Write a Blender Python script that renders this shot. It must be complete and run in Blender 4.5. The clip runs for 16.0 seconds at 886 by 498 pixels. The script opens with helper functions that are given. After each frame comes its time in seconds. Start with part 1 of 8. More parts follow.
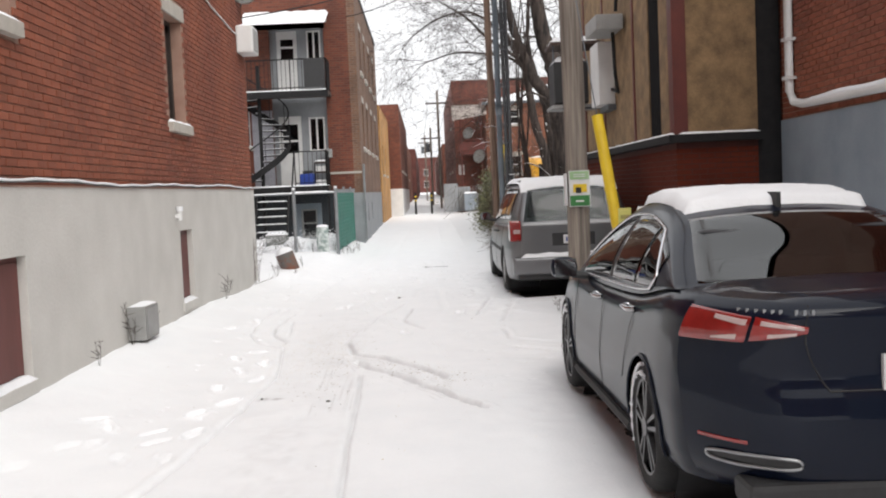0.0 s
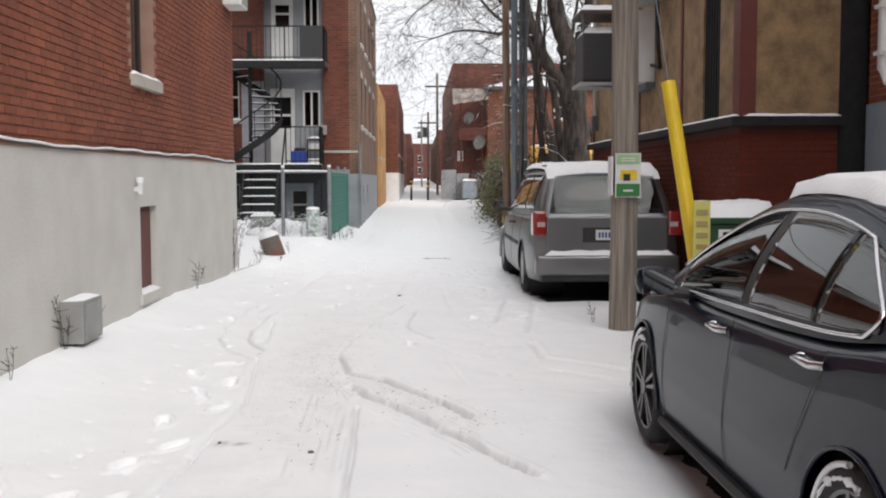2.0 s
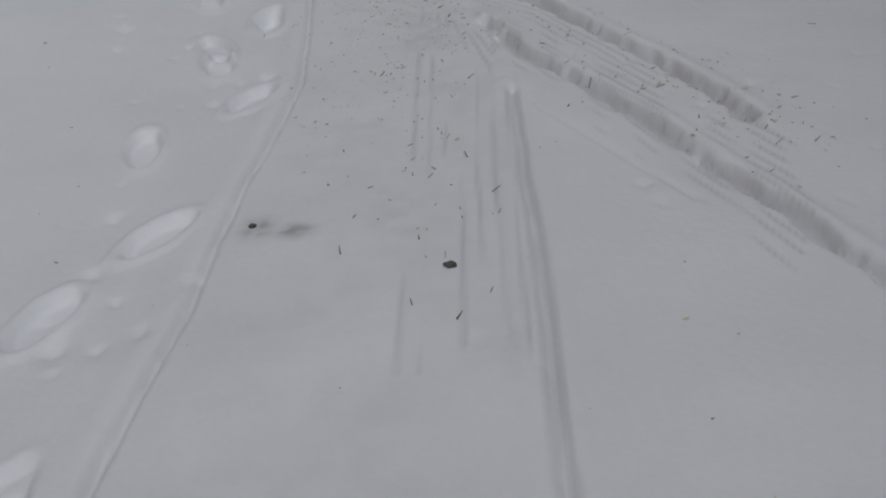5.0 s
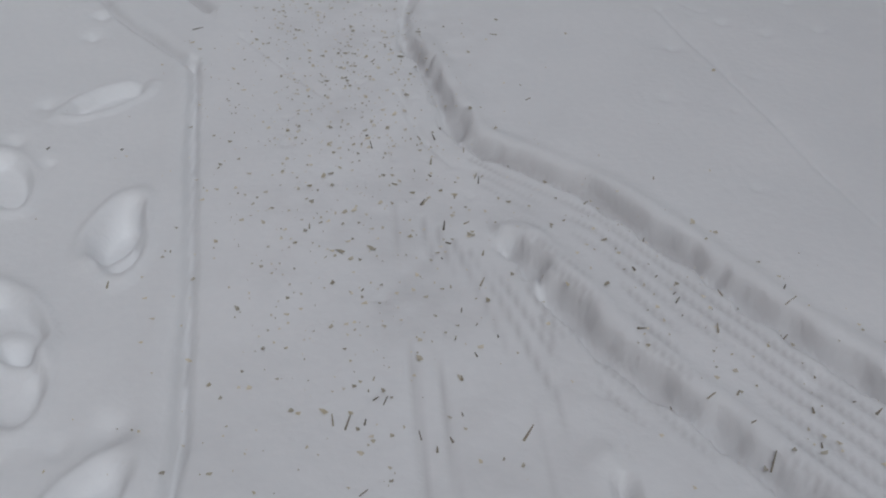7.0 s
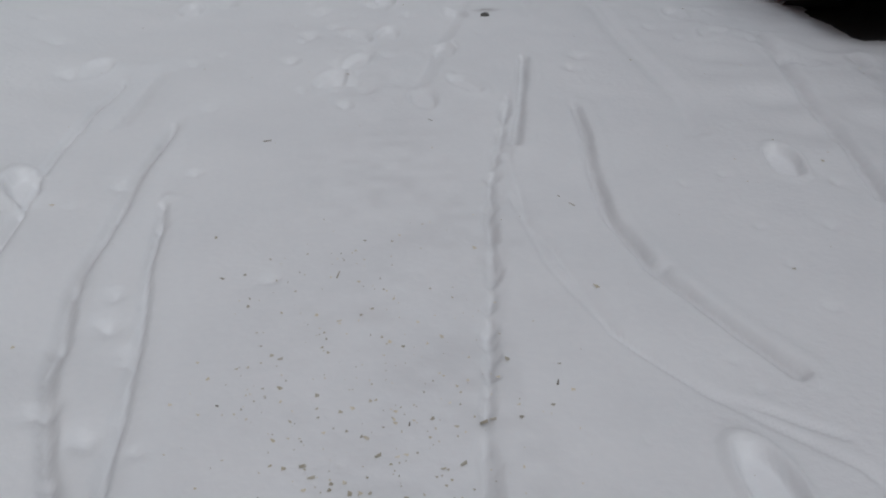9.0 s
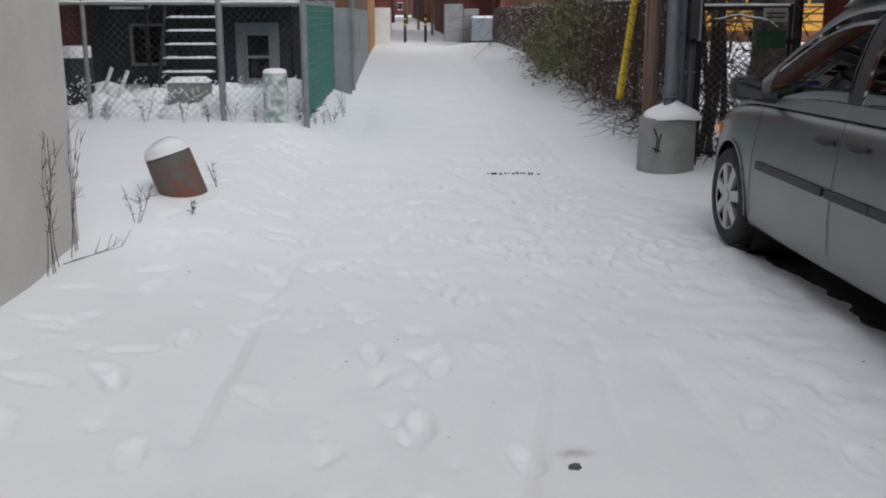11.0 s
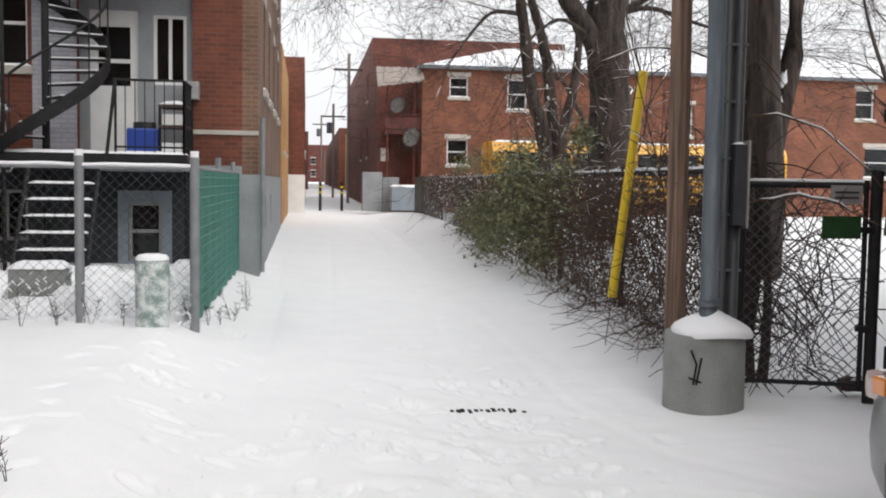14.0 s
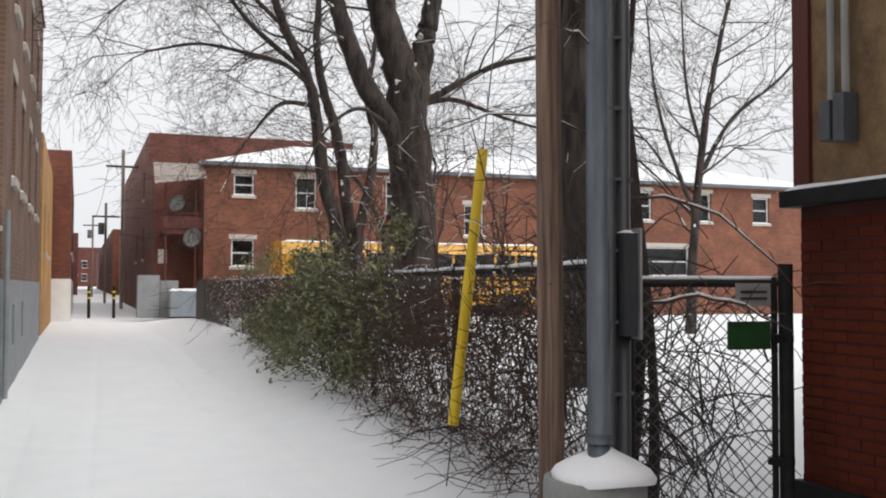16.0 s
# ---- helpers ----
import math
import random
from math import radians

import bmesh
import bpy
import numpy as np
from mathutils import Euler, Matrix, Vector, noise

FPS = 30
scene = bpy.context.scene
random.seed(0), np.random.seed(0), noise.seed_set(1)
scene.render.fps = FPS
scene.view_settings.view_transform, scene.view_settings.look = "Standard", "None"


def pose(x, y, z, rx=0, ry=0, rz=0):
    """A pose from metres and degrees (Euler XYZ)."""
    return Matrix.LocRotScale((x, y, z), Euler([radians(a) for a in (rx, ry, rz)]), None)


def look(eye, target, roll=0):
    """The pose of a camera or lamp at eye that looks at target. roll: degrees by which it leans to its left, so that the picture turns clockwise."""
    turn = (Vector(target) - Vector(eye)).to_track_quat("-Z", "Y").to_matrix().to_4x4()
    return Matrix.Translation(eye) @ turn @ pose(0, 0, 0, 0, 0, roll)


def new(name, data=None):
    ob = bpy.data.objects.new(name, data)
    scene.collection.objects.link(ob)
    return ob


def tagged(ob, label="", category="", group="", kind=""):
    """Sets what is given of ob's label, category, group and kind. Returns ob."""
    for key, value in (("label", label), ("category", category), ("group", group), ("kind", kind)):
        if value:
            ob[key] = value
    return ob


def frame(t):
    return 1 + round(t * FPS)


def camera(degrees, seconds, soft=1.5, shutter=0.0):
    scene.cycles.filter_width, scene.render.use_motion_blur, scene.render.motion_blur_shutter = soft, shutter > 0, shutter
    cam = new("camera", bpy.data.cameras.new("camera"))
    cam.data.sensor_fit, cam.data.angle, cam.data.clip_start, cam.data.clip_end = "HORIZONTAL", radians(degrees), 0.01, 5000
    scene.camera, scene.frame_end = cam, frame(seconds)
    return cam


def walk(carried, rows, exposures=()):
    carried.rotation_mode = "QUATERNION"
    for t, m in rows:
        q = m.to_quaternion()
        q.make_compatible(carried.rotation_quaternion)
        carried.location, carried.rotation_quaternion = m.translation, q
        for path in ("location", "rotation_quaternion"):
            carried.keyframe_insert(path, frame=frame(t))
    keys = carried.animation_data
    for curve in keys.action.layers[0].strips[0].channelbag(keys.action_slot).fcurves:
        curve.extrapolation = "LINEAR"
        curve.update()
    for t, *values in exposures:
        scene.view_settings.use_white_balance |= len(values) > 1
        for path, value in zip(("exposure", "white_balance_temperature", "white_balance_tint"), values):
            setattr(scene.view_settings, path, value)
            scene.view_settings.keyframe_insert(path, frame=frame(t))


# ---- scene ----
cam = camera(48.2, 16.0, soft=2.0)
PATH = [
    (0, (0.000, 0.000, 1.647), (0.0318, 1.9965, 1.5305), -2.52),
    (0.5, (-0.060, 0.552, 1.629), (-0.0318, 2.5489, 1.5178), -0.05),
    (1, (-0.130, 1.096, 1.627), (-0.0702, 3.0903, 1.4905), 0.09),
    (1.5, (-0.165, 1.662, 1.624), (-0.2402, 3.6586, 1.5325), -0.94),
    (2, (-0.225, 2.229, 1.579), (-0.1737, 4.2237, 1.4368), -0.15),
    (2.5, (-0.330, 2.809, 1.548), (-0.2415, 4.7958, 1.3381), -1.89),
    (3, (-0.437, 3.396, 1.473), (-0.4825, 5.3583, 1.0898), -0.83),
    (3.2, (-0.513, 3.603, 1.440), (-0.5580, 5.5334, 0.9210), -1.49),
    (5.3, (-0.747, 6.026, 1.402), (-0.8701, 7.7137, 0.3352), -4.33),
    (5.5, (-0.791, 6.257, 1.391), (-0.8381, 7.9662, 0.3545), -2.39),
    (6, (-0.880, 6.798, 1.365), (-0.8870, 8.5149, 0.3390), -3.35),
    (6.5, (-0.925, 7.344, 1.347), (-0.8749, 8.9827, 0.2023), -0.41),
    (7, (-1.042, 7.823, 1.338), (-0.9289, 9.4594, 0.1942), -0.83),
    (7.5, (-1.116, 8.375, 1.390), (-1.1384, 10.0830, 0.3496), -1.51),
    (8, (-1.165, 8.972, 1.346), (-1.0574, 10.6946, 0.3356), 1.26),
    (8.2, (-1.157, 9.179, 1.353), (-1.0011, 10.9135, 0.3697), 0.54),
    (10.3, (-1.107, 11.481, 1.502), (-1.0048, 13.3362, 0.7617), 0.08),
    (10.5, (-1.117, 11.693, 1.525), (-1.0008, 13.5922, 0.9100), 0.03),
    (11, (-1.105, 12.210, 1.595), (-1.0116, 14.1536, 1.1346), -0.03),
    (11.5, (-1.056, 12.700, 1.633), (-1.0946, 14.6822, 1.3680), 1.29),
    (12, (-1.073, 13.232, 1.623), (-1.0488, 15.2218, 1.4203), 1.48),
    (12.5, (-1.089, 13.808, 1.590), (-1.0578, 15.7921, 1.3390), -0.64),
    (13, (-1.153, 14.382, 1.566), (-1.0025, 16.3598, 1.3070), 1.05),
    (13.5, (-1.189, 14.965, 1.579), (-0.9266, 16.9304, 1.3169), 0.11),
    (14, (-1.204, 15.528, 1.629), (-0.9299, 17.5048, 1.4968), 0.88),
    (14.5, (-1.201, 16.077, 1.669), (-0.7610, 18.0276, 1.6385), 0.31),
    (15, (-1.120, 16.601, 1.674), (-0.6565, 18.5460, 1.7303), -0.14),
    (15.5, (-1.066, 17.060, 1.640), (-0.4542, 18.9589, 1.7843), 1.33),
    (16, (-1.037, 17.490, 1.632), (-0.3451, 19.3654, 1.7088), 0.16),
]
walk(cam, [(t, look(eye, target, roll)) for t, eye, target, roll in PATH],
     exposures=[(0, 0.74, 6650, 10), (0.7, 0.57, 6650, 10), (1.5, 0.58, 6600, 10), (3.0, 0.58, 6500, 10), (4.2, 0.15, 6250, 10), (5.3, -0.72, 6060, 9), (6.0, -0.48, 6060, 9), (8.2, -0.46, 6060, 9), (9.5, -0.25, 6100, 9), (10.5, -0.18, 6150, 9),
                (11.5, 0.27, 6400, 10), (12.5, 0.42, 6520, 10), (14.0, 0.54, 6620, 10), (15.0, 0.54, 6700, 10), (16.0, 0.38, 6620, 10)])

# ---- world and light ----
world = bpy.data.worlds.new("overcast")
scene.world = world
world.use_nodes = True
wn, wl = world.node_tree.nodes, world.node_tree.links
sky = wn.new("ShaderNodeTexSky")
sky.sky_type, sky.sun_disc = "NISHITA", False
sky.sun_elevation, sky.sun_rotation = radians(45), radians(150)
sky.air_density, sky.dust_density = 1.0, 6.0
hsv = wn.new("ShaderNodeHueSaturation")
hsv.inputs["Saturation"].default_value = 0.10
cloud = wn.new("ShaderNodeMix")
cloud.data_type = "RGBA"
cloud.inputs["Factor"].default_value = 0.75
cloud.inputs["B"].default_value = (8.6, 8.8, 9.2, 1)
wl.new(sky.outputs[0], hsv.inputs["Color"])
wl.new(hsv.outputs[0], cloud.inputs["A"])
wl.new(cloud.outputs["Result"], wn["Background"].inputs["Color"])
wn["Background"].inputs["Strength"].default_value = 0.096
sun = new("sun", bpy.data.lights.new("sun", "SUN"))
sun.data.energy, sun.data.angle, sun.data.color = 1.15, radians(60), (1.0, 0.97, 0.93)
sun.rotation_euler = Euler((radians(45), 0, radians(30)))


# ---- materials ----
def mat(name, a, b=None, scale=6.0, rough=0.7, metal=0.0, bump=0.15, fine=60.0, coat=0.0, spread=0.5, island=0.0, piece=0.0, stretch=(1, 1, 1)):
    """A surface of two colours mixed by noise at two scales, with fine relief."""
    m = bpy.data.materials.new(name)
    m.use_nodes = True
    nt = m.node_tree
    bs = nt.nodes["Principled BSDF"]
    b = b or tuple(c * 0.75 for c in a)
    tc = nt.nodes.new("ShaderNodeTexCoord")
    mp = nt.nodes.new("ShaderNodeMapping")
    mp.inputs["Scale"].default_value = stretch
    n1, n2 = nt.nodes.new("ShaderNodeTexNoise"), nt.nodes.new("ShaderNodeTexNoise")
    n1.inputs["Scale"].default_value, n1.inputs["Detail"].default_value = scale, 6
    n2.inputs["Scale"].default_value, n2.inputs["Detail"].default_value = fine, 4
    nt.links.new(tc.outputs["Object"], mp.inputs[0])
    for n in (n1, n2):
        nt.links.new(mp.outputs[0], n.inputs["Vector"])
    add = nt.nodes.new("ShaderNodeMath")
    add.operation = "MULTIPLY_ADD"
    add.inputs[1].default_value, add.inputs[2].default_value = 0.4, 0.0
    nt.links.new(n2.outputs[0], add.inputs[0])
    sm = nt.nodes.new("ShaderNodeMath")
    nt.links.new(n1.outputs[0], sm.inputs[0])
    nt.links.new(add.outputs[0], sm.inputs[1])
    rg = nt.nodes.new("ShaderNodeMapRange")
    rg.inputs[1].default_value, rg.inputs[2].default_value = 0.7 - spread / 2, 0.7 + spread / 2
    nt.links.new(sm.outputs[0], rg.inputs[0])
    mx = nt.nodes.new("ShaderNodeMix")
    mx.data_type = "RGBA"
    mx.inputs["A"].default_value, mx.inputs["B"].default_value = (*a, 1), (*b, 1)
    nt.links.new(rg.outputs[0], mx.inputs["Factor"])
    out = mx.outputs["Result"]
    if island or piece:
        hs = nt.nodes.new("ShaderNodeHueSaturation")
        if piece:
            src = nt.nodes.new("ShaderNodeObjectInfo").outputs["Random"]
        else:
            src = nt.nodes.new("ShaderNodeNewGeometry").outputs["Random Per Island"]
        vr = nt.nodes.new("ShaderNodeMapRange")
        amount = island or piece
        vr.inputs[3].default_value, vr.inputs[4].default_value = 1 - amount, 1 + amount
        nt.links.new(src, vr.inputs[0])
        nt.links.new(vr.outputs[0], hs.inputs["Value"])
        nt.links.new(out, hs.inputs["Color"])
        out = hs.outputs[0]
    nt.links.new(out, bs.inputs["Base Color"])
    bs.inputs["Roughness"].default_value, bs.inputs["Metallic"].default_value = rough, metal
    bs.inputs["Coat Weight"].default_value = coat
    bs.inputs["Coat Roughness"].default_value = 0.08
    if bump:
        bp = nt.nodes.new("ShaderNodeBump")
        bp.inputs["Strength"].default_value, bp.inputs["Distance"].default_value = bump, 0.01
        nt.links.new(n2.outputs[0], bp.inputs["Height"])
        nt.links.new(bp.outputs[0], bs.inputs["Normal"])
    return m


def brick_mat(name, c1, c2, mortar, turn=(0, 0, 0), rough=0.85):
    """Coursed brickwork for walls that stay far off; turn lays the courses onto the wall's plane."""
    m = bpy.data.materials.new(name)
    m.use_nodes = True
    nt = m.node_tree
    bs = nt.nodes["Principled BSDF"]
    tc, mp = nt.nodes.new("ShaderNodeTexCoord"), nt.nodes.new("ShaderNodeMapping")
    mp.inputs["Rotation"].default_value = turn
    br = nt.nodes.new("ShaderNodeTexBrick")
    br.inputs["Scale"].default_value = 1.0
    br.inputs["Brick Width"].default_value, br.inputs["Row Height"].default_value = 0.21, 0.072
    br.inputs["Mortar Size"].default_value, br.inputs["Mortar Smooth"].default_value = 0.008, 0.2
    br.inputs["Color1"].default_value, br.inputs["Color2"].default_value = (*c1, 1), (*c2, 1)
    br.inputs["Mortar"].default_value = (*mortar, 1)
    ns = nt.nodes.new("ShaderNodeTexNoise")
    ns.inputs["Scale"].default_value, ns.inputs["Detail"].default_value = 0.9, 7
    hs = nt.nodes.new("ShaderNodeHueSaturation")
    vr = nt.nodes.new("ShaderNodeMapRange")
    vr.inputs[1].default_value, vr.inputs[2].default_value, vr.inputs[3].default_value, vr.inputs[4].default_value = 0.3, 0.7, 0.7, 1.25
    nt.links.new(tc.outputs["Object"], mp.inputs[0])
    nt.links.new(mp.outputs[0], br.inputs["Vector"])
    nt.links.new(tc.outputs["Object"], ns.inputs["Vector"])
    nt.links.new(ns.outputs[0], vr.inputs[0])
    nt.links.new(vr.outputs[0], hs.inputs["Value"])
    nt.links.new(br.outputs["Color"], hs.inputs["Color"])
    nt.links.new(hs.outputs[0], bs.inputs["Base Color"])
    bs.inputs["Roughness"].default_value = rough
    bp = nt.nodes.new("ShaderNodeBump")
    bp.inputs["Strength"].default_value, bp.inputs["Distance"].default_value = 0.6, 0.012
    bp.invert = True
    nt.links.new(br.outputs["Fac"], bp.inputs["Height"])
    nt.links.new(bp.outputs[0], bs.inputs["Normal"])
    return m


def glass_mat(name, tint, rough=0.02, ior=1.45, wave=0.03):
    m = bpy.data.materials.new(name)
    m.use_nodes = True
    nt = m.node_tree
    bs = nt.nodes["Principled BSDF"]
    bs.inputs["Base Color"].default_value = (*tint, 1)
    bs.inputs["Roughness"].default_value = rough
    bs.inputs["Transmission Weight"].default_value = 1.0
    bs.inputs["IOR"].default_value = ior
    ns = nt.nodes.new("ShaderNodeTexNoise")
    ns.inputs["Scale"].default_value = 1.5
    bp = nt.nodes.new("ShaderNodeBump")
    bp.inputs["Strength"].default_value, bp.inputs["Distance"].default_value = wave, 0.05
    nt.links.new(ns.outputs[0], bp.inputs["Height"])
    nt.links.new(bp.outputs[0], bs.inputs["Normal"])
    return m


RED1, RED2, MORT = (0.175, 0.048, 0.025), (0.105, 0.03, 0.018), (0.135, 0.07, 0.05)


def wall_bricks(name, c1, c2, mortar):
    """Brickwork whose plane is picked by the way the wall faces."""
    m = brick_mat(name, c1, c2, mortar)
    nt = m.node_tree
    br = next(n for n in nt.nodes if n.type == "TEX_BRICK")
    tc = next(n for n in nt.nodes if n.type == "TEX_COORD")
    sp, ge, sn = nt.nodes.new("ShaderNodeSeparateXYZ"), nt.nodes.new("ShaderNodeNewGeometry"), nt.nodes.new("ShaderNodeSeparateXYZ")
    ab, gt, mx, cb = nt.nodes.new("ShaderNodeMath"), nt.nodes.new("ShaderNodeMath"), nt.nodes.new("ShaderNodeMix"), nt.nodes.new("ShaderNodeCombineXYZ")
    ab.operation, gt.operation = "ABSOLUTE", "GREATER_THAN"
    gt.inputs[1].default_value = 0.7
    nt.links.new(tc.outputs["Object"], sp.inputs[0])
    nt.links.new(ge.outputs["True Normal"], sn.inputs[0])
    nt.links.new(sn.outputs["X"], ab.inputs[0])
    nt.links.new(ab.outputs[0], gt.inputs[0])
    nt.links.new(gt.outputs[0], mx.inputs["Factor"])
    nt.links.new(sp.outputs["X"], mx.inputs["A"])
    nt.links.new(sp.outputs["Y"], mx.inputs["B"])
    nt.links.new(mx.outputs["Result"], cb.inputs["X"])
    nt.links.new(sp.outputs["Z"], cb.inputs["Y"])
    nt.links.new(cb.outputs[0], br.inputs["Vector"])
    return m


M_BRICK = wall_bricks("red brickwork", RED1, RED2, MORT)
M_BRICK_DARK = wall_bricks("dark red brickwork", (0.12, 0.028, 0.02), (0.08, 0.022, 0.017), (0.1, 0.05, 0.042))
M_BRICK_TAN = wall_bricks("brown brickwork", (0.19, 0.1, 0.06), (0.14, 0.075, 0.05), (0.2, 0.15, 0.12))
M_BRICK_YEL = wall_bricks("yellow brickwork", (0.5, 0.26, 0.07), (0.42, 0.2, 0.06), (0.35, 0.25, 0.15))
M_PALEBRICK = wall_bricks("pale painted brickwork", (0.42, 0.42, 0.46), (0.36, 0.36, 0.4), (0.3, 0.3, 0.33))
M_BRICK_FAR = wall_bricks("brown red brickwork", (0.17, 0.05, 0.034), (0.12, 0.036, 0.026), (0.15, 0.08, 0.06))
M_BRICK_HOUSE = wall_bricks("orange brickwork", (0.22, 0.074, 0.032), (0.14, 0.04, 0.023), (0.19, 0.12, 0.09))
M_PIECE = mat("loose red brick", (0.285, 0.085, 0.042), (0.16, 0.042, 0.024), 0.8, 0.85, bump=0.4, fine=90, piece=0.16)
M_PIECES = mat("coursed red brick", (0.285, 0.085, 0.042), (0.16, 0.042, 0.024), 0.8, 0.85, bump=0.4, fine=90, island=0.16)
M_PAINTED = mat("red painted brick", (0.15, 0.03, 0.014), (0.07, 0.016, 0.01), 1.0, 0.9, bump=0.3, fine=50, island=0.07)
M_PAINTED1 = mat("red painted brick piece", (0.15, 0.03, 0.014), (0.07, 0.016, 0.01), 1.0, 0.9, bump=0.3, fine=50, piece=0.07)
for m in (M_PAINTED, M_PAINTED1):
    m.node_tree.nodes["Principled BSDF"].inputs["Specular IOR Level"].default_value = 0.15
M_MORTAR = mat("mortar", (0.4, 0.26, 0.2), (0.3, 0.17, 0.13), 5, 0.95, bump=0.4, fine=120)
M_MORTAR_RED = mat("painted mortar", (0.075, 0.017, 0.011), (0.05, 0.012, 0.009), 5, 0.8, bump=0.3, fine=80)
M_STUCCO = mat("white stucco", (0.62, 0.605, 0.573), (0.52, 0.507, 0.476), 1.6, 0.9, bump=0.35, fine=35)
M_GREYPAINT = mat("grey painted concrete", (0.26, 0.3, 0.34), (0.19, 0.225, 0.26), 1.8, 0.8, bump=0.2, fine=40)
M_DARKGREY = mat("dark grey paint", (0.045, 0.051, 0.059), (0.03, 0.034, 0.04), 2.0, 0.7, bump=0.2, fine=30)
M_LIGHTGREY = mat("pale grey paint", (0.3, 0.315, 0.33), (0.21, 0.222, 0.235), 2.0, 0.75, bump=0.2, fine=30)
M_WHITE = mat("white paint", (0.75, 0.75, 0.74), (0.64, 0.64, 0.63), 3, 0.5, bump=0.08)
M_STONE = mat("limestone sill", (0.5, 0.47, 0.42), (0.38, 0.35, 0.31), 5, 0.9, bump=0.4)
M_SNOW = mat("snow", (0.86, 0.87, 0.89), (0.8, 0.815, 0.84), 4, 0.6, bump=0.35, fine=45)
M_REDDOOR = mat("brown red painted board", (0.16, 0.05, 0.045), (0.11, 0.035, 0.03), 3, 0.6, bump=0.2, fine=20, stretch=(1, 1, 0.2))
M_BLACK = mat("black painted iron", (0.012, 0.012, 0.014), (0.024, 0.023, 0.023), 8, 0.65, bump=0.15)
for m in (M_BLACK, M_DARKGREY):
    m.node_tree.nodes["Principled BSDF"].inputs["Specular IOR Level"].default_value = 0.2
M_DARKWOOD = mat("dark weathered wood", (0.09, 0.06, 0.05), (0.05, 0.035, 0.03), 5, 0.85, bump=0.3)
M_METAL = mat("galvanised steel", (0.15, 0.165, 0.18), (0.1, 0.11, 0.125), 6, 0.5, metal=0.5, bump=0.1)
M_GALV = mat("weathered galvanised steel", (0.29, 0.3, 0.31), (0.2, 0.21, 0.22), 6, 0.55, metal=0.3, bump=0.1)
M_GREYBOX = mat("grey enamel", (0.34, 0.34, 0.33), (0.24, 0.24, 0.235), 4, 0.5, bump=0.08)
M_PIPE = mat("grey conduit", (0.115, 0.14, 0.165), (0.06, 0.075, 0.09), 14, 0.5, bump=0.1, stretch=(1, 1, 0.12), spread=0.4)
M_DUCT = mat("black cable duct", (0.03, 0.034, 0.04), (0.05, 0.05, 0.055), 5, 0.5, bump=0.1)
M_POLE = mat("weathered grey pole wood", (0.29, 0.25, 0.21), (0.13, 0.11, 0.095), 26, 0.9, bump=0.7, fine=70, stretch=(1, 1, 0.035), spread=0.35)
M_POLE2 = mat("brown pole wood", (0.25, 0.165, 0.12), (0.07, 0.045, 0.034), 26, 0.9, bump=0.7, fine=70, stretch=(1, 1, 0.035), spread=0.35)
M_CONCRETE = mat("concrete", (0.3, 0.31, 0.3), (0.2, 0.21, 0.2), 4, 0.9, bump=0.4, fine=60)
M_YELLOW = mat("yellow guard plastic", (0.78, 0.56, 0.03), (0.66, 0.45, 0.03), 4, 0.4, bump=0.05)
M_BUS = mat("school bus yellow", (0.72, 0.36, 0.02), (0.62, 0.3, 0.02), 3, 0.35, bump=0.03, coat=0.3)
M_PANEL = mat("weathered chipboard", (0.33, 0.21, 0.105), (0.11, 0.07, 0.038), 4.5, 0.85, bump=0.5, fine=38, spread=0.6)
M_TRIM = mat("dark red trim", (0.13, 0.026, 0.018), (0.085, 0.018, 0.014), 4, 0.5, bump=0.1)
M_GLASS = glass_mat("window glass", (0.9, 0.94, 0.95), 0.03, 1.28)
M_CARGLASS = glass_mat("car glass", (0.07, 0.085, 0.09), 0.01, 1.52, 0.004)
M_MIRROR = mat("mirror", (0.3, 0.31, 0.32), (0.28, 0.29, 0.3), 3, 0.05, metal=1.0, bump=0)
# near-black colour that paints the shade of rooms behind glass
M_ROOM_SHADE = mat("painted room shade", (0.022, 0.022, 0.025), (0.012, 0.012, 0.014), 1, 0.9, bump=0)
M_BARK = mat("bark", (0.068, 0.051, 0.043), (0.012, 0.009, 0.008), 9, 0.95, bump=1.0, fine=22, stretch=(1, 1, 0.16), spread=0.3)
M_TWIG = mat("twig bark", (0.06, 0.043, 0.036), (0.032, 0.024, 0.021), 9, 0.95, bump=0.2)
M_STEM = mat("brown hedge stem", (0.105, 0.066, 0.05), (0.045, 0.03, 0.025), 9, 0.95, bump=0.2)
M_LEAF = mat("evergreen leaf", (0.075, 0.095, 0.034), (0.21, 0.2, 0.1), 5, 0.5, bump=0.1, island=0.5)
M_DRYLEAF = mat("dry brown leaf", (0.1, 0.055, 0.03), (0.06, 0.035, 0.022), 5, 0.8, bump=0.1, island=0.35)
M_PAINT_BLUE = mat("dark blue car paint", (0.004, 0.0065, 0.016), (0.006, 0.009, 0.019), 2, 0.3, metal=0.0, bump=0, coat=0.4)
M_PAINT_BLUE.node_tree.nodes["Principled BSDF"].inputs["Specular IOR Level"].default_value = 0.05
M_PAINT_BLUE.node_tree.nodes["Principled BSDF"].inputs["Coat Roughness"].default_value = 0.03
M_PAINT_SILVER = mat("silver car paint", (0.21, 0.21, 0.216), (0.18, 0.18, 0.186), 2, 0.36, metal=0.85, bump=0, coat=0.2)
M_TYRE = mat("tyre rubber", (0.016, 0.016, 0.017), (0.03, 0.03, 0.03), 12, 0.85, bump=0.3)
M_RIM = mat("alloy", (0.42, 0.43, 0.44), (0.3, 0.31, 0.32), 6, 0.35, metal=0.8, bump=0.05)
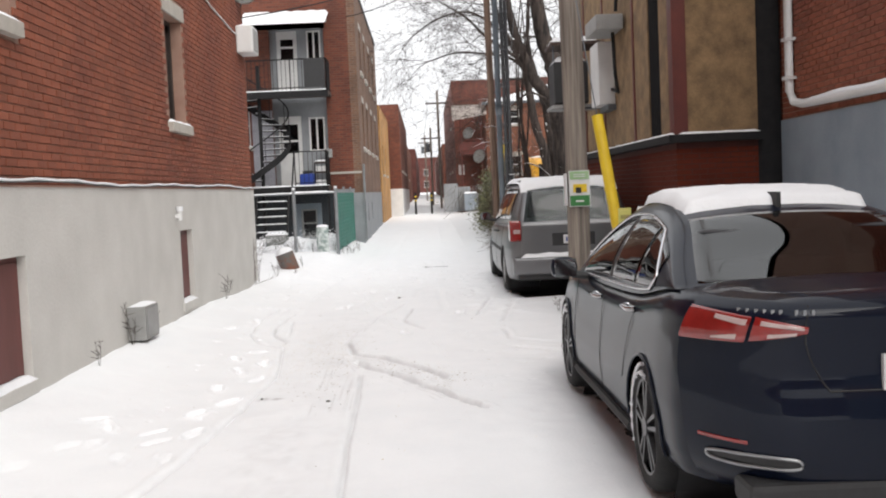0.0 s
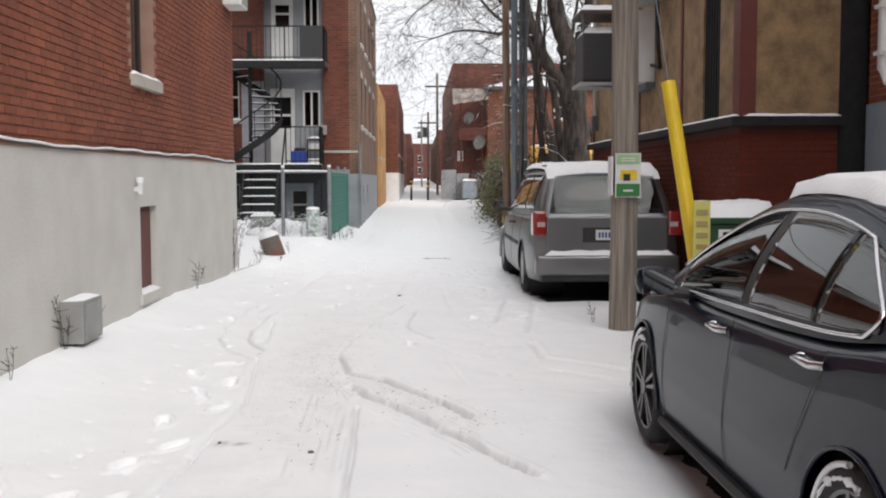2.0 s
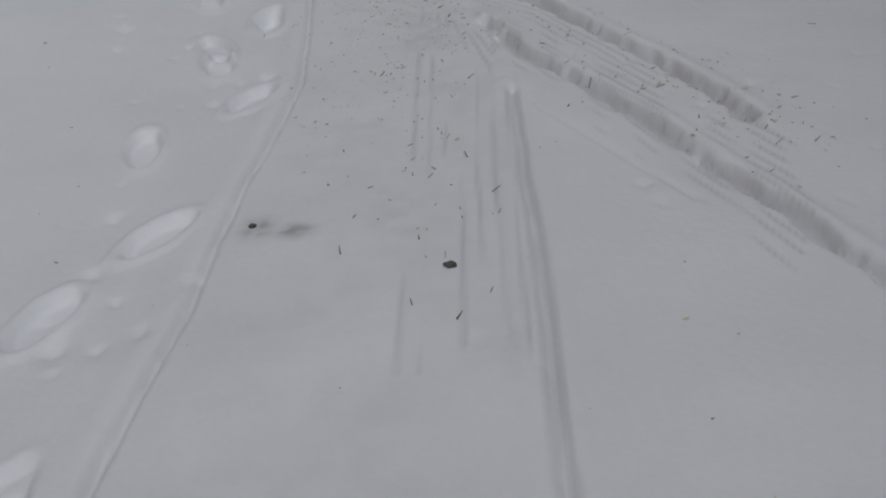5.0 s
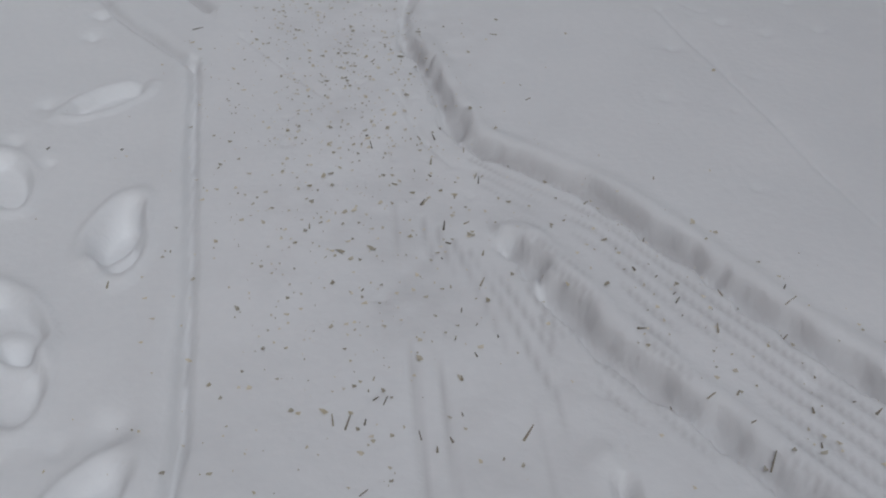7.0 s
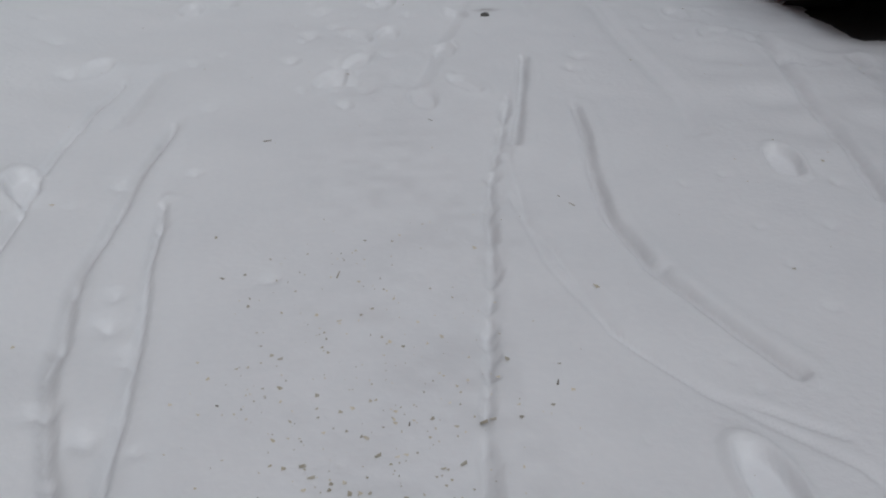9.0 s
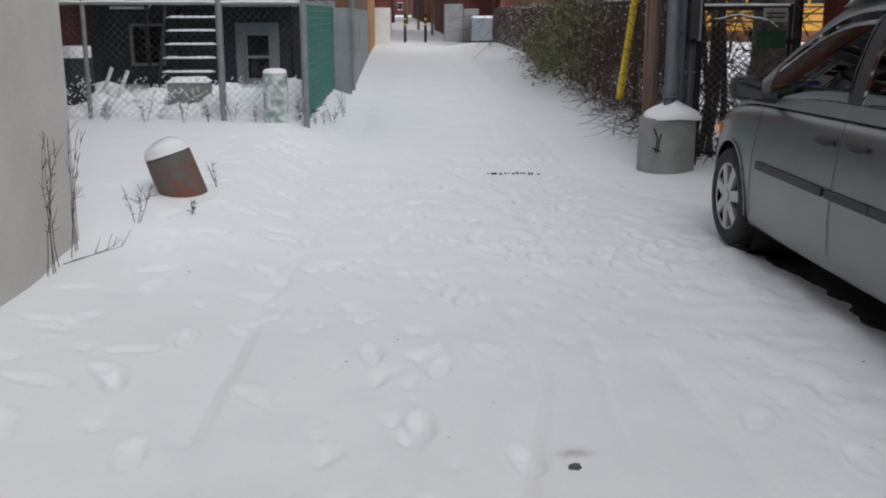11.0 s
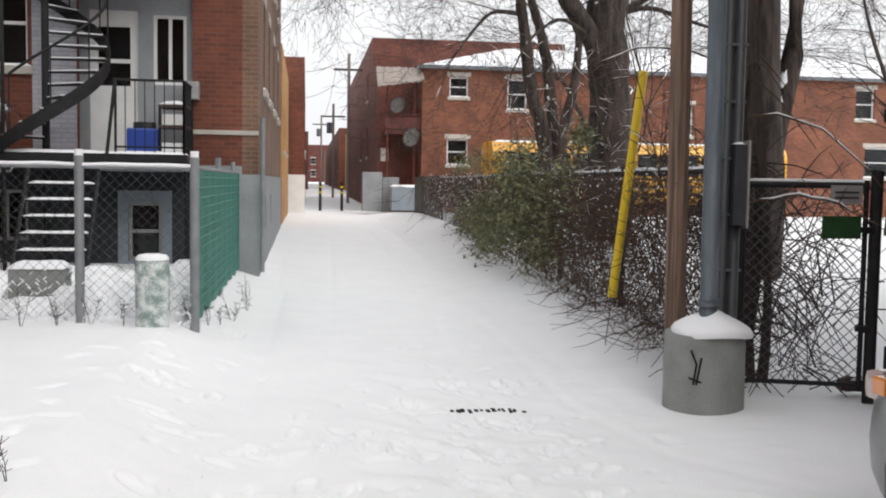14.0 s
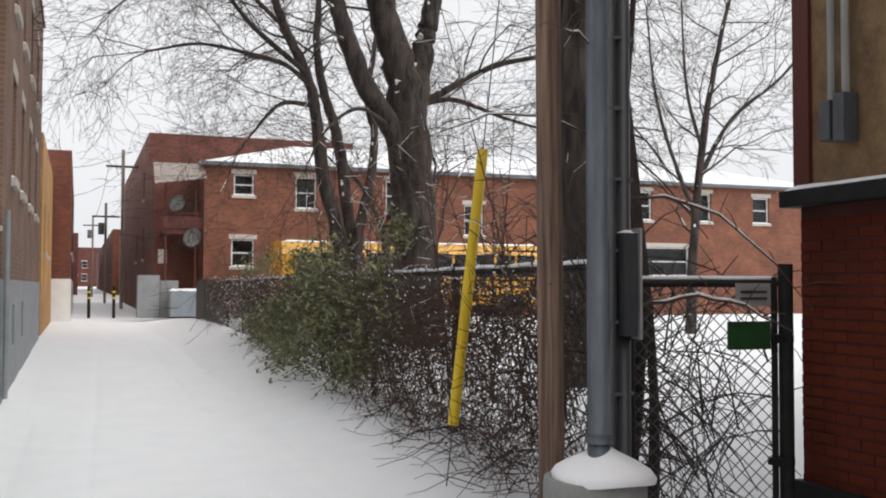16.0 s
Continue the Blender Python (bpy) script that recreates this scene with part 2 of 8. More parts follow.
M_RIMDARK = mat("dark alloy", (0.2, 0.2, 0.205), (0.12, 0.12, 0.125), 6, 0.35, metal=0.8, bump=0.05)
M_HUBCAP = mat("silver hubcap", (0.5, 0.5, 0.5), (0.38, 0.38, 0.385), 6, 0.5, metal=0.3, bump=0.05)
M_CHROME = mat("chrome", (0.75, 0.75, 0.76), (0.6, 0.6, 0.62), 5, 0.15, metal=1.0, bump=0)
M_TRIMBLACK = mat("black plastic", (0.02, 0.02, 0.021), (0.028, 0.028, 0.03), 20, 0.6, bump=0.1)
M_TAIL = mat("red lamp lens", (0.27, 0.014, 0.013), (0.18, 0.01, 0.009), 10, 0.15, bump=0, coat=1.0)
M_TAILW = mat("clear lamp lens", (0.5, 0.4, 0.38), (0.42, 0.28, 0.27), 10, 0.2, bump=0, coat=1.0)
M_AMBER = mat("amber lamp lens", (0.75, 0.25, 0.03), (0.6, 0.2, 0.03), 10, 0.2, bump=0, coat=1.0)
M_SEAT = mat("dark seat cloth", (0.04, 0.04, 0.045), (0.06, 0.06, 0.065), 9, 0.9, bump=0.1)
M_PLATE = mat("white plate", (0.7, 0.7, 0.7), (0.6, 0.6, 0.6), 6, 0.5, bump=0)
M_INK = mat("dark blue ink", (0.03, 0.06, 0.25), (0.02, 0.05, 0.2), 6, 0.5, bump=0)
M_SIGN = mat("green sign", (0.04, 0.2, 0.05), (0.03, 0.14, 0.04), 5, 0.5, bump=0)
M_BINGREEN = mat("green bin steel", (0.015, 0.06, 0.022), (0.012, 0.045, 0.018), 4, 0.5, bump=0.1)
M_MESHGREEN = mat("green privacy mesh", (0.042, 0.22, 0.17), (0.028, 0.155, 0.12), 4, 0.6, bump=0.3)
M_BLUE = mat("blue plastic", (0.02, 0.06, 0.32), (0.02, 0.05, 0.25), 4, 0.4, bump=0.05)
M_TERRA = mat("rusty painted concrete", (0.125, 0.122, 0.117), (0.19, 0.075, 0.045), 3.2, 0.9, bump=0.6, fine=25, spread=0.3)
M_WIRE = mat("fence wire", (0.11, 0.115, 0.118), (0.07, 0.075, 0.078), 8, 0.5, metal=0.4, bump=0)
M_WIREBLACK = mat("black fence wire", (0.03, 0.03, 0.032), (0.05, 0.05, 0.05), 8, 0.5, bump=0)
M_GASGREEN = mat("pale green enamel", (0.68, 0.72, 0.71), (0.2, 0.27, 0.25), 9, 0.6, bump=0.1, spread=0.25)
M_ORANGE = mat("orange plastic", (0.6, 0.12, 0.02), (0.5, 0.1, 0.02), 4, 0.5, bump=0.05)
M_STRIPE = mat("striped awning metal", (0.32, 0.28, 0.25), (0.22, 0.18, 0.16), 4, 0.5, bump=0.1)


# ---- mesh tools ----
ROOT = {}


def thing(name, loc, label, category, group="", kind=""):
    ob = new(name)
    ob.location = loc
    ROOT[ob.name] = Vector(loc)
    return tagged(ob, label, category, group, kind)


def part(name, bm, material, parent, label="", smooth=False):
    """Links a bmesh, given in world metres, as one mesh under a thing or a part."""
    top = parent
    while top.parent:
        top = top.parent
    bmesh.ops.translate(bm, vec=-ROOT[top.name], verts=bm.verts)
    me = bpy.data.meshes.new(name)
    bm.to_mesh(me)
    bm.free()
    if smooth:
        me.polygons.foreach_set("use_smooth", [True] * len(me.polygons))
    me.materials.append(material)
    ob = new(name, me)
    ob.parent = parent
    return tagged(ob, label) if label else ob


def solid(name, bm, material, label, category, loc=(0, 0, 0), group="", kind="", smooth=False):
    """A thing that is one mesh, given in world metres."""
    bmesh.ops.translate(bm, vec=-Vector(loc), verts=bm.verts)
    me = bpy.data.meshes.new(name)
    bm.to_mesh(me)
    bm.free()
    if smooth:
        me.polygons.foreach_set("use_smooth", [True] * len(me.polygons))
    me.materials.append(material)
    ob = new(name, me)
    ob.location = loc
    ROOT[ob.name] = Vector(loc)
    return tagged(ob, label, category, group, kind)


def from_lists(name, verts, faces, material, parent=None, label="", category="", kind="", smooth=False):
    me = bpy.data.meshes.new(name)
    me.from_pydata([tuple(v) for v in verts], [], faces)
    if smooth:
        me.polygons.foreach_set("use_smooth", [True] * len(me.polygons))
    me.materials.append(material)
    ob = new(name, me)
    if parent:
        top = parent
        while top.parent:
            top = top.parent
        ob.parent = parent
        me.transform(Matrix.Translation(-ROOT[top.name]))
    else:
        ROOT[ob.name] = Vector((0, 0, 0))
    return tagged(ob, label, category, "", kind)


def box(bm, x0, x1, y0, y1, z0, z1, bevel=0.0):
    vs = [bm.verts.new((x, y, z)) for x in (x0, x1) for y in (y0, y1) for z in (z0, z1)]
    fs = [(0, 1, 3, 2), (4, 6, 7, 5), (0, 4, 5, 1), (2, 3, 7, 6), (0, 2, 6, 4), (1, 5, 7, 3)]
    made = [bm.faces.new([vs[i] for i in f]) for f in fs]
    if bevel:
        edges = list({e for f in made for e in f.edges})
        bmesh.ops.bevel(bm, geom=edges, offset=bevel, segments=2, affect="EDGES", profile=0.6)
    return bm


def boxes(*rows, bevel=0.0):
    bm = bmesh.new()
    for r in rows:
        box(bm, *r, bevel=bevel)
    return bm


def tube(bm, pts, r, n=8, r1=None, caps=True, radii=None):
    """A round bar along the points, from radius r to r1."""
    pts = [Vector(p) for p in pts]
    r1 = r if r1 is None else r1
    rings = []
    for i, p in enumerate(pts):
        d = (pts[min(i + 1, len(pts) - 1)] - pts[max(i - 1, 0)])
        d = d.normalized() if d.length > 1e-9 else Vector((0, 0, 1))
        a = d.cross(Vector((0, 0, 1)) if abs(d.z) < 0.95 else Vector((1, 0, 0))).normalized()
        b = d.cross(a)
        rad = radii[i] if radii else r + (r1 - r) * i / max(len(pts) - 1, 1)
        rings.append([bm.verts.new(p + (a * math.cos(t) + b * math.sin(t)) * rad) for t in (2 * math.pi * k / n for k in range(n))])
    for q, s in zip(rings, rings[1:]):
        for k in range(n):
            bm.faces.new((q[k], q[(k + 1) % n], s[(k + 1) % n], s[k]))
    if caps:
        bm.faces.new(rings[0])
        bm.faces.new(rings[-1][::-1])
    return bm


def tubes(*rows, n=8):
    bm = bmesh.new()
    for pts, r in rows:
        tube(bm, pts, r, n)
    return bm


def snow_cap(bm, x0, x1, y0, y1, z, h=0.05, seed=0, step=0.08):
    """A soft uneven pillow of snow on a flat top."""
    nx, ny = max(3, int((x1 - x0) / step)), max(3, int((y1 - y0) / step))
    nx, ny = min(nx, 60), min(ny, 60)
    top, low = [], []
    for i in range(nx + 1):
        row = []
        for j in range(ny + 1):
            u, v = i / nx, j / ny
            e = min(u, 1 - u) * (x1 - x0), min(v, 1 - v) * (y1 - y0)
            k = min(1.0, min(e) / max(0.02, min(0.07, (x1 - x0) / 2.2, (y1 - y0) / 2.2)))
            k = math.sqrt(max(0, 1 - (1 - k) ** 2))
            x, y = x0 + u * (x1 - x0), y0 + v * (y1 - y0)
            w = noise.noise(Vector((x * 5 + seed, y * 5, z))) * 0.25 + 0.9
            o = noise.noise(Vector((x * 9, y * 9 + seed, z))) * 0.012
            row.append(bm.verts.new((x + o, y + o, z + h * k * w)))
        top.append(row)
    for i in range(nx):
        for j in range(ny):
            bm.faces.new((top[i][j], top[i + 1][j], top[i + 1][j + 1], top[i][j + 1]))
    return bm


def holed(bm, axis, n0, n1, u0, u1, z0, z1, holes):
    """A wall slab between n0 and n1 along its normal's axis, with rectangular openings (u0, u1, z0, z1)."""
    us = sorted({u0, u1, *[h[0] for h in holes], *[h[1] for h in holes]})
    zs = sorted({z0, z1, *[h[2] for h in holes], *[h[3] for h in holes]})
    us = [u for u in us if u0 <= u <= u1]
    zs = [z for z in zs if z0 <= z <= z1]

    def open_at(u, z):
        return any(h[0] < u < h[1] and h[2] < z < h[3] for h in holes)
    pt = (lambda n, u, z: (n, u, z)) if axis == "x" else (lambda n, u, z: (u, n, z))
    cell = lambda i, j: 0 <= i < len(us) - 1 and 0 <= j < len(zs) - 1 and not open_at((us[i] + us[i + 1]) / 2, (zs[j] + zs[j + 1]) / 2)
    quad = lambda *c: bm.faces.new([bm.verts.new(v) for v in c])
    for i in range(len(us) - 1):
        for j in range(len(zs) - 1):
            if not cell(i, j):
                continue
            a, b, c, d = us[i], us[i + 1], zs[j], zs[j + 1]
            for n in (n0, n1):
                quad(pt(n, a, c), pt(n, b, c), pt(n, b, d), pt(n, a, d))
            for di, dj, e in ((-1, 0, (a, a, c, d)), (1, 0, (b, b, c, d)), (0, -1, (a, b, c, c)), (0, 1, (a, b, d, d))):
                if not cell(i + di, j + dj):
                    quad(pt(n0, e[0], e[2]), pt(n0, e[1], e[3]), pt(n1, e[1], e[3]), pt(n1, e[0], e[2]))
    bmesh.ops.remove_doubles(bm, verts=bm.verts, dist=1e-5)
    bmesh.ops.recalc_face_normals(bm, faces=bm.faces)
    return bm


def slab(axis, n0, n1, u0, u1, z0, z1):
    n0, n1 = min(n0, n1), max(n0, n1)
    return (n0, n1, u0, u1, z0, z1) if axis == "x" else (u0, u1, n0, n1, z0, z1)


def window(parent, axis, n, out, u0, u1, z0, z1, framing=M_WHITE, bars="h", sill=True, lintel=False, depth=0.12, snow=True, label="", room=True, t=0.05):
    """A window set back in an opening: frame with a pane under it. n: the wall's face, out: which way it faces."""
    f = n - out * depth
    a, b = f, f - out * 0.06
    rows = [(u0, u0 + t, z0, z1), (u1 - t, u1, z0, z1), (u0 + t, u1 - t, z0, z0 + t), (u0 + t, u1 - t, z1 - t, z1)]
    zm, um = (z0 + z1) / 2, (u0 + u1) / 2
    if bars in ("h", "both"):
        rows.append((u0 + t, u1 - t, zm - 0.025, zm + 0.025))
    if bars in ("v", "both"):
        rows.append((um - 0.025, um + 0.025, z0 + t, z1 - t))
    w = part("window", boxes(*[slab(axis, a, b, *r) for r in rows]), framing, parent, label)
    part("pane", boxes(slab(axis, f - out * 0.025, f - out * 0.035, u0 + t, u1 - t, z0 + t, z1 - t)), M_GLASS, w)
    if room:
        # dark sheet behind the pane, painted as the unlit room
        part("room_shade", boxes(slab(axis, f - out * 0.35, f - out * 0.36, u0 - 0.1, u1 + 0.1, z0 - 0.1, z1 + 0.1)), M_ROOM_SHADE, w)
    if sill:
        part("sill", boxes(slab(axis, n + out * 0.07, n - out * 0.1, u0 - 0.08, u1 + 0.08, z0 - 0.13, z0 - 0.005), bevel=0.008), M_STONE, w)
        if snow:
            s = slab(axis, n + out * 0.065, n - out * 0.08, u0 - 0.07, u1 + 0.07, 0, 0)
            part("snow", snow_cap(bmesh.new(), s[0], s[1], s[2], s[3], z0 - 0.006, 0.045, seed=u0), M_SNOW, w, smooth=True)
    if lintel:
        part("lintel", boxes(slab(axis, n + out * 0.015, n - out * 0.1, u0 - 0.1, u1 + 0.1, z1 + 0.004, z1 + 0.2), bevel=0.006), M_STONE, w)
    return w


def shell(parent, x0, x1, y0, y1, z0, z1, material, holes, t=0.25, roof=True, skip=()):
    """Four walls and a flat roof; holes: {side: [(u0, u1, z0, z1)]} for sides w, e, s, n."""
    if "w" not in skip:
        part("wall", holed(bmesh.new(), "x", x0, x0 + t, y0, y1, z0, z1, holes.get("w", [])), material, parent)
    if "e" not in skip:
        part("wall", holed(bmesh.new(), "x", x1 - t, x1, y0, y1, z0, z1, holes.get("e", [])), material, parent)
    if "s" not in skip:
        part("wall", holed(bmesh.new(), "y", y0, y0 + t, x0 + t, x1 - t, z0, z1, holes.get("s", [])), material, parent)
    if "n" not in skip:
        part("wall", holed(bmesh.new(), "y", y1 - t, y1, x0 + t, x1 - t, z0, z1, holes.get("n", [])), material, parent)
    if roof:
        part("roof", boxes((x0 + t, x1 - t, y0 + t, y1 - t, z1 - 0.3, z1 - 0.05)), M_SNOW, parent)


# ---- ground ----
TRACKS = [
    ((-1.9, 4.2), (-1.62, 6.2), (-1.51, 7.65), (-1.49, 8.22), (-1.47, 8.7), (-1.44, 9.14), (-1.55, 10.11), (-1.64, 10.9)),
    ((-0.5, 4.2), (-0.58, 6.2), (-0.61, 7.67), (-0.62, 8.15), (-0.63, 8.55), (-0.66, 8.98)),
    ((-0.53, 14.1), (-0.71, 13.17), (-0.87, 11.9), (-0.95, 11.04), (-0.87, 10.7), (-0.81, 10.29), (-0.5, 9.98), (-0.2, 9.37), (0.0, 9.0), (0.12, 8.66)),
    ((-0.75, 9.75), (-0.62, 9.42), (-0.4, 9.0), (-0.2, 8.65), (-0.06, 8.33), (0.12, 7.98), (0.4, 7.4)),
    ((-2.2, 14.3), (-2.27, 13.57), (-2.25, 12.61), (-2.19, 11.98), (-2.05, 11.51), (-1.89, 11.23), (-1.64, 10.87)),
    ((-1.9, 13.8), (-1.96, 12.94), (-1.97, 12.49), (-1.93, 12.12), (-1.84, 11.77), (-1.73, 11.51), (-1.65, 11.36)),
    ((-1.82, 13.08), (-1.77, 12.49), (-1.72, 11.98), (-1.7, 11.65)),
    ((-0.25, 14.0), (-0.35, 12.94), (-0.31, 12.55), (-0.18, 12.26), (-0.07, 12.01)),
    ((0.87, 11.7), (0.87, 10.9), (1.3, 10.5), (1.6, 10.1)), ((0.92, 10.32), (1.22, 9.97)),
    ((1.25, 14.6), (0.9, 12.3)), ((0.94, 15.1), (0.62, 13.0)),
    ((-1.7, 19.7), (-1.85, 17.6), (-1.91, 15.8)), ((-2.07, 14.5), (-2.13, 13.8)),
    ((-0.45, 17.4), (-0.46, 16.3), (-0.74, 15.06), (-0.91, 14.28)), ((-0.37, 14.7), (-0.57, 13.56)),
    ((0.18, 16.6), (0.19, 15.1), (0.23, 14.2), (0.19, 13.7)), ((-0.12, 16.9), (-0.21, 15.5)),
    ((0.85, 27.0), (0.82, 22.9), (1.06, 21.3), (1.6, 20.5)), ((-1.5, 30.0), (-1.6, 21.3), (-1.84, 18.7)),
    ((-0.6, 40.0), (-0.8, 30.0), (-1.0, 24.0)), ((0.5, 42.0), (0.45, 30.0), (0.2, 25.0)), ((-0.02, 23.0), (-0.04, 20.0), (0.0, 18.6)),
]
RAGGED, FINE = (2, 3), {0: 0.013, 1: 0.018, 4: 0.015, 5: 0.02, 6: 0.013}
THIN = [((-0.01, 11.2), (0.05, 10.6), (0.16, 9.7)), ((-0.61, 13.5), (-0.62, 12.9), (-0.49, 12.2), (-0.33, 11.94), (-0.08, 11.64), (0.13, 11.15)),
        ((-0.65, 13.09), (-0.61, 12.61), (-0.5, 12.21), (-0.32, 11.94), (-0.07, 11.75)), ((-0.6, 8.91), (-0.45, 8.63), (-0.3, 8.4), (-0.15, 8.15)),
        ((-0.98, 10.6), (-0.93, 10.35), (-0.85, 10.15)), ((-1.5, 11.1), (-1.35, 10.85), (-1.2, 10.6))]
OUTER = ((-0.81, 10.29), (-0.5, 9.98), (-0.2, 9.37), (0.0, 9.0), (0.3, 8.4))
INNER = ((-0.75, 9.75), (-0.6, 9.4), (-0.4, 9.0), (-0.2, 8.65), (0.12, 7.98))
# tread lines: along the turning track, and fanning out along the lane
TREAD = [[((1 - k) * p[0] + k * q[0], (1 - k) * p[1] + k * q[1]) for p, q in zip(OUTER, INNER)] for k in (0.2, 0.33, 0.46, 0.6, 0.74, 0.86, 1.16, 1.3, 1.5)]
TREAD += [[(-1.02 + 0.035 * k, 10.0 - 0.05 * k), (-1.0 + 0.055 * k, 9.2), (-0.97 + 0.05 * k, 8.4), (-0.95 + 0.05 * k, 7.4)] for k in range(7)]
FEET = [(-1.88, 8.6, 10), (-1.6, 9.0, -25), (-1.68, 8.05, -35), (-1.85, 9.54, 30), (-1.86, 7.66, -20), (-1.7, 9.9, -10), (-1.68, 9.84, 5), (-1.86, 10.61, -40), (-2.02, 10.13, 20), (-1.8, 9.35, 15),
        (-2.78, 17.1, 0), (-2.16, 16.95, 10), (-2.1, 15.64, 0), (-1.17, 15.1, 15), (-2.34, 14.47, -10), (-2.63, 15.83, 20), (-0.3, 11.6, 5), (-2.3, 13.2, 20), (-2.5, 12.4, -15)]
rng = random.Random(5)
FEET += [(rng.uniform(-2.6, -1.7), rng.uniform(3, 7.5), rng.uniform(-40, 40)) for _ in range(22)]
FEET += [(rng.uniform(-1.3, -0.6), rng.uniform(14, 22), rng.uniform(-30, 30)) for _ in range(34)]
FEET += [(rng.uniform(0.2, 1.2), rng.uniform(13, 22), rng.uniform(-40, 40)) for _ in range(26)]
FEET += [(rng.uniform(-2.9, 0.6), rng.uniform(18, 26), rng.uniform(-90, 90)) for _ in range(40)]


FEET += [(rng.uniform(-3.0, -1.4), rng.uniform(16, 24), rng.uniform(-90, 90)) for _ in range(46)]
FEET += [(rng.uniform(-0.6, 0.7), rng.uniform(18.5, 24), rng.uniform(-50, 50)) for _ in range(40)]
PITS = [(rng.gauss(-1.9, 0.25), rng.uniform(7.2, 13.5), rng.uniform(0.012, 0.034)) for _ in range(70)]
PITS += [(rng.uniform(-0.3, 1.3), rng.uniform(8, 13.5), rng.uniform(0.008, 0.026)) for _ in range(90)]
PITS += [(rng.gauss(-0.9, 0.25), rng.uniform(7, 12), rng.uniform(0.006, 0.014)) for _ in range(110)]
PITS += [(rng.gauss(-1.25, 0.2), rng.uniform(14, 21), rng.uniform(0.02, 0.05)) for _ in range(90)]
PITS += [(rng.uniform(-2.9, 1.2), rng.uniform(14, 24), rng.uniform(0.02, 0.045)) for _ in range(110)]
PITS += [(rng.gauss(0.9, 0.3), rng.uniform(14.5, 19.5), rng.uniform(0.015, 0.03)) for _ in range(110)]
PITS += [(rng.gauss(0.0, 0.4), rng.gauss(21.6, 1.2), rng.uniform(0.015, 0.035)) for _ in range(90)]


def base_height(x, y):
    """The lie of the land: level at first, then up a slight rise, with banks along the walls."""
    s = np.clip((y - 25.0) / 20.0, 0, 1)
    z = 0.29 * s * s * (3 - 2 * s) + 0.005 * np.clip(y - 60, 0, 300)
    left = np.clip((-x - 1.7) / 1.4, 0, 1) ** 2
    yard = np.clip((-x - 1.6) / 0.9, 0, 1) ** 1.5
    z = z + left * 0.17 * np.clip((y + 5) / 3, 0, 1) * np.clip((19.5 - y) / 5, 0.0, 1)
    z = z + yard * 0.26 * np.clip((y - 17.8) / 2.5, 0, 1) * np.clip((40 - y) / 8, 0, 1)
    right = np.clip((x - 1.1) / 1.2, 0, 1)
    z = z + right * 0.3 * np.clip((y - 23) / 3, 0, 1) * np.clip((60 - y) / 10, 0, 1)
    z = z - 0.1 * np.exp(-((y - 22.8) / 2.0) ** 2 - ((x - 0.2) / 1.0) ** 2)
    return z


def seg_near(x, y, pts):
    """Distance to a polyline, and the side."""
    best = np.full(x.shape, 9.0)
    side = np.zeros(x.shape)
    for (ax, ay), (bx, by) in zip(pts, pts[1:]):
        dx, dy = bx - ax, by - ay
        t = np.clip(((x - ax) * dx + (y - ay) * dy) / (dx * dx + dy * dy), 0, 1)
        px, py = x - ax - t * dx, y - ay - t * dy
        d = np.hypot(px, py)
        near = d < best
        best = np.where(near, d, best)
        side = np.where(near, np.sign(px * dy - py * dx), side)
    return best, side


def smooth_noise(x, y, scale, seed):
    """Value noise on the plane."""
    g = np.random.RandomState(seed).rand(256, 256)
    u, v = x * scale + 1000.0, y * scale + 1000.0
    i, j = np.floor(u).astype(int), np.floor(v).astype(int)
    fu, fv = u - i, v - j
    fu, fv = fu * fu * (3 - 2 * fu), fv * fv * (3 - 2 * fv)
    p = lambda a, b: g[(i + a) % 256, (j + b) % 256]
    return (p(0, 0) * (1 - fu) + p(1, 0) * fu) * (1 - fv) + (p(0, 1) * (1 - fu) + p(1, 1) * fu) * fv


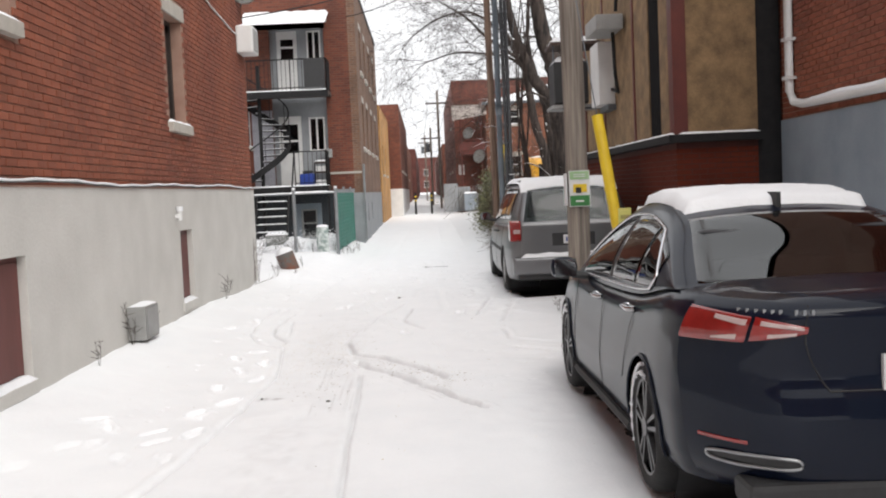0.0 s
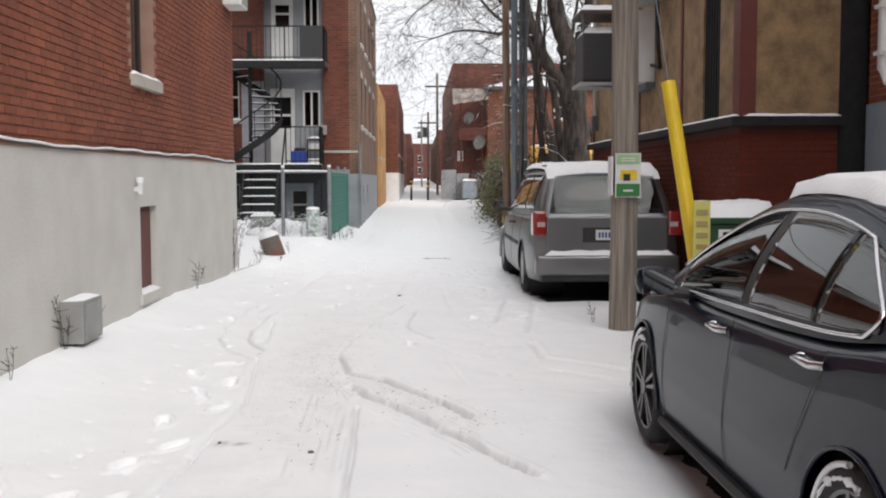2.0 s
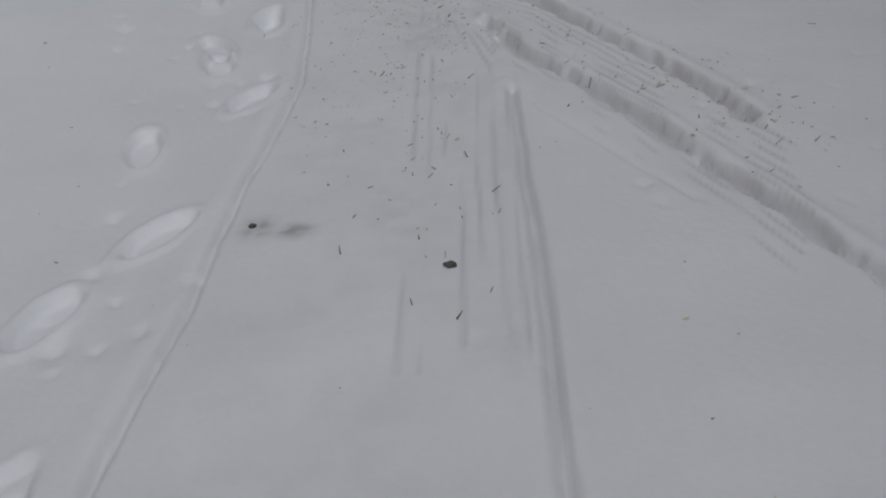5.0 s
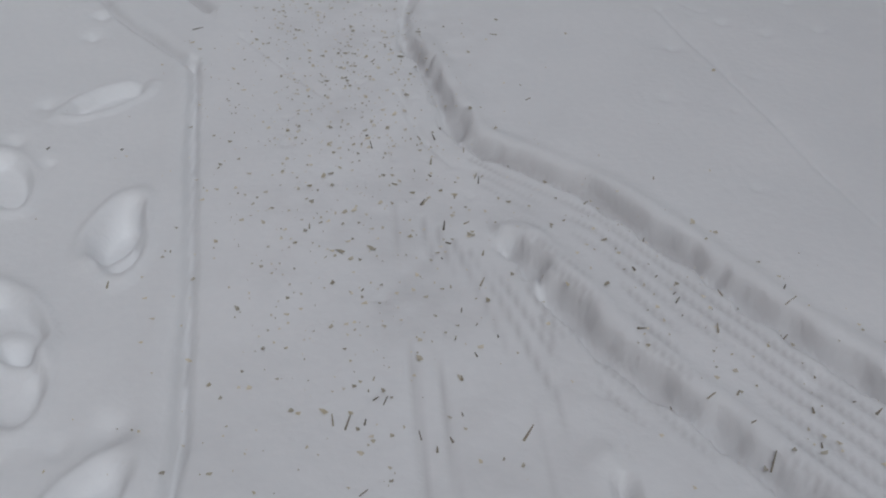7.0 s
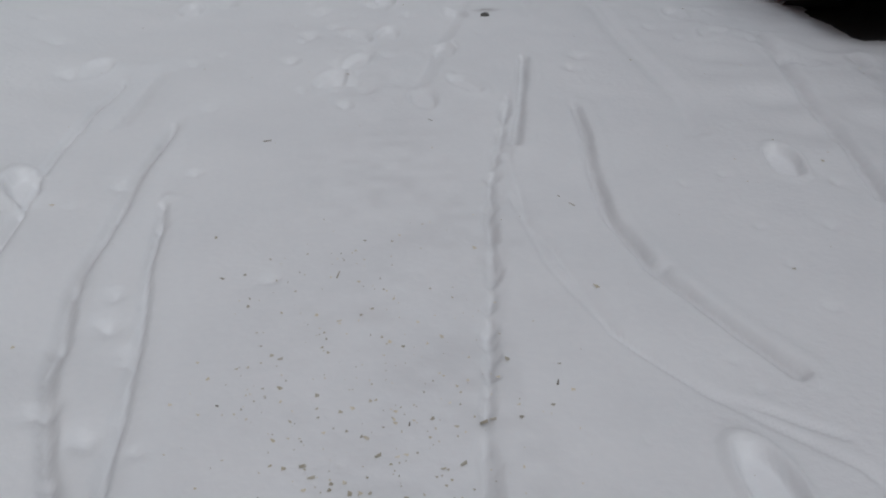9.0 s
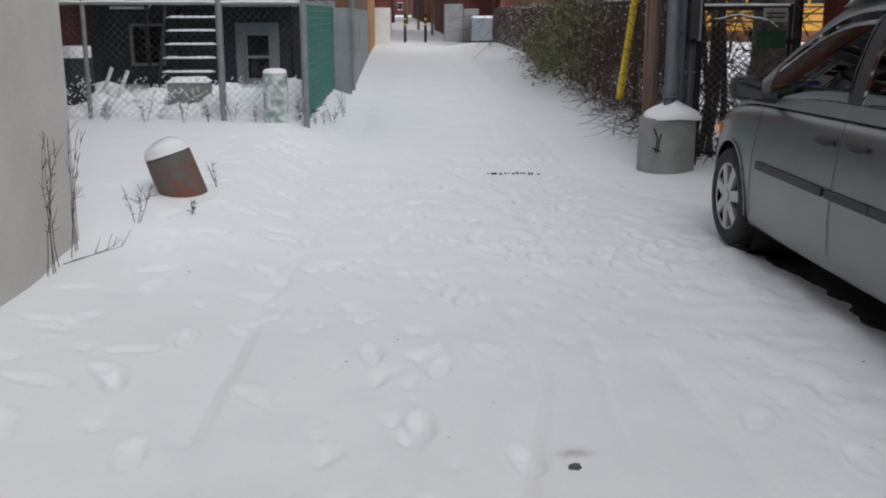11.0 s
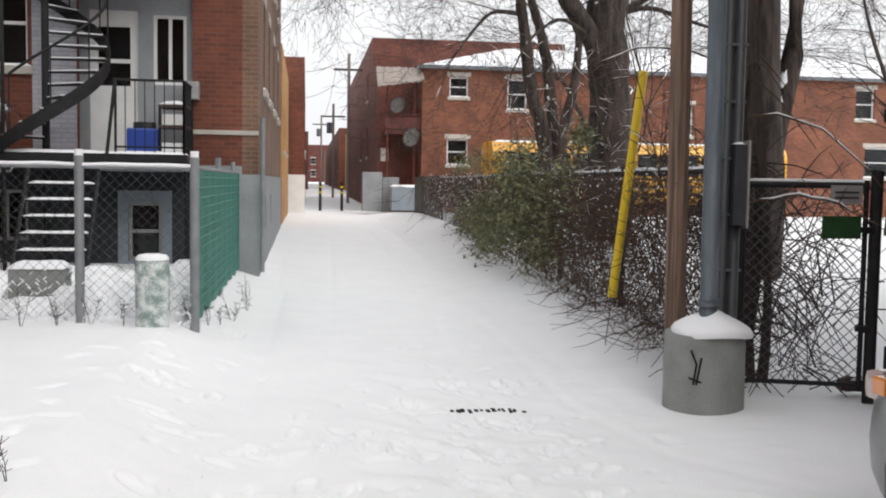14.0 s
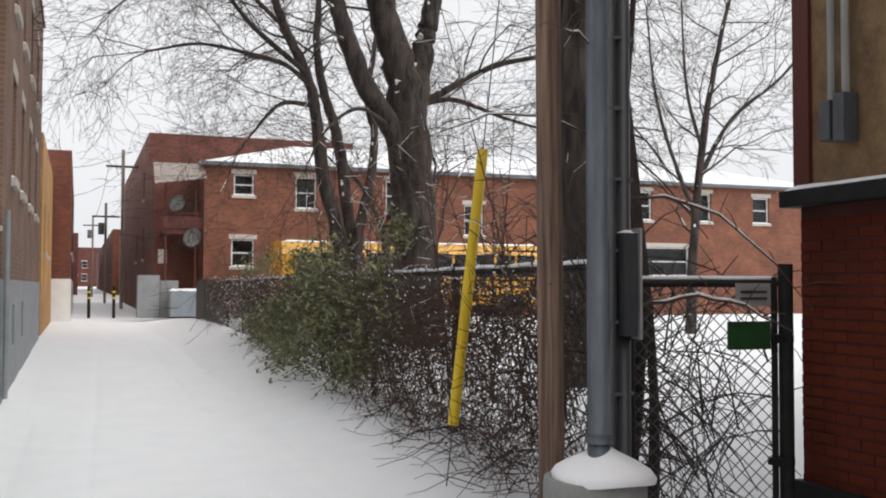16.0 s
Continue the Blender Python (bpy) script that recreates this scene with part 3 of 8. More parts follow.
def ground_height(x, y):
    z = base_height(x, y)
    soft = np.clip((60 - y) / 20, 0, 1)
    z = z + soft * (0.03 * (smooth_noise(x, y, 0.9, 1) - 0.5) + 0.016 * (smooth_noise(x, y, 3.1, 2) - 0.5) + 0.005 * (smooth_noise(x, y, 9.0, 3) - 0.5))
    wob = 0.02 * (smooth_noise(x, y, 3.0, 7) - 0.5)
    ragged = 0.03 * (smooth_noise(x, y, 16.0, 8) - 0.5) + 0.016 * (smooth_noise(x, y, 37.0, 18) - 0.5)
    for order, pts in enumerate(TRACKS):
        d, side = seg_near(x + wob, y + wob, pts)
        rag = 0.75 + 0.5 * smooth_noise(x, y, 6.0, 9)
        low = min(p[1] for p in pts) < 13.7
        deep = np.where((y > 11.0) & (order == 2), 0.5, 1.0) if order in RAGGED else 0.55 if low else 0.45 if pts[-1][1] < 18.5 else 0.16
        w = np.where((y > 11.0) & (order == 2), 0.016, 0.025) if order in RAGGED else FINE.get(order, 0.022) if low else 0.065
        e = np.maximum(d + (ragged if order in RAGGED else ragged * 0.2), 0)
        z = z - deep * 0.042 * np.exp(-(e / w) ** (4 if low else 2)) * rag
        z = z + deep * 0.012 * np.exp(-((d - 0.06) / 0.03) ** 2) * (side < 0) * rag - deep * 0.01 * np.exp(-(d / 0.12) ** 2) * (side > 0)
    for pts in THIN:
        d, side = seg_near(x + wob * 0.5, y, pts)
        z = z - 0.011 * np.exp(-(d / 0.012) ** 2)
    breaks = np.clip(3.2 * smooth_noise(x * 1.8, y * 0.35, 9.0, 31) - 1.3, 0, 1)
    for pts in TREAD:
        d, side = seg_near(x + wob * 0.4, y, pts)
        z = z - 0.006 * np.exp(-(d / 0.008) ** 2) * breaks
    for fx, fy, turn in FEET:
        c, s = math.cos(radians(turn)), math.sin(radians(turn))
        near = (np.abs(x - fx) < 0.35) & (np.abs(y - fy) < 0.35)
        if not near.any():
            continue
        xs, ys = x[near], y[near]
        u, v = (xs - fx) * c + (ys - fy) * s, -(xs - fx) * s + (ys - fy) * c
        q = np.hypot(u / 0.056, v / 0.13) + 0.16 * (smooth_noise(xs, ys, 22.0, 19) - 0.5)
        k = np.clip((1.12 - q) / 0.34, 0, 1)
        z[near] += (1.0 if 7.5 < fy < 13.7 else 0.6) * (-0.027 * k * k * (3 - 2 * k) + 0.012 * np.exp(-((q - 1.25) / 0.2) ** 2))
    for px, py, pr in PITS:
        near = (np.abs(x - px) < 0.1) & (np.abs(y - py) < 0.1)
        if near.any():
            xs, ys = x[near], y[near]
            d = np.hypot(xs - px, (ys - py) * 0.8) + 0.012 * (smooth_noise(xs, ys, 40.0, 23) - 0.5)
            z[near] -= 0.6 * pr * np.exp(-(d / pr) ** 2)
    # churned snow beside the parked cars
    mess = np.clip((x - 0.2) / 0.5, 0, 1) * np.clip((1.5 - x) / 0.3, 0, 1) * np.clip((y - 12.5) / 1, 0, 1) * np.clip((20.5 - y) / 1, 0, 1)
    z = z + mess * 0.05 * (smooth_noise(x, y, 5.0, 12) - 0.5)
    mid = np.clip(1 - np.abs(x + 0.3) / 0.9, 0, 1) * np.clip((y - 17.5) / 2, 0, 1) * np.clip((25 - y) / 2, 0, 1)
    z = z + mid * 0.055 * (smooth_noise(x, y, 5.5, 14) - 0.5)
    # hollows under the cars
    for cx, y0, y1 in ((2.25, 14.8, 20.0), (2.0, 4.4, 9.0)):
        k = np.clip((1.0 - np.abs(x - cx)) / 0.25, 0, 1) * np.clip((y - y0) / 0.3, 0, 1) * np.clip((y1 - y) / 0.3, 0, 1)
        z = z - 0.045 * k
    return z


def spread(fine0, fine1, step, lo, hi, grow=1.22):
    a = list(np.arange(fine0, fine1, step))
    s = step
    while a[-1] < hi:
        s *= grow
        a.append(min(a[-1] + s, hi))
    s = step
    while a[0] > lo:
        s *= grow
        a.insert(0, max(a[0] - s, lo))
    return np.array(a)


gx = spread(-2.35, 0.55, 0.0115, -900, 900, 1.045)
gy = np.concatenate([spread(7.3, 13.6, 0.0145, -300, 13.6, 1.045), spread(13.62, 25.0, 0.028, 13.62, 1500, 1.07)])
GX, GY = np.meshgrid(gx, gy, indexing="ij")
GZ = ground_height(GX.ravel(), GY.ravel()).reshape(GX.shape)
nx, ny = GX.shape
idx = np.arange(nx * ny).reshape(nx, ny)
gme = bpy.data.meshes.new("ground")
gfaces = np.stack([idx[:-1, :-1], idx[1:, :-1], idx[1:, 1:], idx[:-1, 1:]], -1).reshape(-1, 4)
gme.from_pydata(np.stack([GX, GY, GZ], -1).reshape(-1, 3).tolist(), [], gfaces.tolist())
gme.polygons.foreach_set("use_smooth", [True] * len(gme.polygons))
M_GROUND = mat("trodden snow", (0.88, 0.89, 0.905), (0.83, 0.845, 0.865), 2.5, 0.6, bump=0.25, fine=40)


def dark_patches(m, spots):
    """Dark patches with ragged edges under the parked cars."""
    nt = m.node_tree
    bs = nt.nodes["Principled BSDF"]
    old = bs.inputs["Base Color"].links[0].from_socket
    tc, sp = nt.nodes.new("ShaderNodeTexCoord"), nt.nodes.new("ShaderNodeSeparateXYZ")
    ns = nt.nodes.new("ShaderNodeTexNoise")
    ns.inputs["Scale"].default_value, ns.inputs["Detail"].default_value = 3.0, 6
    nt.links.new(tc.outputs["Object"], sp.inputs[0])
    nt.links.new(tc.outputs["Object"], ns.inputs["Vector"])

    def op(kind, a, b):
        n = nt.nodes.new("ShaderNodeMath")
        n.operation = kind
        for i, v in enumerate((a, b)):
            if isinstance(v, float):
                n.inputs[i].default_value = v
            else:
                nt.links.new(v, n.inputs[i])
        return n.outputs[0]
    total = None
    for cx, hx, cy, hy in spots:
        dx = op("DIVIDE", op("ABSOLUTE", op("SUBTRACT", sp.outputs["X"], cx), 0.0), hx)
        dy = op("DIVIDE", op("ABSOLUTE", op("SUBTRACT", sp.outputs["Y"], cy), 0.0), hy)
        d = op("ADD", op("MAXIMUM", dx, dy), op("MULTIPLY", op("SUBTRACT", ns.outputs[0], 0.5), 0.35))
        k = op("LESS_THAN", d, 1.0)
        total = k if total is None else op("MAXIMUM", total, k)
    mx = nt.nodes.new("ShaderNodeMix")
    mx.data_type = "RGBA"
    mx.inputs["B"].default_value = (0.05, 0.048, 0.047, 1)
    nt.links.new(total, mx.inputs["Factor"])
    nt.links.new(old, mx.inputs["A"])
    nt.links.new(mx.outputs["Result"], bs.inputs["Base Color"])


dark_patches(M_GROUND, [(2.4, 0.95, 17.3, 2.4), (2.1, 0.8, 6.7, 2.2)])
# grey slush in the ruts, with the grooves' shade painted in too
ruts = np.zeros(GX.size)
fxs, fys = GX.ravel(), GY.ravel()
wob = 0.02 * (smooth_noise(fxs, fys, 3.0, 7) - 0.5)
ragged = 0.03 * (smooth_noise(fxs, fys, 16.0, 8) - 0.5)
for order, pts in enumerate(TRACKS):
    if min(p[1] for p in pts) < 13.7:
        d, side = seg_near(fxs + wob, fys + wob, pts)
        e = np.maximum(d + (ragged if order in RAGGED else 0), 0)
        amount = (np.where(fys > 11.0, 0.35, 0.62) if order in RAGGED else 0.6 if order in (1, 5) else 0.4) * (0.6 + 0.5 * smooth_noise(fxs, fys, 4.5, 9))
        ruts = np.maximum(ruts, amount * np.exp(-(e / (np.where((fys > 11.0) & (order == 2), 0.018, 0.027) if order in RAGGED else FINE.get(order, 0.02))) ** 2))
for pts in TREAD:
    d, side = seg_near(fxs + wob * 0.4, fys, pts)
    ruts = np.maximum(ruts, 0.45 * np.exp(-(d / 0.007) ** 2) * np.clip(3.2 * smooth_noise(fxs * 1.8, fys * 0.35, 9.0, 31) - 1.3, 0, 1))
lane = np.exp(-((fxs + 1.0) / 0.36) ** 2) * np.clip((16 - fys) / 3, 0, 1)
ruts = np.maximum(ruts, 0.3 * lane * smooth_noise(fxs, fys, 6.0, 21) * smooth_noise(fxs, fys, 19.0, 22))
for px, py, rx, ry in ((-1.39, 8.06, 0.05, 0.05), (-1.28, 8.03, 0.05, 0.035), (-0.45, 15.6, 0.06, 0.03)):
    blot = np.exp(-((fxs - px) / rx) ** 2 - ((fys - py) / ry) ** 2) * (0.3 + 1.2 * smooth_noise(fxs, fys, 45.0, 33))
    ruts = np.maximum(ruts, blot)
slush_shade = gme.attributes.new("slush_shade", "FLOAT", "POINT")
slush_shade.data.foreach_set("value", np.clip(ruts, 0, 1))
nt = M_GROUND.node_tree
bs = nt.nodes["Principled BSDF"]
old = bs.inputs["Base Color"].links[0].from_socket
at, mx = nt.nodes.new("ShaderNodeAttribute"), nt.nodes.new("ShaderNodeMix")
at.attribute_name = "slush_shade"
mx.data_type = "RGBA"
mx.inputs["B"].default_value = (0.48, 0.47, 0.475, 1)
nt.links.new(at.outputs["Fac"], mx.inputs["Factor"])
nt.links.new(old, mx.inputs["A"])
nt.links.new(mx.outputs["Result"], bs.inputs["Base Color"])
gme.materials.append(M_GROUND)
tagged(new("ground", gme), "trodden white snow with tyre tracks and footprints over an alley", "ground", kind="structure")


# ---- building beside the alley, with the white base ----
COURSE, LONG = 0.072, 0.213


def lay_bricks(parent, axis, n, out, u0, u1, z0, z1, holes, near, rest_mat, piece_mat, proud=0.012, seed=1):
    """Bricks in running bond, proud of the mortar. near: the stretch whose bricks are pieces of their own."""
    r = random.Random(seed)
    h, l = COURSE - 0.011, LONG - 0.011
    pt = (lambda a, u, z: Vector((a, u, z))) if axis == "x" else (lambda a, u, z: Vector((u, a, z)))
    verts, faces, pieces = [], [], []
    row, z = 0, z0
    while z + COURSE <= z1 + 1e-6:
        u = u0 - (LONG / 2 if row % 2 else 0)
        while u < u1:
            a, b = max(u, u0), min(u + l, u1)
            if b - a > 0.03 and not any(h0[0] < b and h0[1] > a and h0[2] < z + h and h0[3] > z for h0 in holes):
                if b - a > l * 0.99 and near[0] < a and b < near[1] and near[2] < z < near[3]:
                    pieces.append((a, z, r.uniform(-0.002, 0.003)))
                else:
                    o = out * r.uniform(-0.002, 0.003)
                    i = len(verts)
                    for d in (n - out * proud * 1.5, n + o):
                        e = 0 if d != n + o else 0.0025
                        verts += [pt(d, a + e, z + e), pt(d, b - e, z + e), pt(d, b - e, z + h - e), pt(d, a + e, z + h - e)]
                    faces += [(i + 4, i + 5, i + 6, i + 7), (i, i + 1, i + 5, i + 4), (i + 1, i + 2, i + 6, i + 5), (i + 2, i + 3, i + 7, i + 6), (i + 3, i, i + 4, i + 7)]
            u += LONG
        z += COURSE
        row += 1
    from_lists("brickwork", verts, faces, rest_mat, parent, "", "", "stuff")
    me = bpy.data.meshes.new("brick")
    bv, bf = [], []
    for d, e in ((-out * proud * 1.5, 0), (-out * 0.003, 0), (0, 0.0035)):
        bv += [pt(d, e, e), pt(d, l - e, e), pt(d, l - e, h - e), pt(d, e, h - e)]
    for q in (0, 4):
        bf += [(q + k, q + (k + 1) % 4, q + 4 + (k + 1) % 4, q + 4 + k) for k in range(4)]
    bf.append((8, 9, 10, 11))
    me.from_pydata([tuple(v) for v in bv], [], bf)
    me.materials.append(piece_mat)
    top = parent
    while top.parent:
        top = top.parent
    for a, z, o in pieces[:300]:
        ob = new("brick", me)
        ob.parent = parent
        ob.location = pt(n + out * o, a, z) - ROOT[top.name]


bld = thing("apartment_building", (-3.25, 10, 0), "red brick apartment building on a white stucco base", "building")
WIN_A = [(12.97, 13.88, 2.7, 4.12), (7.2, 8.1, 3.16, 4.6)]
DOOR_A = [(7.05, 8.0, 0.28, 1.28), (13.03, 13.7, 0.33, 1.28)]
wall_a = part("wall", holed(bmesh.new(), "x", -3.5, -3.262, -6, 18.76, 1.83, 9.0, WIN_A), M_MORTAR, bld)
part("upper_wall", boxes((-3.262, -3.25, -6, 18.76, 5.65, 9.0)), M_BRICK, bld)
part("near_wall", boxes((-3.262, -3.25, -6, 4.2, 1.85, 5.65)), M_BRICK, bld)
part("end_wall", boxes((-13, -3.5, 18.5, 18.76, 0, 9.0)), M_BRICK, bld)
part("back_wall", boxes((-13.25, -13, -6, 18.76, 0, 9.0), (-13, -3.5, -6.25, -6, 0, 9)), M_BRICK, bld)
part("roof", boxes((-13, -3.5, -6, 18.5, 8.6, 8.8)), M_SNOW, bld)
part("foundation", holed(bmesh.new(), "x", -3.5, -3.225, -6, 18.78, -0.3, 1.83, DOOR_A), M_STUCCO, bld)
for u0, u1, z0, z1 in DOOR_A:
    d = part("hatch_door", boxes((-3.36, -3.3, u0, u1, z0, z1), (-3.302, -3.288, u0 + 0.05, u1 - 0.05, z0 + 0.05, z1 - 0.05)), M_REDDOOR, bld, "brown red boarded basement hatch")
    part("sill", boxes((-3.4, -3.2, u0 - 0.05, u1 + 0.05, z0 - 0.12, z0 - 0.004), bevel=0.01), M_STUCCO, d)
    part("snow", snow_cap(bmesh.new(), -3.36, -3.2, u0 - 0.03, u1 + 0.03, z0 - 0.006, 0.05), M_SNOW, d, smooth=True)
M_BROWNFRAME = mat("brown window frame", (0.05, 0.035, 0.03), (0.035, 0.025, 0.02), 6, 0.5, bump=0.1)
for u0, u1, z0, z1 in WIN_A:
    window(bld, "x", -3.25, 1, u0, u1, z0, z1, framing=M_BROWNFRAME, bars="v", lintel=True, depth=0.16)
part("drip_edge", boxes((-3.26, -3.215, 4.2, 18.77, 1.83, 1.846)), M_MORTAR, bld)
bm = bmesh.new()
pts = [(-3.205, y, 1.862 + 0.02 * math.sin(y * 1.3) * math.sin(y * 0.47)) for y in np.arange(3, 18.7, 0.25)]
tube(bm, pts, 0.011, 6)
cab = part("cable", bm, M_TRIMBLACK, bld)
bm = bmesh.new()
tube(bm, [(x + 0.002, y, z + 0.016 + 0.006 * math.sin(y * 7)) for x, y, z in pts], 0.013, 6)
part("snow", bm, M_SNOW, cab, smooth=True)
part("wire", tubes(([(-3.235, 14.3, 4.9), (-3.235, 15.8, 4.72), (-3.235, 17.6, 4.6), (-3.22, 18.6, 4.62)], 0.012)), M_WHITE, bld)

box_a = thing("meter_box", (-3.15, 10.8, 0.2), "grey enamel meter box on the white wall", "utility box")
part("body", boxes((-3.22, -3.02, 10.52, 11.02, 0.2, 0.56), bevel=0.012), M_GREYBOX, box_a)
part("door_panel", boxes((-3.019, -3.008, 10.56, 10.98, 0.24, 0.53), bevel=0.004), M_GREYBOX, box_a)
for y in (10.62, 10.85):
    part("pipe", tubes(([(-3.12, y, 0.2), (-3.12, y, 0.0)], 0.022)), M_METAL, box_a)
part("snow", snow_cap(bmesh.new(), -3.21, -3.03, 10.53, 11.0, 0.56, 0.03), M_SNOW, box_a, smooth=True)
lamp = thing("wall_lamp", (-3.2, 12.85, 1.4), "small white wall lamp capped with snow", "lamp")
part("bracket", boxes((-3.225, -3.17, 12.82, 12.88, 1.45, 1.5)), M_WHITE, lamp)
part("globe", tubes(([(-3.17, 12.85, 1.42), (-3.17, 12.85, 1.54)], 0.03)), M_WHITE, lamp)
part("cap", tubes(([(-3.17, 12.85, 1.54), (-3.17, 12.85, 1.6)], 0.042)), M_SNOW, lamp)
ac = thing("wall_air_conditioner", (-3.1, 18.2, 4.25), "white air conditioner on a brick wall corner", "air conditioner")
part("body", boxes((-3.25, -2.95, 17.95, 18.55, 4.28, 4.76), bevel=0.03), M_WHITE, ac)
part("grille", boxes(*[(-2.952, -2.94, 18.0, 18.5, z, z + 0.02) for z in np.arange(4.33, 4.7, 0.05)]), M_GREYBOX, ac)
part("snow", snow_cap(bmesh.new(), -3.24, -2.96, 17.96, 18.54, 4.755, 0.05), M_SNOW, ac, smooth=True)


def dish(loc, r, aim, name="satellite_dish"):
    t = thing(name, loc, "grey satellite dish on a bracket", "satellite dish", "dishes")
    bm = bmesh.new()
    rings = []
    for i in range(5):
        q = r * i / 4
        rings.append([bm.verts.new((q * math.cos(a), q * math.sin(a) * 1.08, 0.22 * q * q / r)) for a in (2 * math.pi * k / 20 for k in range(20))] if i else [bm.verts.new((0, 0, 0))])
    for k in range(20):
        bm.faces.new((rings[0][0], rings[1][k], rings[1][(k + 1) % 20]))
        for i in range(1, 4):
            bm.faces.new((rings[i][k], rings[i + 1][k], rings[i + 1][(k + 1) % 20], rings[i][(k + 1) % 20]))
    bmesh.ops.solidify(bm, geom=bm.faces, thickness=0.012)
    m = Matrix.Translation(loc) @ Vector(aim).to_track_quat("Z", "Y").to_matrix().to_4x4()
    bmesh.ops.transform(bm, matrix=m, verts=bm.verts)
    part("reflector", bm, M_GREYBOX, t, smooth=True)
    d = Vector(aim).normalized()
    part("arm", tubes(([Vector(loc) - Vector((0, 0, r)), Vector(loc) + d * r * 1.2 - Vector((0, 0, r * 0.5))], 0.012), ([Vector(loc), Vector(loc) - d * 0.25 - Vector((0, 0, 0.2))], 0.025)), M_METAL, t)
    return t


dish((-3.2, 18.3, 5.45), 0.3, (0.5, -0.8, 0.35))

# ---- three-storey building behind the fenced yard ----
b2 = thing("rear_building", (-3, 31.3, 0), "three-storey red brick building with dark iron back stairs", "building")
SIDE = [(33.0, 33.8, 3.2, 4.7), (35.4, 36.2, 3.2, 4.7), (38.2, 39.0, 3.2, 4.7), (41.2, 42.0, 3.2, 4.7), (33.0, 33.8, 5.7, 7.1), (35.4, 36.2, 5.7, 7.1), (38.2, 39.0, 5.7, 7.1), (41.2, 42.0, 5.7, 7.1)]
LOW = [(33.4, 34.0, 0.75, 1.35), (36.0, 36.6, 0.75, 1.35)]
part("rear_wall", holed(bmesh.new(), "y", 31.3, 31.55, -12, -2.2, 0, 8.2, [(-4.65, -2.95, 1.85, 7.2), (-6.02, -5.37, 3.3, 4.6), (-6.0, -5.36, 0.67, 1.44), (-3.9, -3.4, 0.38, 1.27)]), M_BRICK, b2)
part("side_wall", holed(bmesh.new(), "x", -2.2, -1.95, 31.3, 44.5, 1.72, 8.2, SIDE), M_BRICK_TAN, b2)
part("foundation", holed(bmesh.new(), "x", -2.2, -1.93, 31.29, 44.5, 0, 1.72, LOW), M_LIGHTGREY, b2)
part("back_wall", boxes((-12.2, -12, 31.3, 44.5, 0, 8.2), (-12, -2.2, 44.3, 44.5, 0, 8.2)), M_BRICK, b2)
part("roof", boxes((-12, -2.2, 31.55, 44.3, 7.8, 8.0)), M_SNOW, b2)
part("coping", boxes((-2.24, -1.9, 31.26, 44.5, 8.2, 8.27), (-12, -2.24, 31.26, 31.6, 8.2, 8.27)), M_METAL, b2)
for h in SIDE:
    window(b2, "x", -1.95, 1, *h, lintel=True, framing=M_WHITE)
for h in LOW:
    window(b2, "x", -1.93, 1, *h, sill=False, framing=M_GREYBOX, bars="")
part("stone_band", boxes((-2.95, -1.94, 31.27, 31.3, 2.33, 2.4)), M_STONE, b2)
part("pale_corner", boxes((-2.85, -2.2, 31.26, 31.3, 0, 1.85)), M_LIGHTGREY, b2)
window(b2, "y", 31.3, -1, -6.02, -5.37, 3.3, 4.6)
# set-back porch wall with white doors
PORCH = [(-4.5, -3.78, 2.0, 4.2), (-3.55, -3.05, 3.08, 4.15), (-4.44, -3.8, 4.92, 6.85), (-3.5, -3.06, 5.85, 6.85)]
part("porch_wall", holed(bmesh.new(), "y", 31.42, 31.56, -4.65, -2.95, 1.85, 7.2, PORCH), M_LIGHTGREY, b2)
for i, (u0, u1, z0, z1) in enumerate((PORCH[0], PORCH[2])):
    d = part("door", boxes((u0, u1, 31.46, 31.5, z0, z0 + 1.05), (u0, u0 + 0.12, 31.46, 31.5, z0 + 1.05, z1), (u1 - 0.12, u1, 31.46, 31.5, z0 + 1.05, z1), (u0 + 0.12, u1 - 0.12, 31.46, 31.5, z1 - 0.25, z1), (u0 + 0.12, u1 - 0.12, 31.46, 31.5, z0 + 1.4, z0 + 1.46)), M_WHITE, b2, "white back door with an upper pane")
    part("pane", boxes((u0 + 0.12, u1 - 0.12, 31.475, 31.485, z0 + 1.05, z1 - 0.25)), M_GLASS, d)
    # dark sheet standing in for the shade behind the door pane
    part("shade_sheet", boxes((u0, u1, 31.7, 31.71, z0, z1)), M_ROOM_SHADE, d)
window(b2, "y", 31.42, -1, *PORCH[1], bars="v", sill=False, depth=0.03)
window(b2, "y", 31.42, -1, *PORCH[3], bars="v", sill=False, depth=0.03)
# grey basement front
BASE = [(-6.0, -5.36, 0.67, 1.44), (-3.9, -3.4, 0.38, 1.27)]
part("basement_wall", holed(bmesh.new(), "y", 31.2, 31.29, -6.55, -2.87, 0, 1.82, BASE), M_DARKGREY, b2)
for h in BASE:
    window(b2, "y", 31.2, -1, *h, bars="v" if h[0] < -5 else "h", sill=False, framing=M_GREYBOX, depth=0.03)
part("window_surround", holed(bmesh.new(), "y", 31.17, 31.2, -4.05, -3.25, 0.25, 1.45, [BASE[1]]), M_GREYPAINT, b2)
part("painted_brick", boxes((-5.3, -4.66, 31.27, 31.3, 1.9, 4.4)), M_PALEBRICK, b2)
part("electric_box", boxes((-3.06, -2.84, 31.1, 31.3, 2.85, 3.12), bevel=0.01), M_GREYBOX, b2)
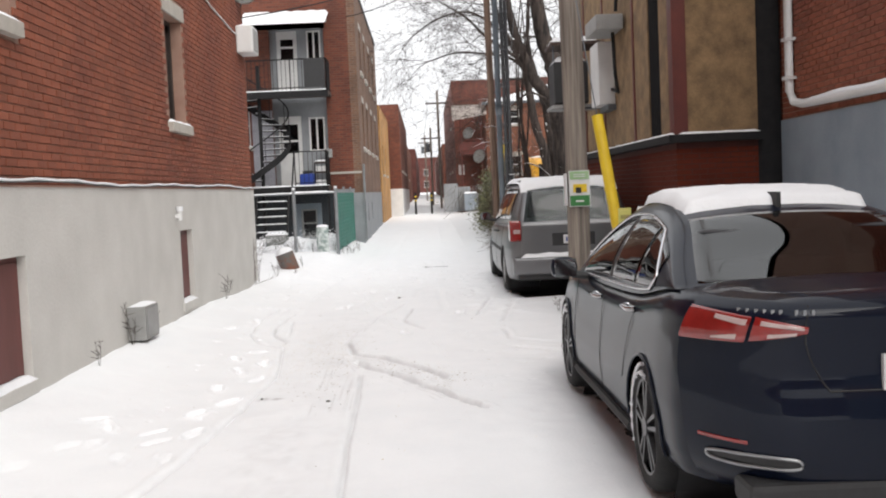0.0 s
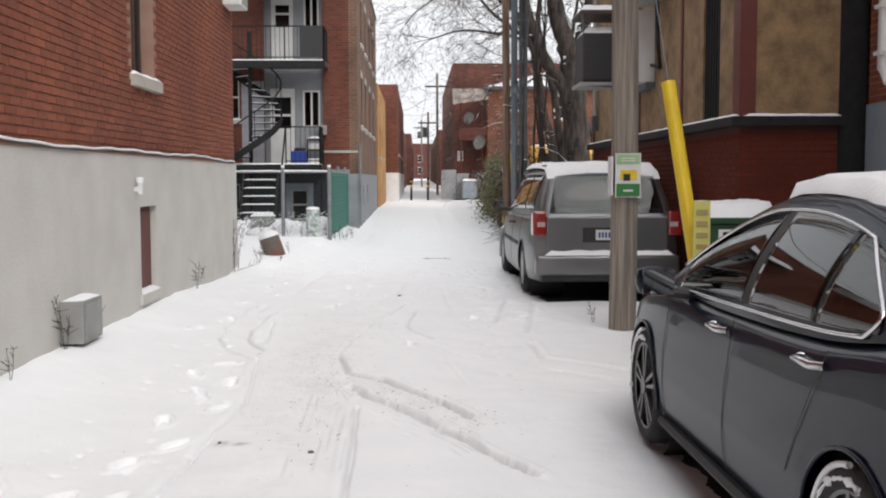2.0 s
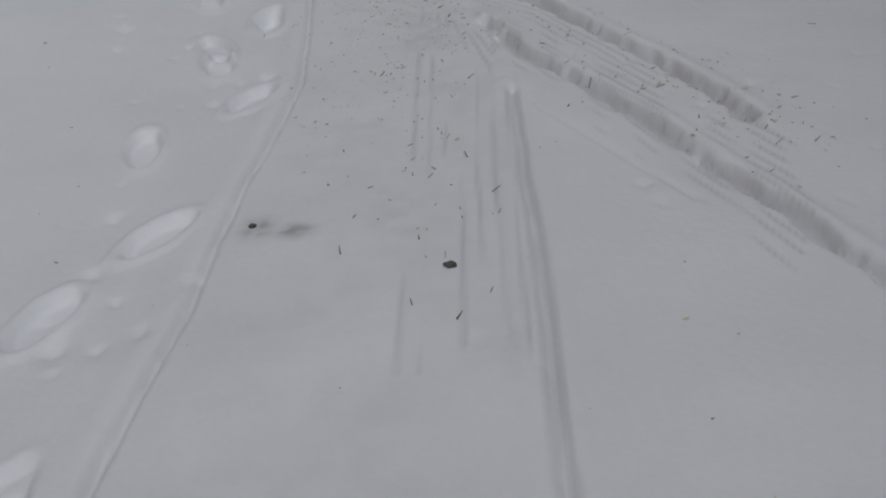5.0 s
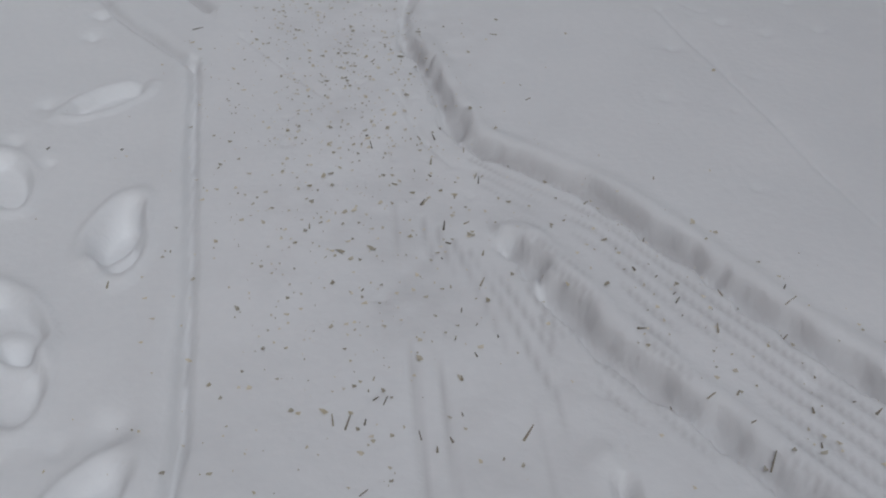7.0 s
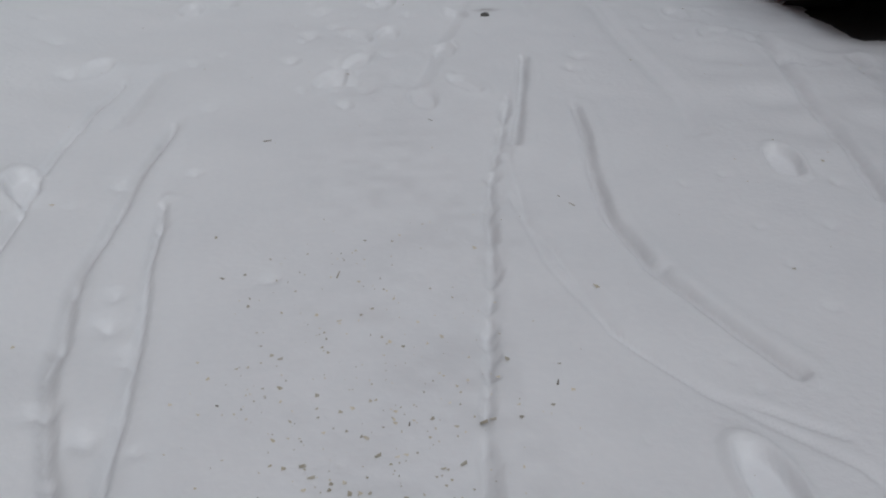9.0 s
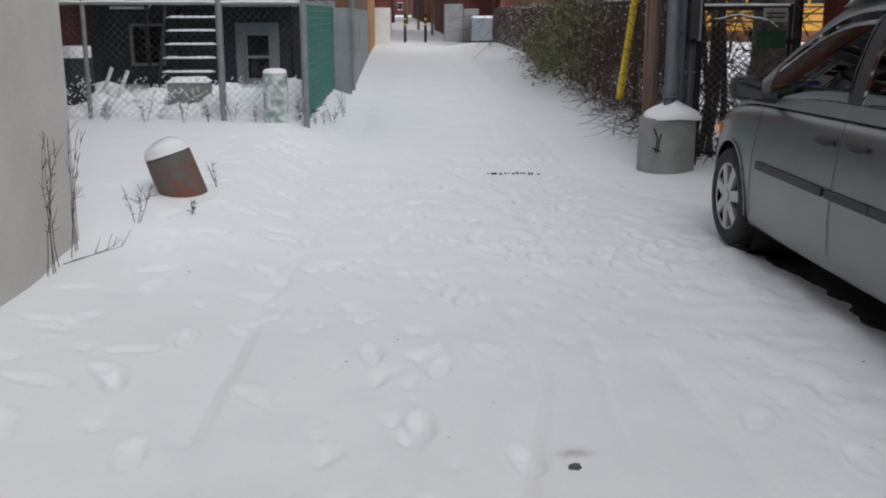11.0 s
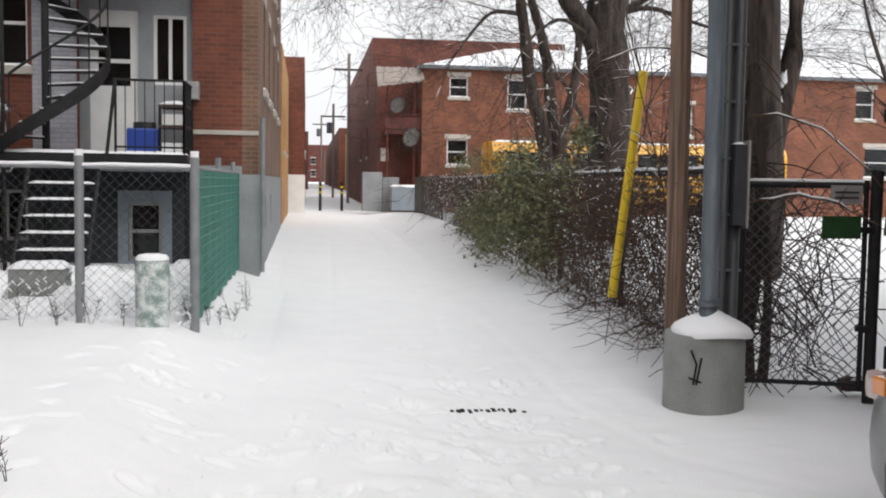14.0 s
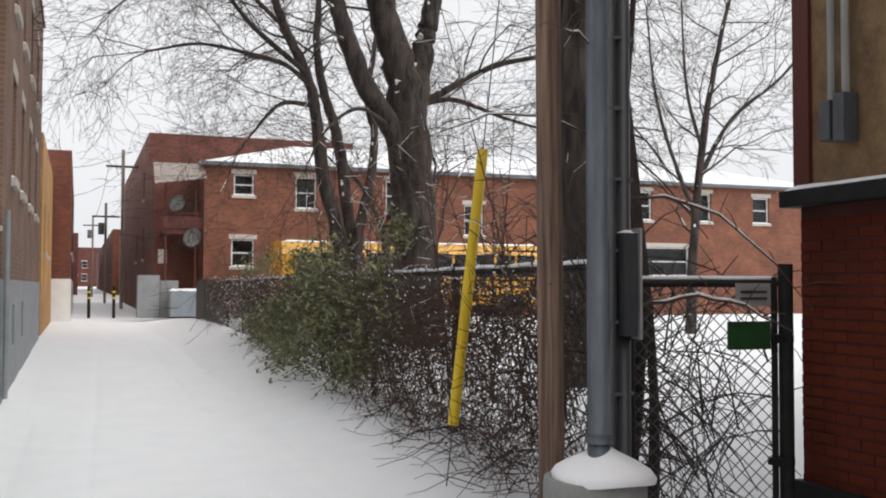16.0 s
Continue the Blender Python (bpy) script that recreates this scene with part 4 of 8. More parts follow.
for x in (-6.12, -5.92):
    m = part("gas_meter", tubes(([(x + 0.085, 31.18, 2.16), (x + 0.085, 31.02, 2.16), (x + 0.085, 30.98, 2.16)], 0.105), n=18), M_GREYBOX, b2)
    part("dial", tubes(([(x + 0.085, 30.98, 2.16), (x + 0.085, 30.95, 2.16)], 0.075)), M_WHITE, m)
part("vent_pipe", tubes(([(-6.2, 31.15, 4.4), (-6.15, 31.12, 3.3), (-5.7, 31.1, 2.7), (-5.68, 31.15, 2.3)], 0.035), ([(-6.05, 31.15, 4.5), (-5.98, 31.1, 3.4), (-5.98, 31.15, 2.3)], 0.03), ([(-6.3, 31.15, 1.72), (-5.6, 31.15, 1.72), (-5.5, 31.15, 1.9)], 0.025)), M_WHITE, b2)


def railing(parent, pts, z0, h=0.95, step=0.12):
    for p, q in zip(pts, pts[1:]):
        p, q = Vector((*p, z0)), Vector((*q, z0))
        r = part("top_rail", tubes(([p + Vector((0, 0, h)), q + Vector((0, 0, h))], 0.02), n=6), M_BLACK, parent)
        part("bottom_rail", tubes(([p + Vector((0, 0, 0.1)), q + Vector((0, 0, 0.1))], 0.015), n=6), M_BLACK, parent)
        n = max(2, int((q - p).length / step))
        for i in range(n + 1):
            s = p.lerp(q, i / n)
            part("baluster", tubes(([s, s + Vector((0, 0, h))], 0.02 if i in (0, n) else 0.008), n=5), M_BLACK, r)


porch = thing("back_porch", (-4.3, 30.7, 0.2), "snowy black iron porch with stairs on two levels", "porch")
for x0, x1, z in ((-5.65, -2.9, 1.98), (-5.5, -2.78, 4.86)):
    part("deck", boxes((x0, x1, 30.15, 31.25, z - 0.12, z)), M_DARKWOOD, porch)
    part("fascia", boxes((x0, x1, 30.12, 30.15, z - 0.2, z + 0.0)), M_BLACK, porch)
    part("snow", snow_cap(bmesh.new(), x0, x1, 30.13, 30.5, z, 0.05), M_SNOW, porch, smooth=True)
part("lower_eave", boxes((-4.1, -2.87, 30.1, 31.2, 1.74, 1.78)), M_LIGHTGREY, porch)
part("eave_snow", snow_cap(bmesh.new(), -4.1, -2.87, 30.05, 30.3, 1.78, 0.06), M_SNOW, porch, smooth=True)
railing(porch, [(-3.9, 30.2), (-2.95, 30.2), (-2.95, 31.2)], 1.98, 1.05)
railing(porch, [(-5.45, 30.2), (-3.9, 30.2), (-2.82, 30.2), (-2.82, 31.2)], 4.86, 0.95)
part("newel", tubes(([(-4.0, 30.1, 1.98), (-3.9, 30.2, 3.05)], 0.025)), M_BLACK, porch)
part("screen", boxes((-3.48, -2.86, 30.17, 30.19, 4.95, 5.82)), M_TRIMBLACK, porch, "black privacy screen")
part("post", tubes(([(-4.93, 30.55, 0.1), (-4.93, 30.55, 5.7)], 0.055), ([(-5.42, 30.2, 0.1), (-5.42, 30.2, 4.8)], 0.03), ([(-2.92, 30.2, 0.1), (-2.92, 30.2, 1.9)], 0.03)), M_BLACK, porch)
for i in range(7):  # lower flight
    y, z = 29.25 + i * 0.15, 0.42 + i * 0.225
    t = part("tread", boxes((-5.05, -4.15, y, y + 0.26, z - 0.03, z)), M_BLACK, porch)
    part("snow", snow_cap(bmesh.new(), -5.05, -4.15, y, y + 0.24, z, 0.035, seed=i), M_SNOW, t, smooth=True)
for x in (-5.08, -4.12):
    part("stringer", tubes(([(x, 29.2, 0.2), (x, 30.25, 1.9)], 0.035)), M_BLACK, porch)
for i in range(14):  # winding flight round the post
    a = radians(-115 + i * 19)
    z = 2.2 + i * 0.19
    c, s = math.cos(a), math.sin(a)
    bm = bmesh.new()
    pts = [(-4.93 + r * math.cos(a + w), 30.55 + 0.62 * r * math.sin(a + w)) for r, w in ((0.06, -0.2), (0.85, -0.17), (0.85, 0.17), (0.06, 0.2))]
    lo, hi = [bm.verts.new((*p, z - 0.03)) for p in pts], [bm.verts.new((*p, z)) for p in pts]
    bm.faces.new(lo[::-1])
    bm.faces.new(hi)
    for k in range(4):
        bm.faces.new((lo[k], lo[(k + 1) % 4], hi[(k + 1) % 4], hi[k]))
    t = part("tread", bm, M_BLACK, porch)
    bm = bmesh.new()
    bm.faces.new([bm.verts.new((*p, z + 0.004)) for p in pts])
    bmesh.ops.extrude_face_region(bm, geom=bm.faces[:])
    for v in bm.verts[4:]:
        v.co.z += 0.014
    part("snow", bm, M_SNOW, t)
winding = lambda i, z, q=0.87: (-4.93 + q * math.cos(radians(-115 + i * 19)), 30.55 + 0.62 * q * math.sin(radians(-115 + i * 19)), z + i * 0.19)
part("handrail", tubes(([winding(i, 3.05) for i in np.arange(0, 13.1, 0.5)], 0.022), n=6), M_BLACK, porch, smooth=True)
bm = bmesh.new()
g_ = [[bm.verts.new(winding(i, z, q)) for z, q in ((2.05, 0.87), (2.27, 0.87), (2.27, 0.9), (2.05, 0.9))] for i in np.arange(-0.5, 13.6, 0.5)]
for a, b in zip(g_, g_[1:]):
    for k in range(4):
        bm.faces.new((a[k], b[k], b[(k + 1) % 4], a[(k + 1) % 4]))
part("outer_stringer", bm, M_BLACK, porch)
for i in range(0, 14, 2):
    part("baluster", tubes(([winding(i, 2.2), winding(i, 3.05)], 0.012), n=5), M_BLACK, porch)
aw = thing("awning", (-4.1, 31, 6.9), "white striped metal awning under snow", "awning")
bm = bmesh.new()
for i in range(24):
    x = -5.4 + i * 0.109
    z = 0.012 * (i % 2)
    q = [bm.verts.new(v) for v in ((x, 30.05, 6.85 + z), (x + 0.109, 30.05, 6.85 + z), (x + 0.109, 31.3, 7.35 + z), (x, 31.3, 7.35 + z))]
    bm.faces.new(q)
    q = [bm.verts.new(v) for v in ((x, 30.05, 6.85 + z), (x + 0.109, 30.05, 6.85 + z), (x + 0.109, 30.05, 6.68), (x, 30.05, 6.68))]
    bm.faces.new(q)
bmesh.ops.solidify(bm, geom=bm.faces, thickness=0.01)
part("sheet", bm, M_STRIPE, aw)
bm = snow_cap(bmesh.new(), -5.42, -2.76, 30.02, 31.3, 0, 0.12)
for v in bm.verts:
    v.co.z += 6.86 + (v.co.y - 30.05) * 0.4
part("snow", bm, M_SNOW, aw, smooth=True)

bin1 = thing("blue_bin", (-3.55, 30.6, 1.98), "blue plastic bin on the porch deck", "bin")
part("body", boxes((-3.78, -3.35, 30.35, 30.75, 1.99, 2.36), bevel=0.03), M_BLUE, bin1)
part("bag", tubes(([(-3.55, 30.55, 2.3), (-3.55, 30.55, 2.45)], 0.16)), M_TRIMBLACK, bin1)
shelf = thing("porch_shelf", (-3.15, 30.9, 1.98), "crowded dark shelf with snow on the porch", "shelf")
part("board", boxes((-3.35, -2.95, 30.5, 31.1, 2.38, 2.42), (-3.35, -2.95, 30.5, 31.1, 2.68, 2.72)), M_DARKWOOD, shelf)
part("leg", tubes(([(-3.33, 30.52, 1.99), (-3.33, 30.52, 2.7)], 0.02), ([(-2.97, 30.52, 1.99), (-2.97, 30.52, 2.7)], 0.02)), M_BLACK, shelf)
part("box", boxes((-3.3, -3.0, 30.55, 30.9, 2.42, 2.58)), M_WHITE, shelf)
part("box", boxes((-3.3, -3.02, 30.5, 30.85, 2.0, 2.16)), M_WHITE, shelf)
part("snow", snow_cap(bmesh.new(), -3.35, -2.95, 30.5, 31.0, 2.72, 0.06), M_SNOW, shelf, smooth=True)

# low wing and vine-grown lean-to roof beside the yard
wing = thing("lean_to", (-6.7, 28, 0), "dark brick lean-to with a vine-grown sheet roof", "shed")
part("wall", boxes((-6.9, -6.62, 22.5, 31.25, 0, 3.3)), M_BRICK_DARK, wing)
part("post", boxes((-6.6, -6.45, 30.9, 31.1, 0, 2.9)), M_DARKGREY, wing)
part("post", boxes((-6.6, -6.48, 27.0, 27.1, 0, 2.8)), M_DARKGREY, wing)
bm = bmesh.new()
for i in range(60):
    y0, y1 = 23.2 + i * 0.13, 23.2 + (i + 1) * 0.13
    z = 0.02 * (i % 2)
    bm.faces.new([bm.verts.new(v) for v in ((-5.55, y0, 2.55 + z), (-5.55, y1, 2.55 + z), (-6.7, y1, 3.05 + z), (-6.7, y0, 3.05 + z))])
bmesh.ops.solidify(bm, geom=bm.faces, thickness=0.015)
part("roof", bm, M_DARKWOOD, wing)
bm = bmesh.new()
r = random.Random(3)
for i in range(420):
    y, w = r.uniform(23.2, 31), r.random()
    x, z = -5.5 - w * 1.15, 2.6 + w * 0.5 + r.uniform(0, 0.1)
    a = r.uniform(-0.4, 0.4)
    tube(bm, [(x, y, z), (x + 0.12 + 0.1 * a, y + 0.5 * a + r.uniform(-0.5, 0.5), z - 0.05), (x + r.uniform(0, 0.3), y + a, z - r.uniform(0.05, 0.4))], 0.008, 4, 0.003, caps=False)
part("vines", bm, M_TWIG, wing)
bm = bmesh.new()
for i in range(40):
    y = 23.2 + i * 0.195
    tube(bm, [(-5.5 - 0.2 * r.random(), y, 2.64), (-6.2, y + r.uniform(-0.2, 0.2), 2.93)], 0.03, 5, 0.02)
tube(bm, [(-5.52 + 0.02 * math.sin(y * 5), y, 2.6) for y in np.arange(23.2, 31, 0.2)], 0.035, 6)
part("snow", bm, M_SNOW, wing, smooth=True)

# ---- house on the other side, with the boarded porch ----
b3 = thing("porch_house", (4, 17, 0), "brick house with a boarded porch on a red painted base", "house")
CX, CY0, CY1 = 3.44, 13.44, 22.8
part("base_wall", boxes((CX + 0.005, CX + 0.25, CY0 + 0.005, CY1, -0.2, 2.16), (CX + 0.25, 4.56, CY0 + 0.005, CY0 + 0.25, -0.2, 2.16), (CX + 0.25, 9, CY1 - 0.25, CY1, -0.2, 2.16)), M_MORTAR_RED, b3)
part("plinth", boxes((CX - 0.05, CX + 0.012, 19.5, CY1 + 0.04, -0.2, 0.38)), M_BLACK, b3)
part("ledge", boxes((CX - 0.13, CX + 0.3, CY0 - 0.13, CY1 + 0.06, 2.16, 2.27), (CX + 0.3, 4.6, CY0 - 0.13, CY0 + 0.3, 2.16, 2.27), bevel=0.012), M_BLACK, b3)
part("snow", snow_cap(snow_cap(bmesh.new(), CX - 0.12, CX + 0.0, CY0 - 0.12, CY1 + 0.1, 2.268, 0.035), CX, 4.58, CY0 - 0.12, CY0, 2.268, 0.035), M_SNOW, b3, smooth=True)
SLOT = [(14.25, 14.95, 2.3, 5.2)]
part("board_wall", holed(bmesh.new(), "x", CX, CX + 0.1, CY0, CY1, 2.27, 7.0, SLOT), M_PANEL, b3, "weathered tan chipboard panels")
part("board_wall", boxes((CX + 0.1, 4.56, CY0, CY0 + 0.1, 2.27, 7.0)), M_PANEL, b3)
part("post", boxes((CX - 0.03, CX + 0.16, CY0 - 0.03, CY0 + 0.2, 2.275, 7)), M_TRIM, b3, "dark red corner post")
part("post", boxes((CX - 0.03, CX + 0.12, CY1 - 0.12, CY1 + 0.03, 2.275, 7)), M_TRIM, b3, "dark red corner post")
for y in (15.9, 18.5, 20.6):
    part("mullion", boxes((CX - 0.02, CX + 0.1, y, y + 0.1, 2.275, 7)), M_TRIM, b3)
# black slab that paints the shade in the gap before the house wall
part("gap_shade", boxes((4.57, 4.9, CY0 + 0.06, CY0 + 0.2, 0, 7)), M_BLACK, b3)
# flat black sheet paints the slot's shaded inside; the bars stand before it
g = part("grating", boxes((CX + 0.04, CX + 0.06, 14.25, 14.95, 2.3, 5.2)), M_BLACK, b3, "black window bars over a painted dark slot")
for y in np.arange(14.3, 14.95, 0.11):
    part("bar", tubes(([(CX + 0.01, y, 2.3), (CX + 0.01, y, 5.2)], 0.012), n=5), M_BLACK, g)
part("house_wall", holed(bmesh.new(), "x", 4.9, 5.15, -6, CY0 - 0.02, 2.4, 8, [(4.0, 5.0, 3.6, 5.2)]), M_MORTAR, b3)
part("house_wall", boxes((4.9, 5.15, CY0 + 0.3, CY1, -0.2, 8), (4.9, 12, CY1 - 0.25, CY1, 2.2, 8), (11.9, 12.1, -6, CY1, -0.2, 8), (5.1, 12, -6.2, -6, -0.2, 8)), M_BRICK, b3)
part("foundation", boxes((4.87, 5.15, -6, CY0 - 0.02, -0.2, 2.4)), M_GREYPAINT, b3)
part("roof", boxes((CX, 12, CY0, CY1, 7, 7.2), (4.9, 12, -6, CY0, 7.8, 8)), M_SNOW, b3)
window(b3, "x", 4.9, -1, 4.0, 5.0, 3.6, 5.2)
dp = part("downpipe", tubes(([(4.82, 12.95, 7.5), (4.82, 12.95, 2.75), (4.82, 12.8, 2.6), (4.82, 12.5, 2.55), (4.82, 9.5, 2.52), (4.82, 6.0, 2.5), (4.82, 2.0, 2.47)], 0.055), n=10), M_WHITE, b3, "white drain pipe", smooth=True)
for z in (2.9, 3.4):
    part("strap", boxes((4.75, 4.89, 12.87, 13.03, z, z + 0.04)), M_WHITE, dp)
bm = bmesh.new()
tube(bm, [(4.82, y, 2.57 + 0.01 * math.sin(y * 4)) for y in np.arange(2, 12.4, 0.2)], 0.05, 8)
part("snow", bm, M_SNOW, dp, smooth=True)
cond = part("conduit", tubes(([(3.37, 22.42, 2.62), (3.37, 22.42, 6.8)], 0.025), ([(3.37, 22.3, 2.62), (3.37, 22.3, 6.8)], 0.025)), M_GREYBOX, b3)
part("junction_box", boxes((3.31, 3.43, 22.38, 22.47, 2.55, 2.8), (3.31, 3.43, 22.26, 22.35, 2.53, 2.83), bevel=0.008), M_METAL, cond)

# electrical gear and the air conditioner high on the boarded porch
gear = thing("electric_panel", (3.3, 18, 3.1), "white electric panel with a grey box above it", "electric panel")
part("cabinet", boxes((3.15, 3.44, 17.55, 18.35, 3.05, 4.15), bevel=0.02), M_WHITE, gear)
part("meter_box", boxes((2.95, 3.4, 16.5, 17.6, 4.2, 4.45), bevel=0.02), M_GREYBOX, gear)
part("lower_plate", boxes((3.3, 3.44, 17.5, 18.3, 2.95, 3.05)), M_METAL, gear)
part("cable", tubes(([(3.3, 16.9, 4.2), (3.28, 16.7, 3.5), (3.36, 16.9, 3.2), (3.38, 17.5, 3.3)], 0.03), ([(3.3, 16.6, 4.5), (3.35, 16.5, 5.5), (3.36, 16.5, 6.8)], 0.03)), M_BLACK, gear)
acu = thing("air_conditioner", (2.95, 19.4, 3.1), "black air conditioner under snow on a bracket", "air conditioner")
part("body", boxes((2.55, 3.2, 18.9, 19.7, 3.2, 4.0), bevel=0.03), M_TRIMBLACK, acu)
part("shelf", boxes((2.5, 3.44, 18.85, 19.75, 3.12, 3.18)), M_GREYBOX, acu)
part("hood", boxes((2.5, 3.44, 18.8, 19.8, 4.3, 4.36)), M_DARKWOOD, acu)
part("strut", tubes(([(2.55, 18.9, 4.0), (2.55, 18.9, 4.3)], 0.02)), M_METAL, acu)
part("strut", tubes(([(3.4, 18.9, 3.1), (2.6, 18.9, 3.15)], 0.03)), M_METAL, acu)
part("snow", snow_cap(snow_cap(bmesh.new(), 2.5, 3.4, 18.8, 19.8, 4.36, 0.1), 2.56, 3.19, 18.92, 19.68, 3.995, 0.12), M_SNOW, acu, smooth=True)

# ---- far buildings ----


def row_house(name, x0, x1, y0, y1, top, material, label, east=(), south=(), base=None, roof=True, west=()):
    t = thing(name, ((x0 + x1) / 2, y0, 0.3), label, "building", "far buildings")
    shell(t, x0, x1, y0, y1, 0, top, material, {"e": list(east), "s": list(south), "w": list(west)}, roof=roof)
    for h in east:
        window(t, "x", x1, 1, *h, snow=False)
    for h in west:
        window(t, "x", x0, -1, *h, snow=False)
    for h in south:
        window(t, "y", y0, -1, *h, lintel=True)
    if base:
        part("painted_base", boxes((x0 - 0.02, x1 + 0.03, y0 - 0.03, y0, 0, base), (x1, x1 + 0.03, y0, y1, 0, base)), M_WHITE, t)
    return t


row_house("yellow_brick_building", -12, -1.95, 46.0, 57.0, 5.75, M_BRICK_YEL, "yellow brick building with a flat cornice", [(48, 48.9, 2.6, 4.0), (52, 52.9, 2.6, 4.0)])
row_house("red_brick_building", -12, -1.3, 57.3, 82.0, 6.75, M_BRICK, "red brick building on a white painted base", [(60, 61, 3, 4.6), (66, 67, 3, 4.6), (72, 73, 3, 4.6)], base=1.9)
row_house("red_brick_building", -14, -1.6, 84.0, 130.0, 6.5, M_BRICK, "long red brick building down the alley", [(88, 89, 3, 4.6), (96, 97, 3, 4.6), (106, 107, 3, 4.6)])
row_house("red_brick_building", -14, -1.0, 134.0, 215.0, 7.5, M_BRICK_DARK, "dark brick building down the alley", [(140, 141, 3, 4.6), (160, 161, 3, 4.6)])
row_house("brick_block", -12, 14, 300.0, 320.0, 12.0, M_BRICK_DARK, "dark brick block closing the alley", (), [(x, x + 1.4, z, z + 1.8) for x in (-8, -4, 0, 4, 8) for z in (3, 6.5)])
row_house("tan_building", 3.2, 14, 100.0, 130.0, 7.0, M_BRICK_YEL, "tan brick building down the alley", (), [(3.6, 4.6, 3, 4.5), (5.4, 6.4, 3, 4.5)], west=[(104, 105, 3, 4.5)])
row_house("tall_brick_building", 2.05, 12, 66.0, 92.0, 8.9, M_BRICK_FAR, "tall dark red brick building behind the house", (), [(2.5, 3.2, 5.6, 7.0)], west=[(69, 70, 3, 4.6), (75, 76, 3, 4.6), (69, 70, 6, 7.4)])
row_house("red_brick_building", 2.6, 14, 134.0, 230.0, 8.0, M_BRICK, "red brick building down the alley", (), (), west=[(140, 141, 3, 4.6)])
# added out of view, so the sedan's tail mirrors dark wall instead of sky
row_house("brick_block", -16, 16, -42.0, -32.0, 9.0, M_BRICK_DARK, "unseen added block that darkens reflections behind the alley's start", (), ())
HW = [(5.0, 5.85, 5.43, 6.32), (7.6, 8.5, 4.95, 6.3), (4.92, 5.88, 2.46, 3.6), (24.15, 25.1, 4.9, 6.3), (27.6, 28.5, 4.9, 6.3), (24.7, 27.2, 2.2, 3.6), (15.3, 16.25, 3.95, 5.35), (11.6, 12.5, 4.95, 6.3), (19.5, 20.4, 4.95, 6.3), (31, 32, 4.9, 6.2)]
house = thing("brick_house", (15, 59, 0.3), "two-storey orange brick house with a snowy pitched roof", "house")
shell(house, 3.8, 36, 59, 68, 0, 6.75, M_BRICK_HOUSE, {"s": HW}, roof=False)
for h in HW:
    window(house, "y", 59, -1, *h, lintel=True, t=0.07)
bm = bmesh.new()
rv = [bm.verts.new(v) for v in ((3.6, 58.7, 6.75), (36.2, 58.7, 6.75), (31.0, 64, 8.3), (8.5, 64, 8.3), (3.6, 68.3, 6.75), (36.2, 68.3, 6.75))]
for f in ((0, 1, 2, 3), (3, 2, 5, 4), (0, 3, 4), (1, 5, 2)):
    bm.faces.new([rv[i] for i in f])
bm.faces.new([rv[i] for i in (0, 4, 5, 1)])
part("roof", bm, M_SNOW, house, "pitched roof under snow")
part("eave", boxes((3.6, 36.2, 58.68, 58.72, 6.62, 6.78)), M_METAL, house)
gal = thing("house_gallery", (2.8, 59.5, 0.4), "dark red stacked gallery with a striped awning", "porch")
part("side_wall", boxes((2.0, 3.8, 61.0, 61.2, 0.3, 7.2), (2.0, 2.2, 61.2, 66, 0.3, 7.2)), M_BRICK_FAR, gal)
for z in (0.9, 3.78):
    part("floor", boxes((2.2, 3.8, 59.2, 61, z, z + 0.16)), M_TRIM, gal)
part("post", tubes(([(2.3, 59.3, 0.4), (2.3, 59.3, 6.3)], 0.05), ([(3.5, 59.3, 0.4), (3.5, 59.3, 6.3)], 0.05)), M_TRIM, gal)
part("rail", boxes((2.2, 3.8, 59.2, 59.24, 4.6, 4.66), (2.2, 3.8, 59.2, 59.24, 4.0, 4.5)), M_TRIM, gal)
bm = bmesh.new()
for i in range(14):
    x = 1.8 + i * 0.145
    z = 0.02 * (i % 2)
    bm.faces.new([bm.verts.new(v) for v in ((x, 58.4, 5.75 + z + i * 0.02), (x + 0.145, 58.4, 5.75 + z + i * 0.02), (x + 0.145, 59.4, 6.7 + z), (x, 59.4, 6.7 + z))])
bmesh.ops.remove_doubles(bm, verts=bm.verts, dist=0.03)
bmesh.ops.solidify(bm, geom=bm.faces, thickness=0.02)
part("awning", bm, M_STRIPE, gal)
part("sign", boxes((2.15, 2.5, 60.97, 61.0, 2.6, 3.2)), M_WHITE, gal)
dish((2.75, 59.0, 5.0), 0.35, (-0.5, -0.85, 0.3))
dish((3.35, 58.8, 3.6), 0.4, (-0.5, -0.85, 0.3))


# ---- vehicles ----
def curve_at(rows, t):
    """Smooth value of a table of (t, value) rows."""
    ts, vs = [r[0] for r in rows], [r[1] for r in rows]
    if t <= ts[0]:
        return vs[0]
    for i in range(len(ts) - 1):
        if t <= ts[i + 1]:
            h = ts[i + 1] - ts[i]
            u = (t - ts[i]) / h
            m0 = (vs[i + 1] - vs[i - 1]) / (ts[i + 1] - ts[i - 1]) if i else (vs[1] - vs[0]) / h
            m1 = (vs[i + 2] - vs[i]) / (ts[i + 2] - ts[i]) if i + 2 < len(ts) else (vs[i + 1] - vs[i]) / h
            return (2 * u**3 - 3 * u**2 + 1) * vs[i] + (u**3 - 2 * u**2 + u) * h * m0 + (3 * u**2 - 2 * u**3) * vs[i + 1] + (u**3 - u**2) * h * m1
    return vs[-1]


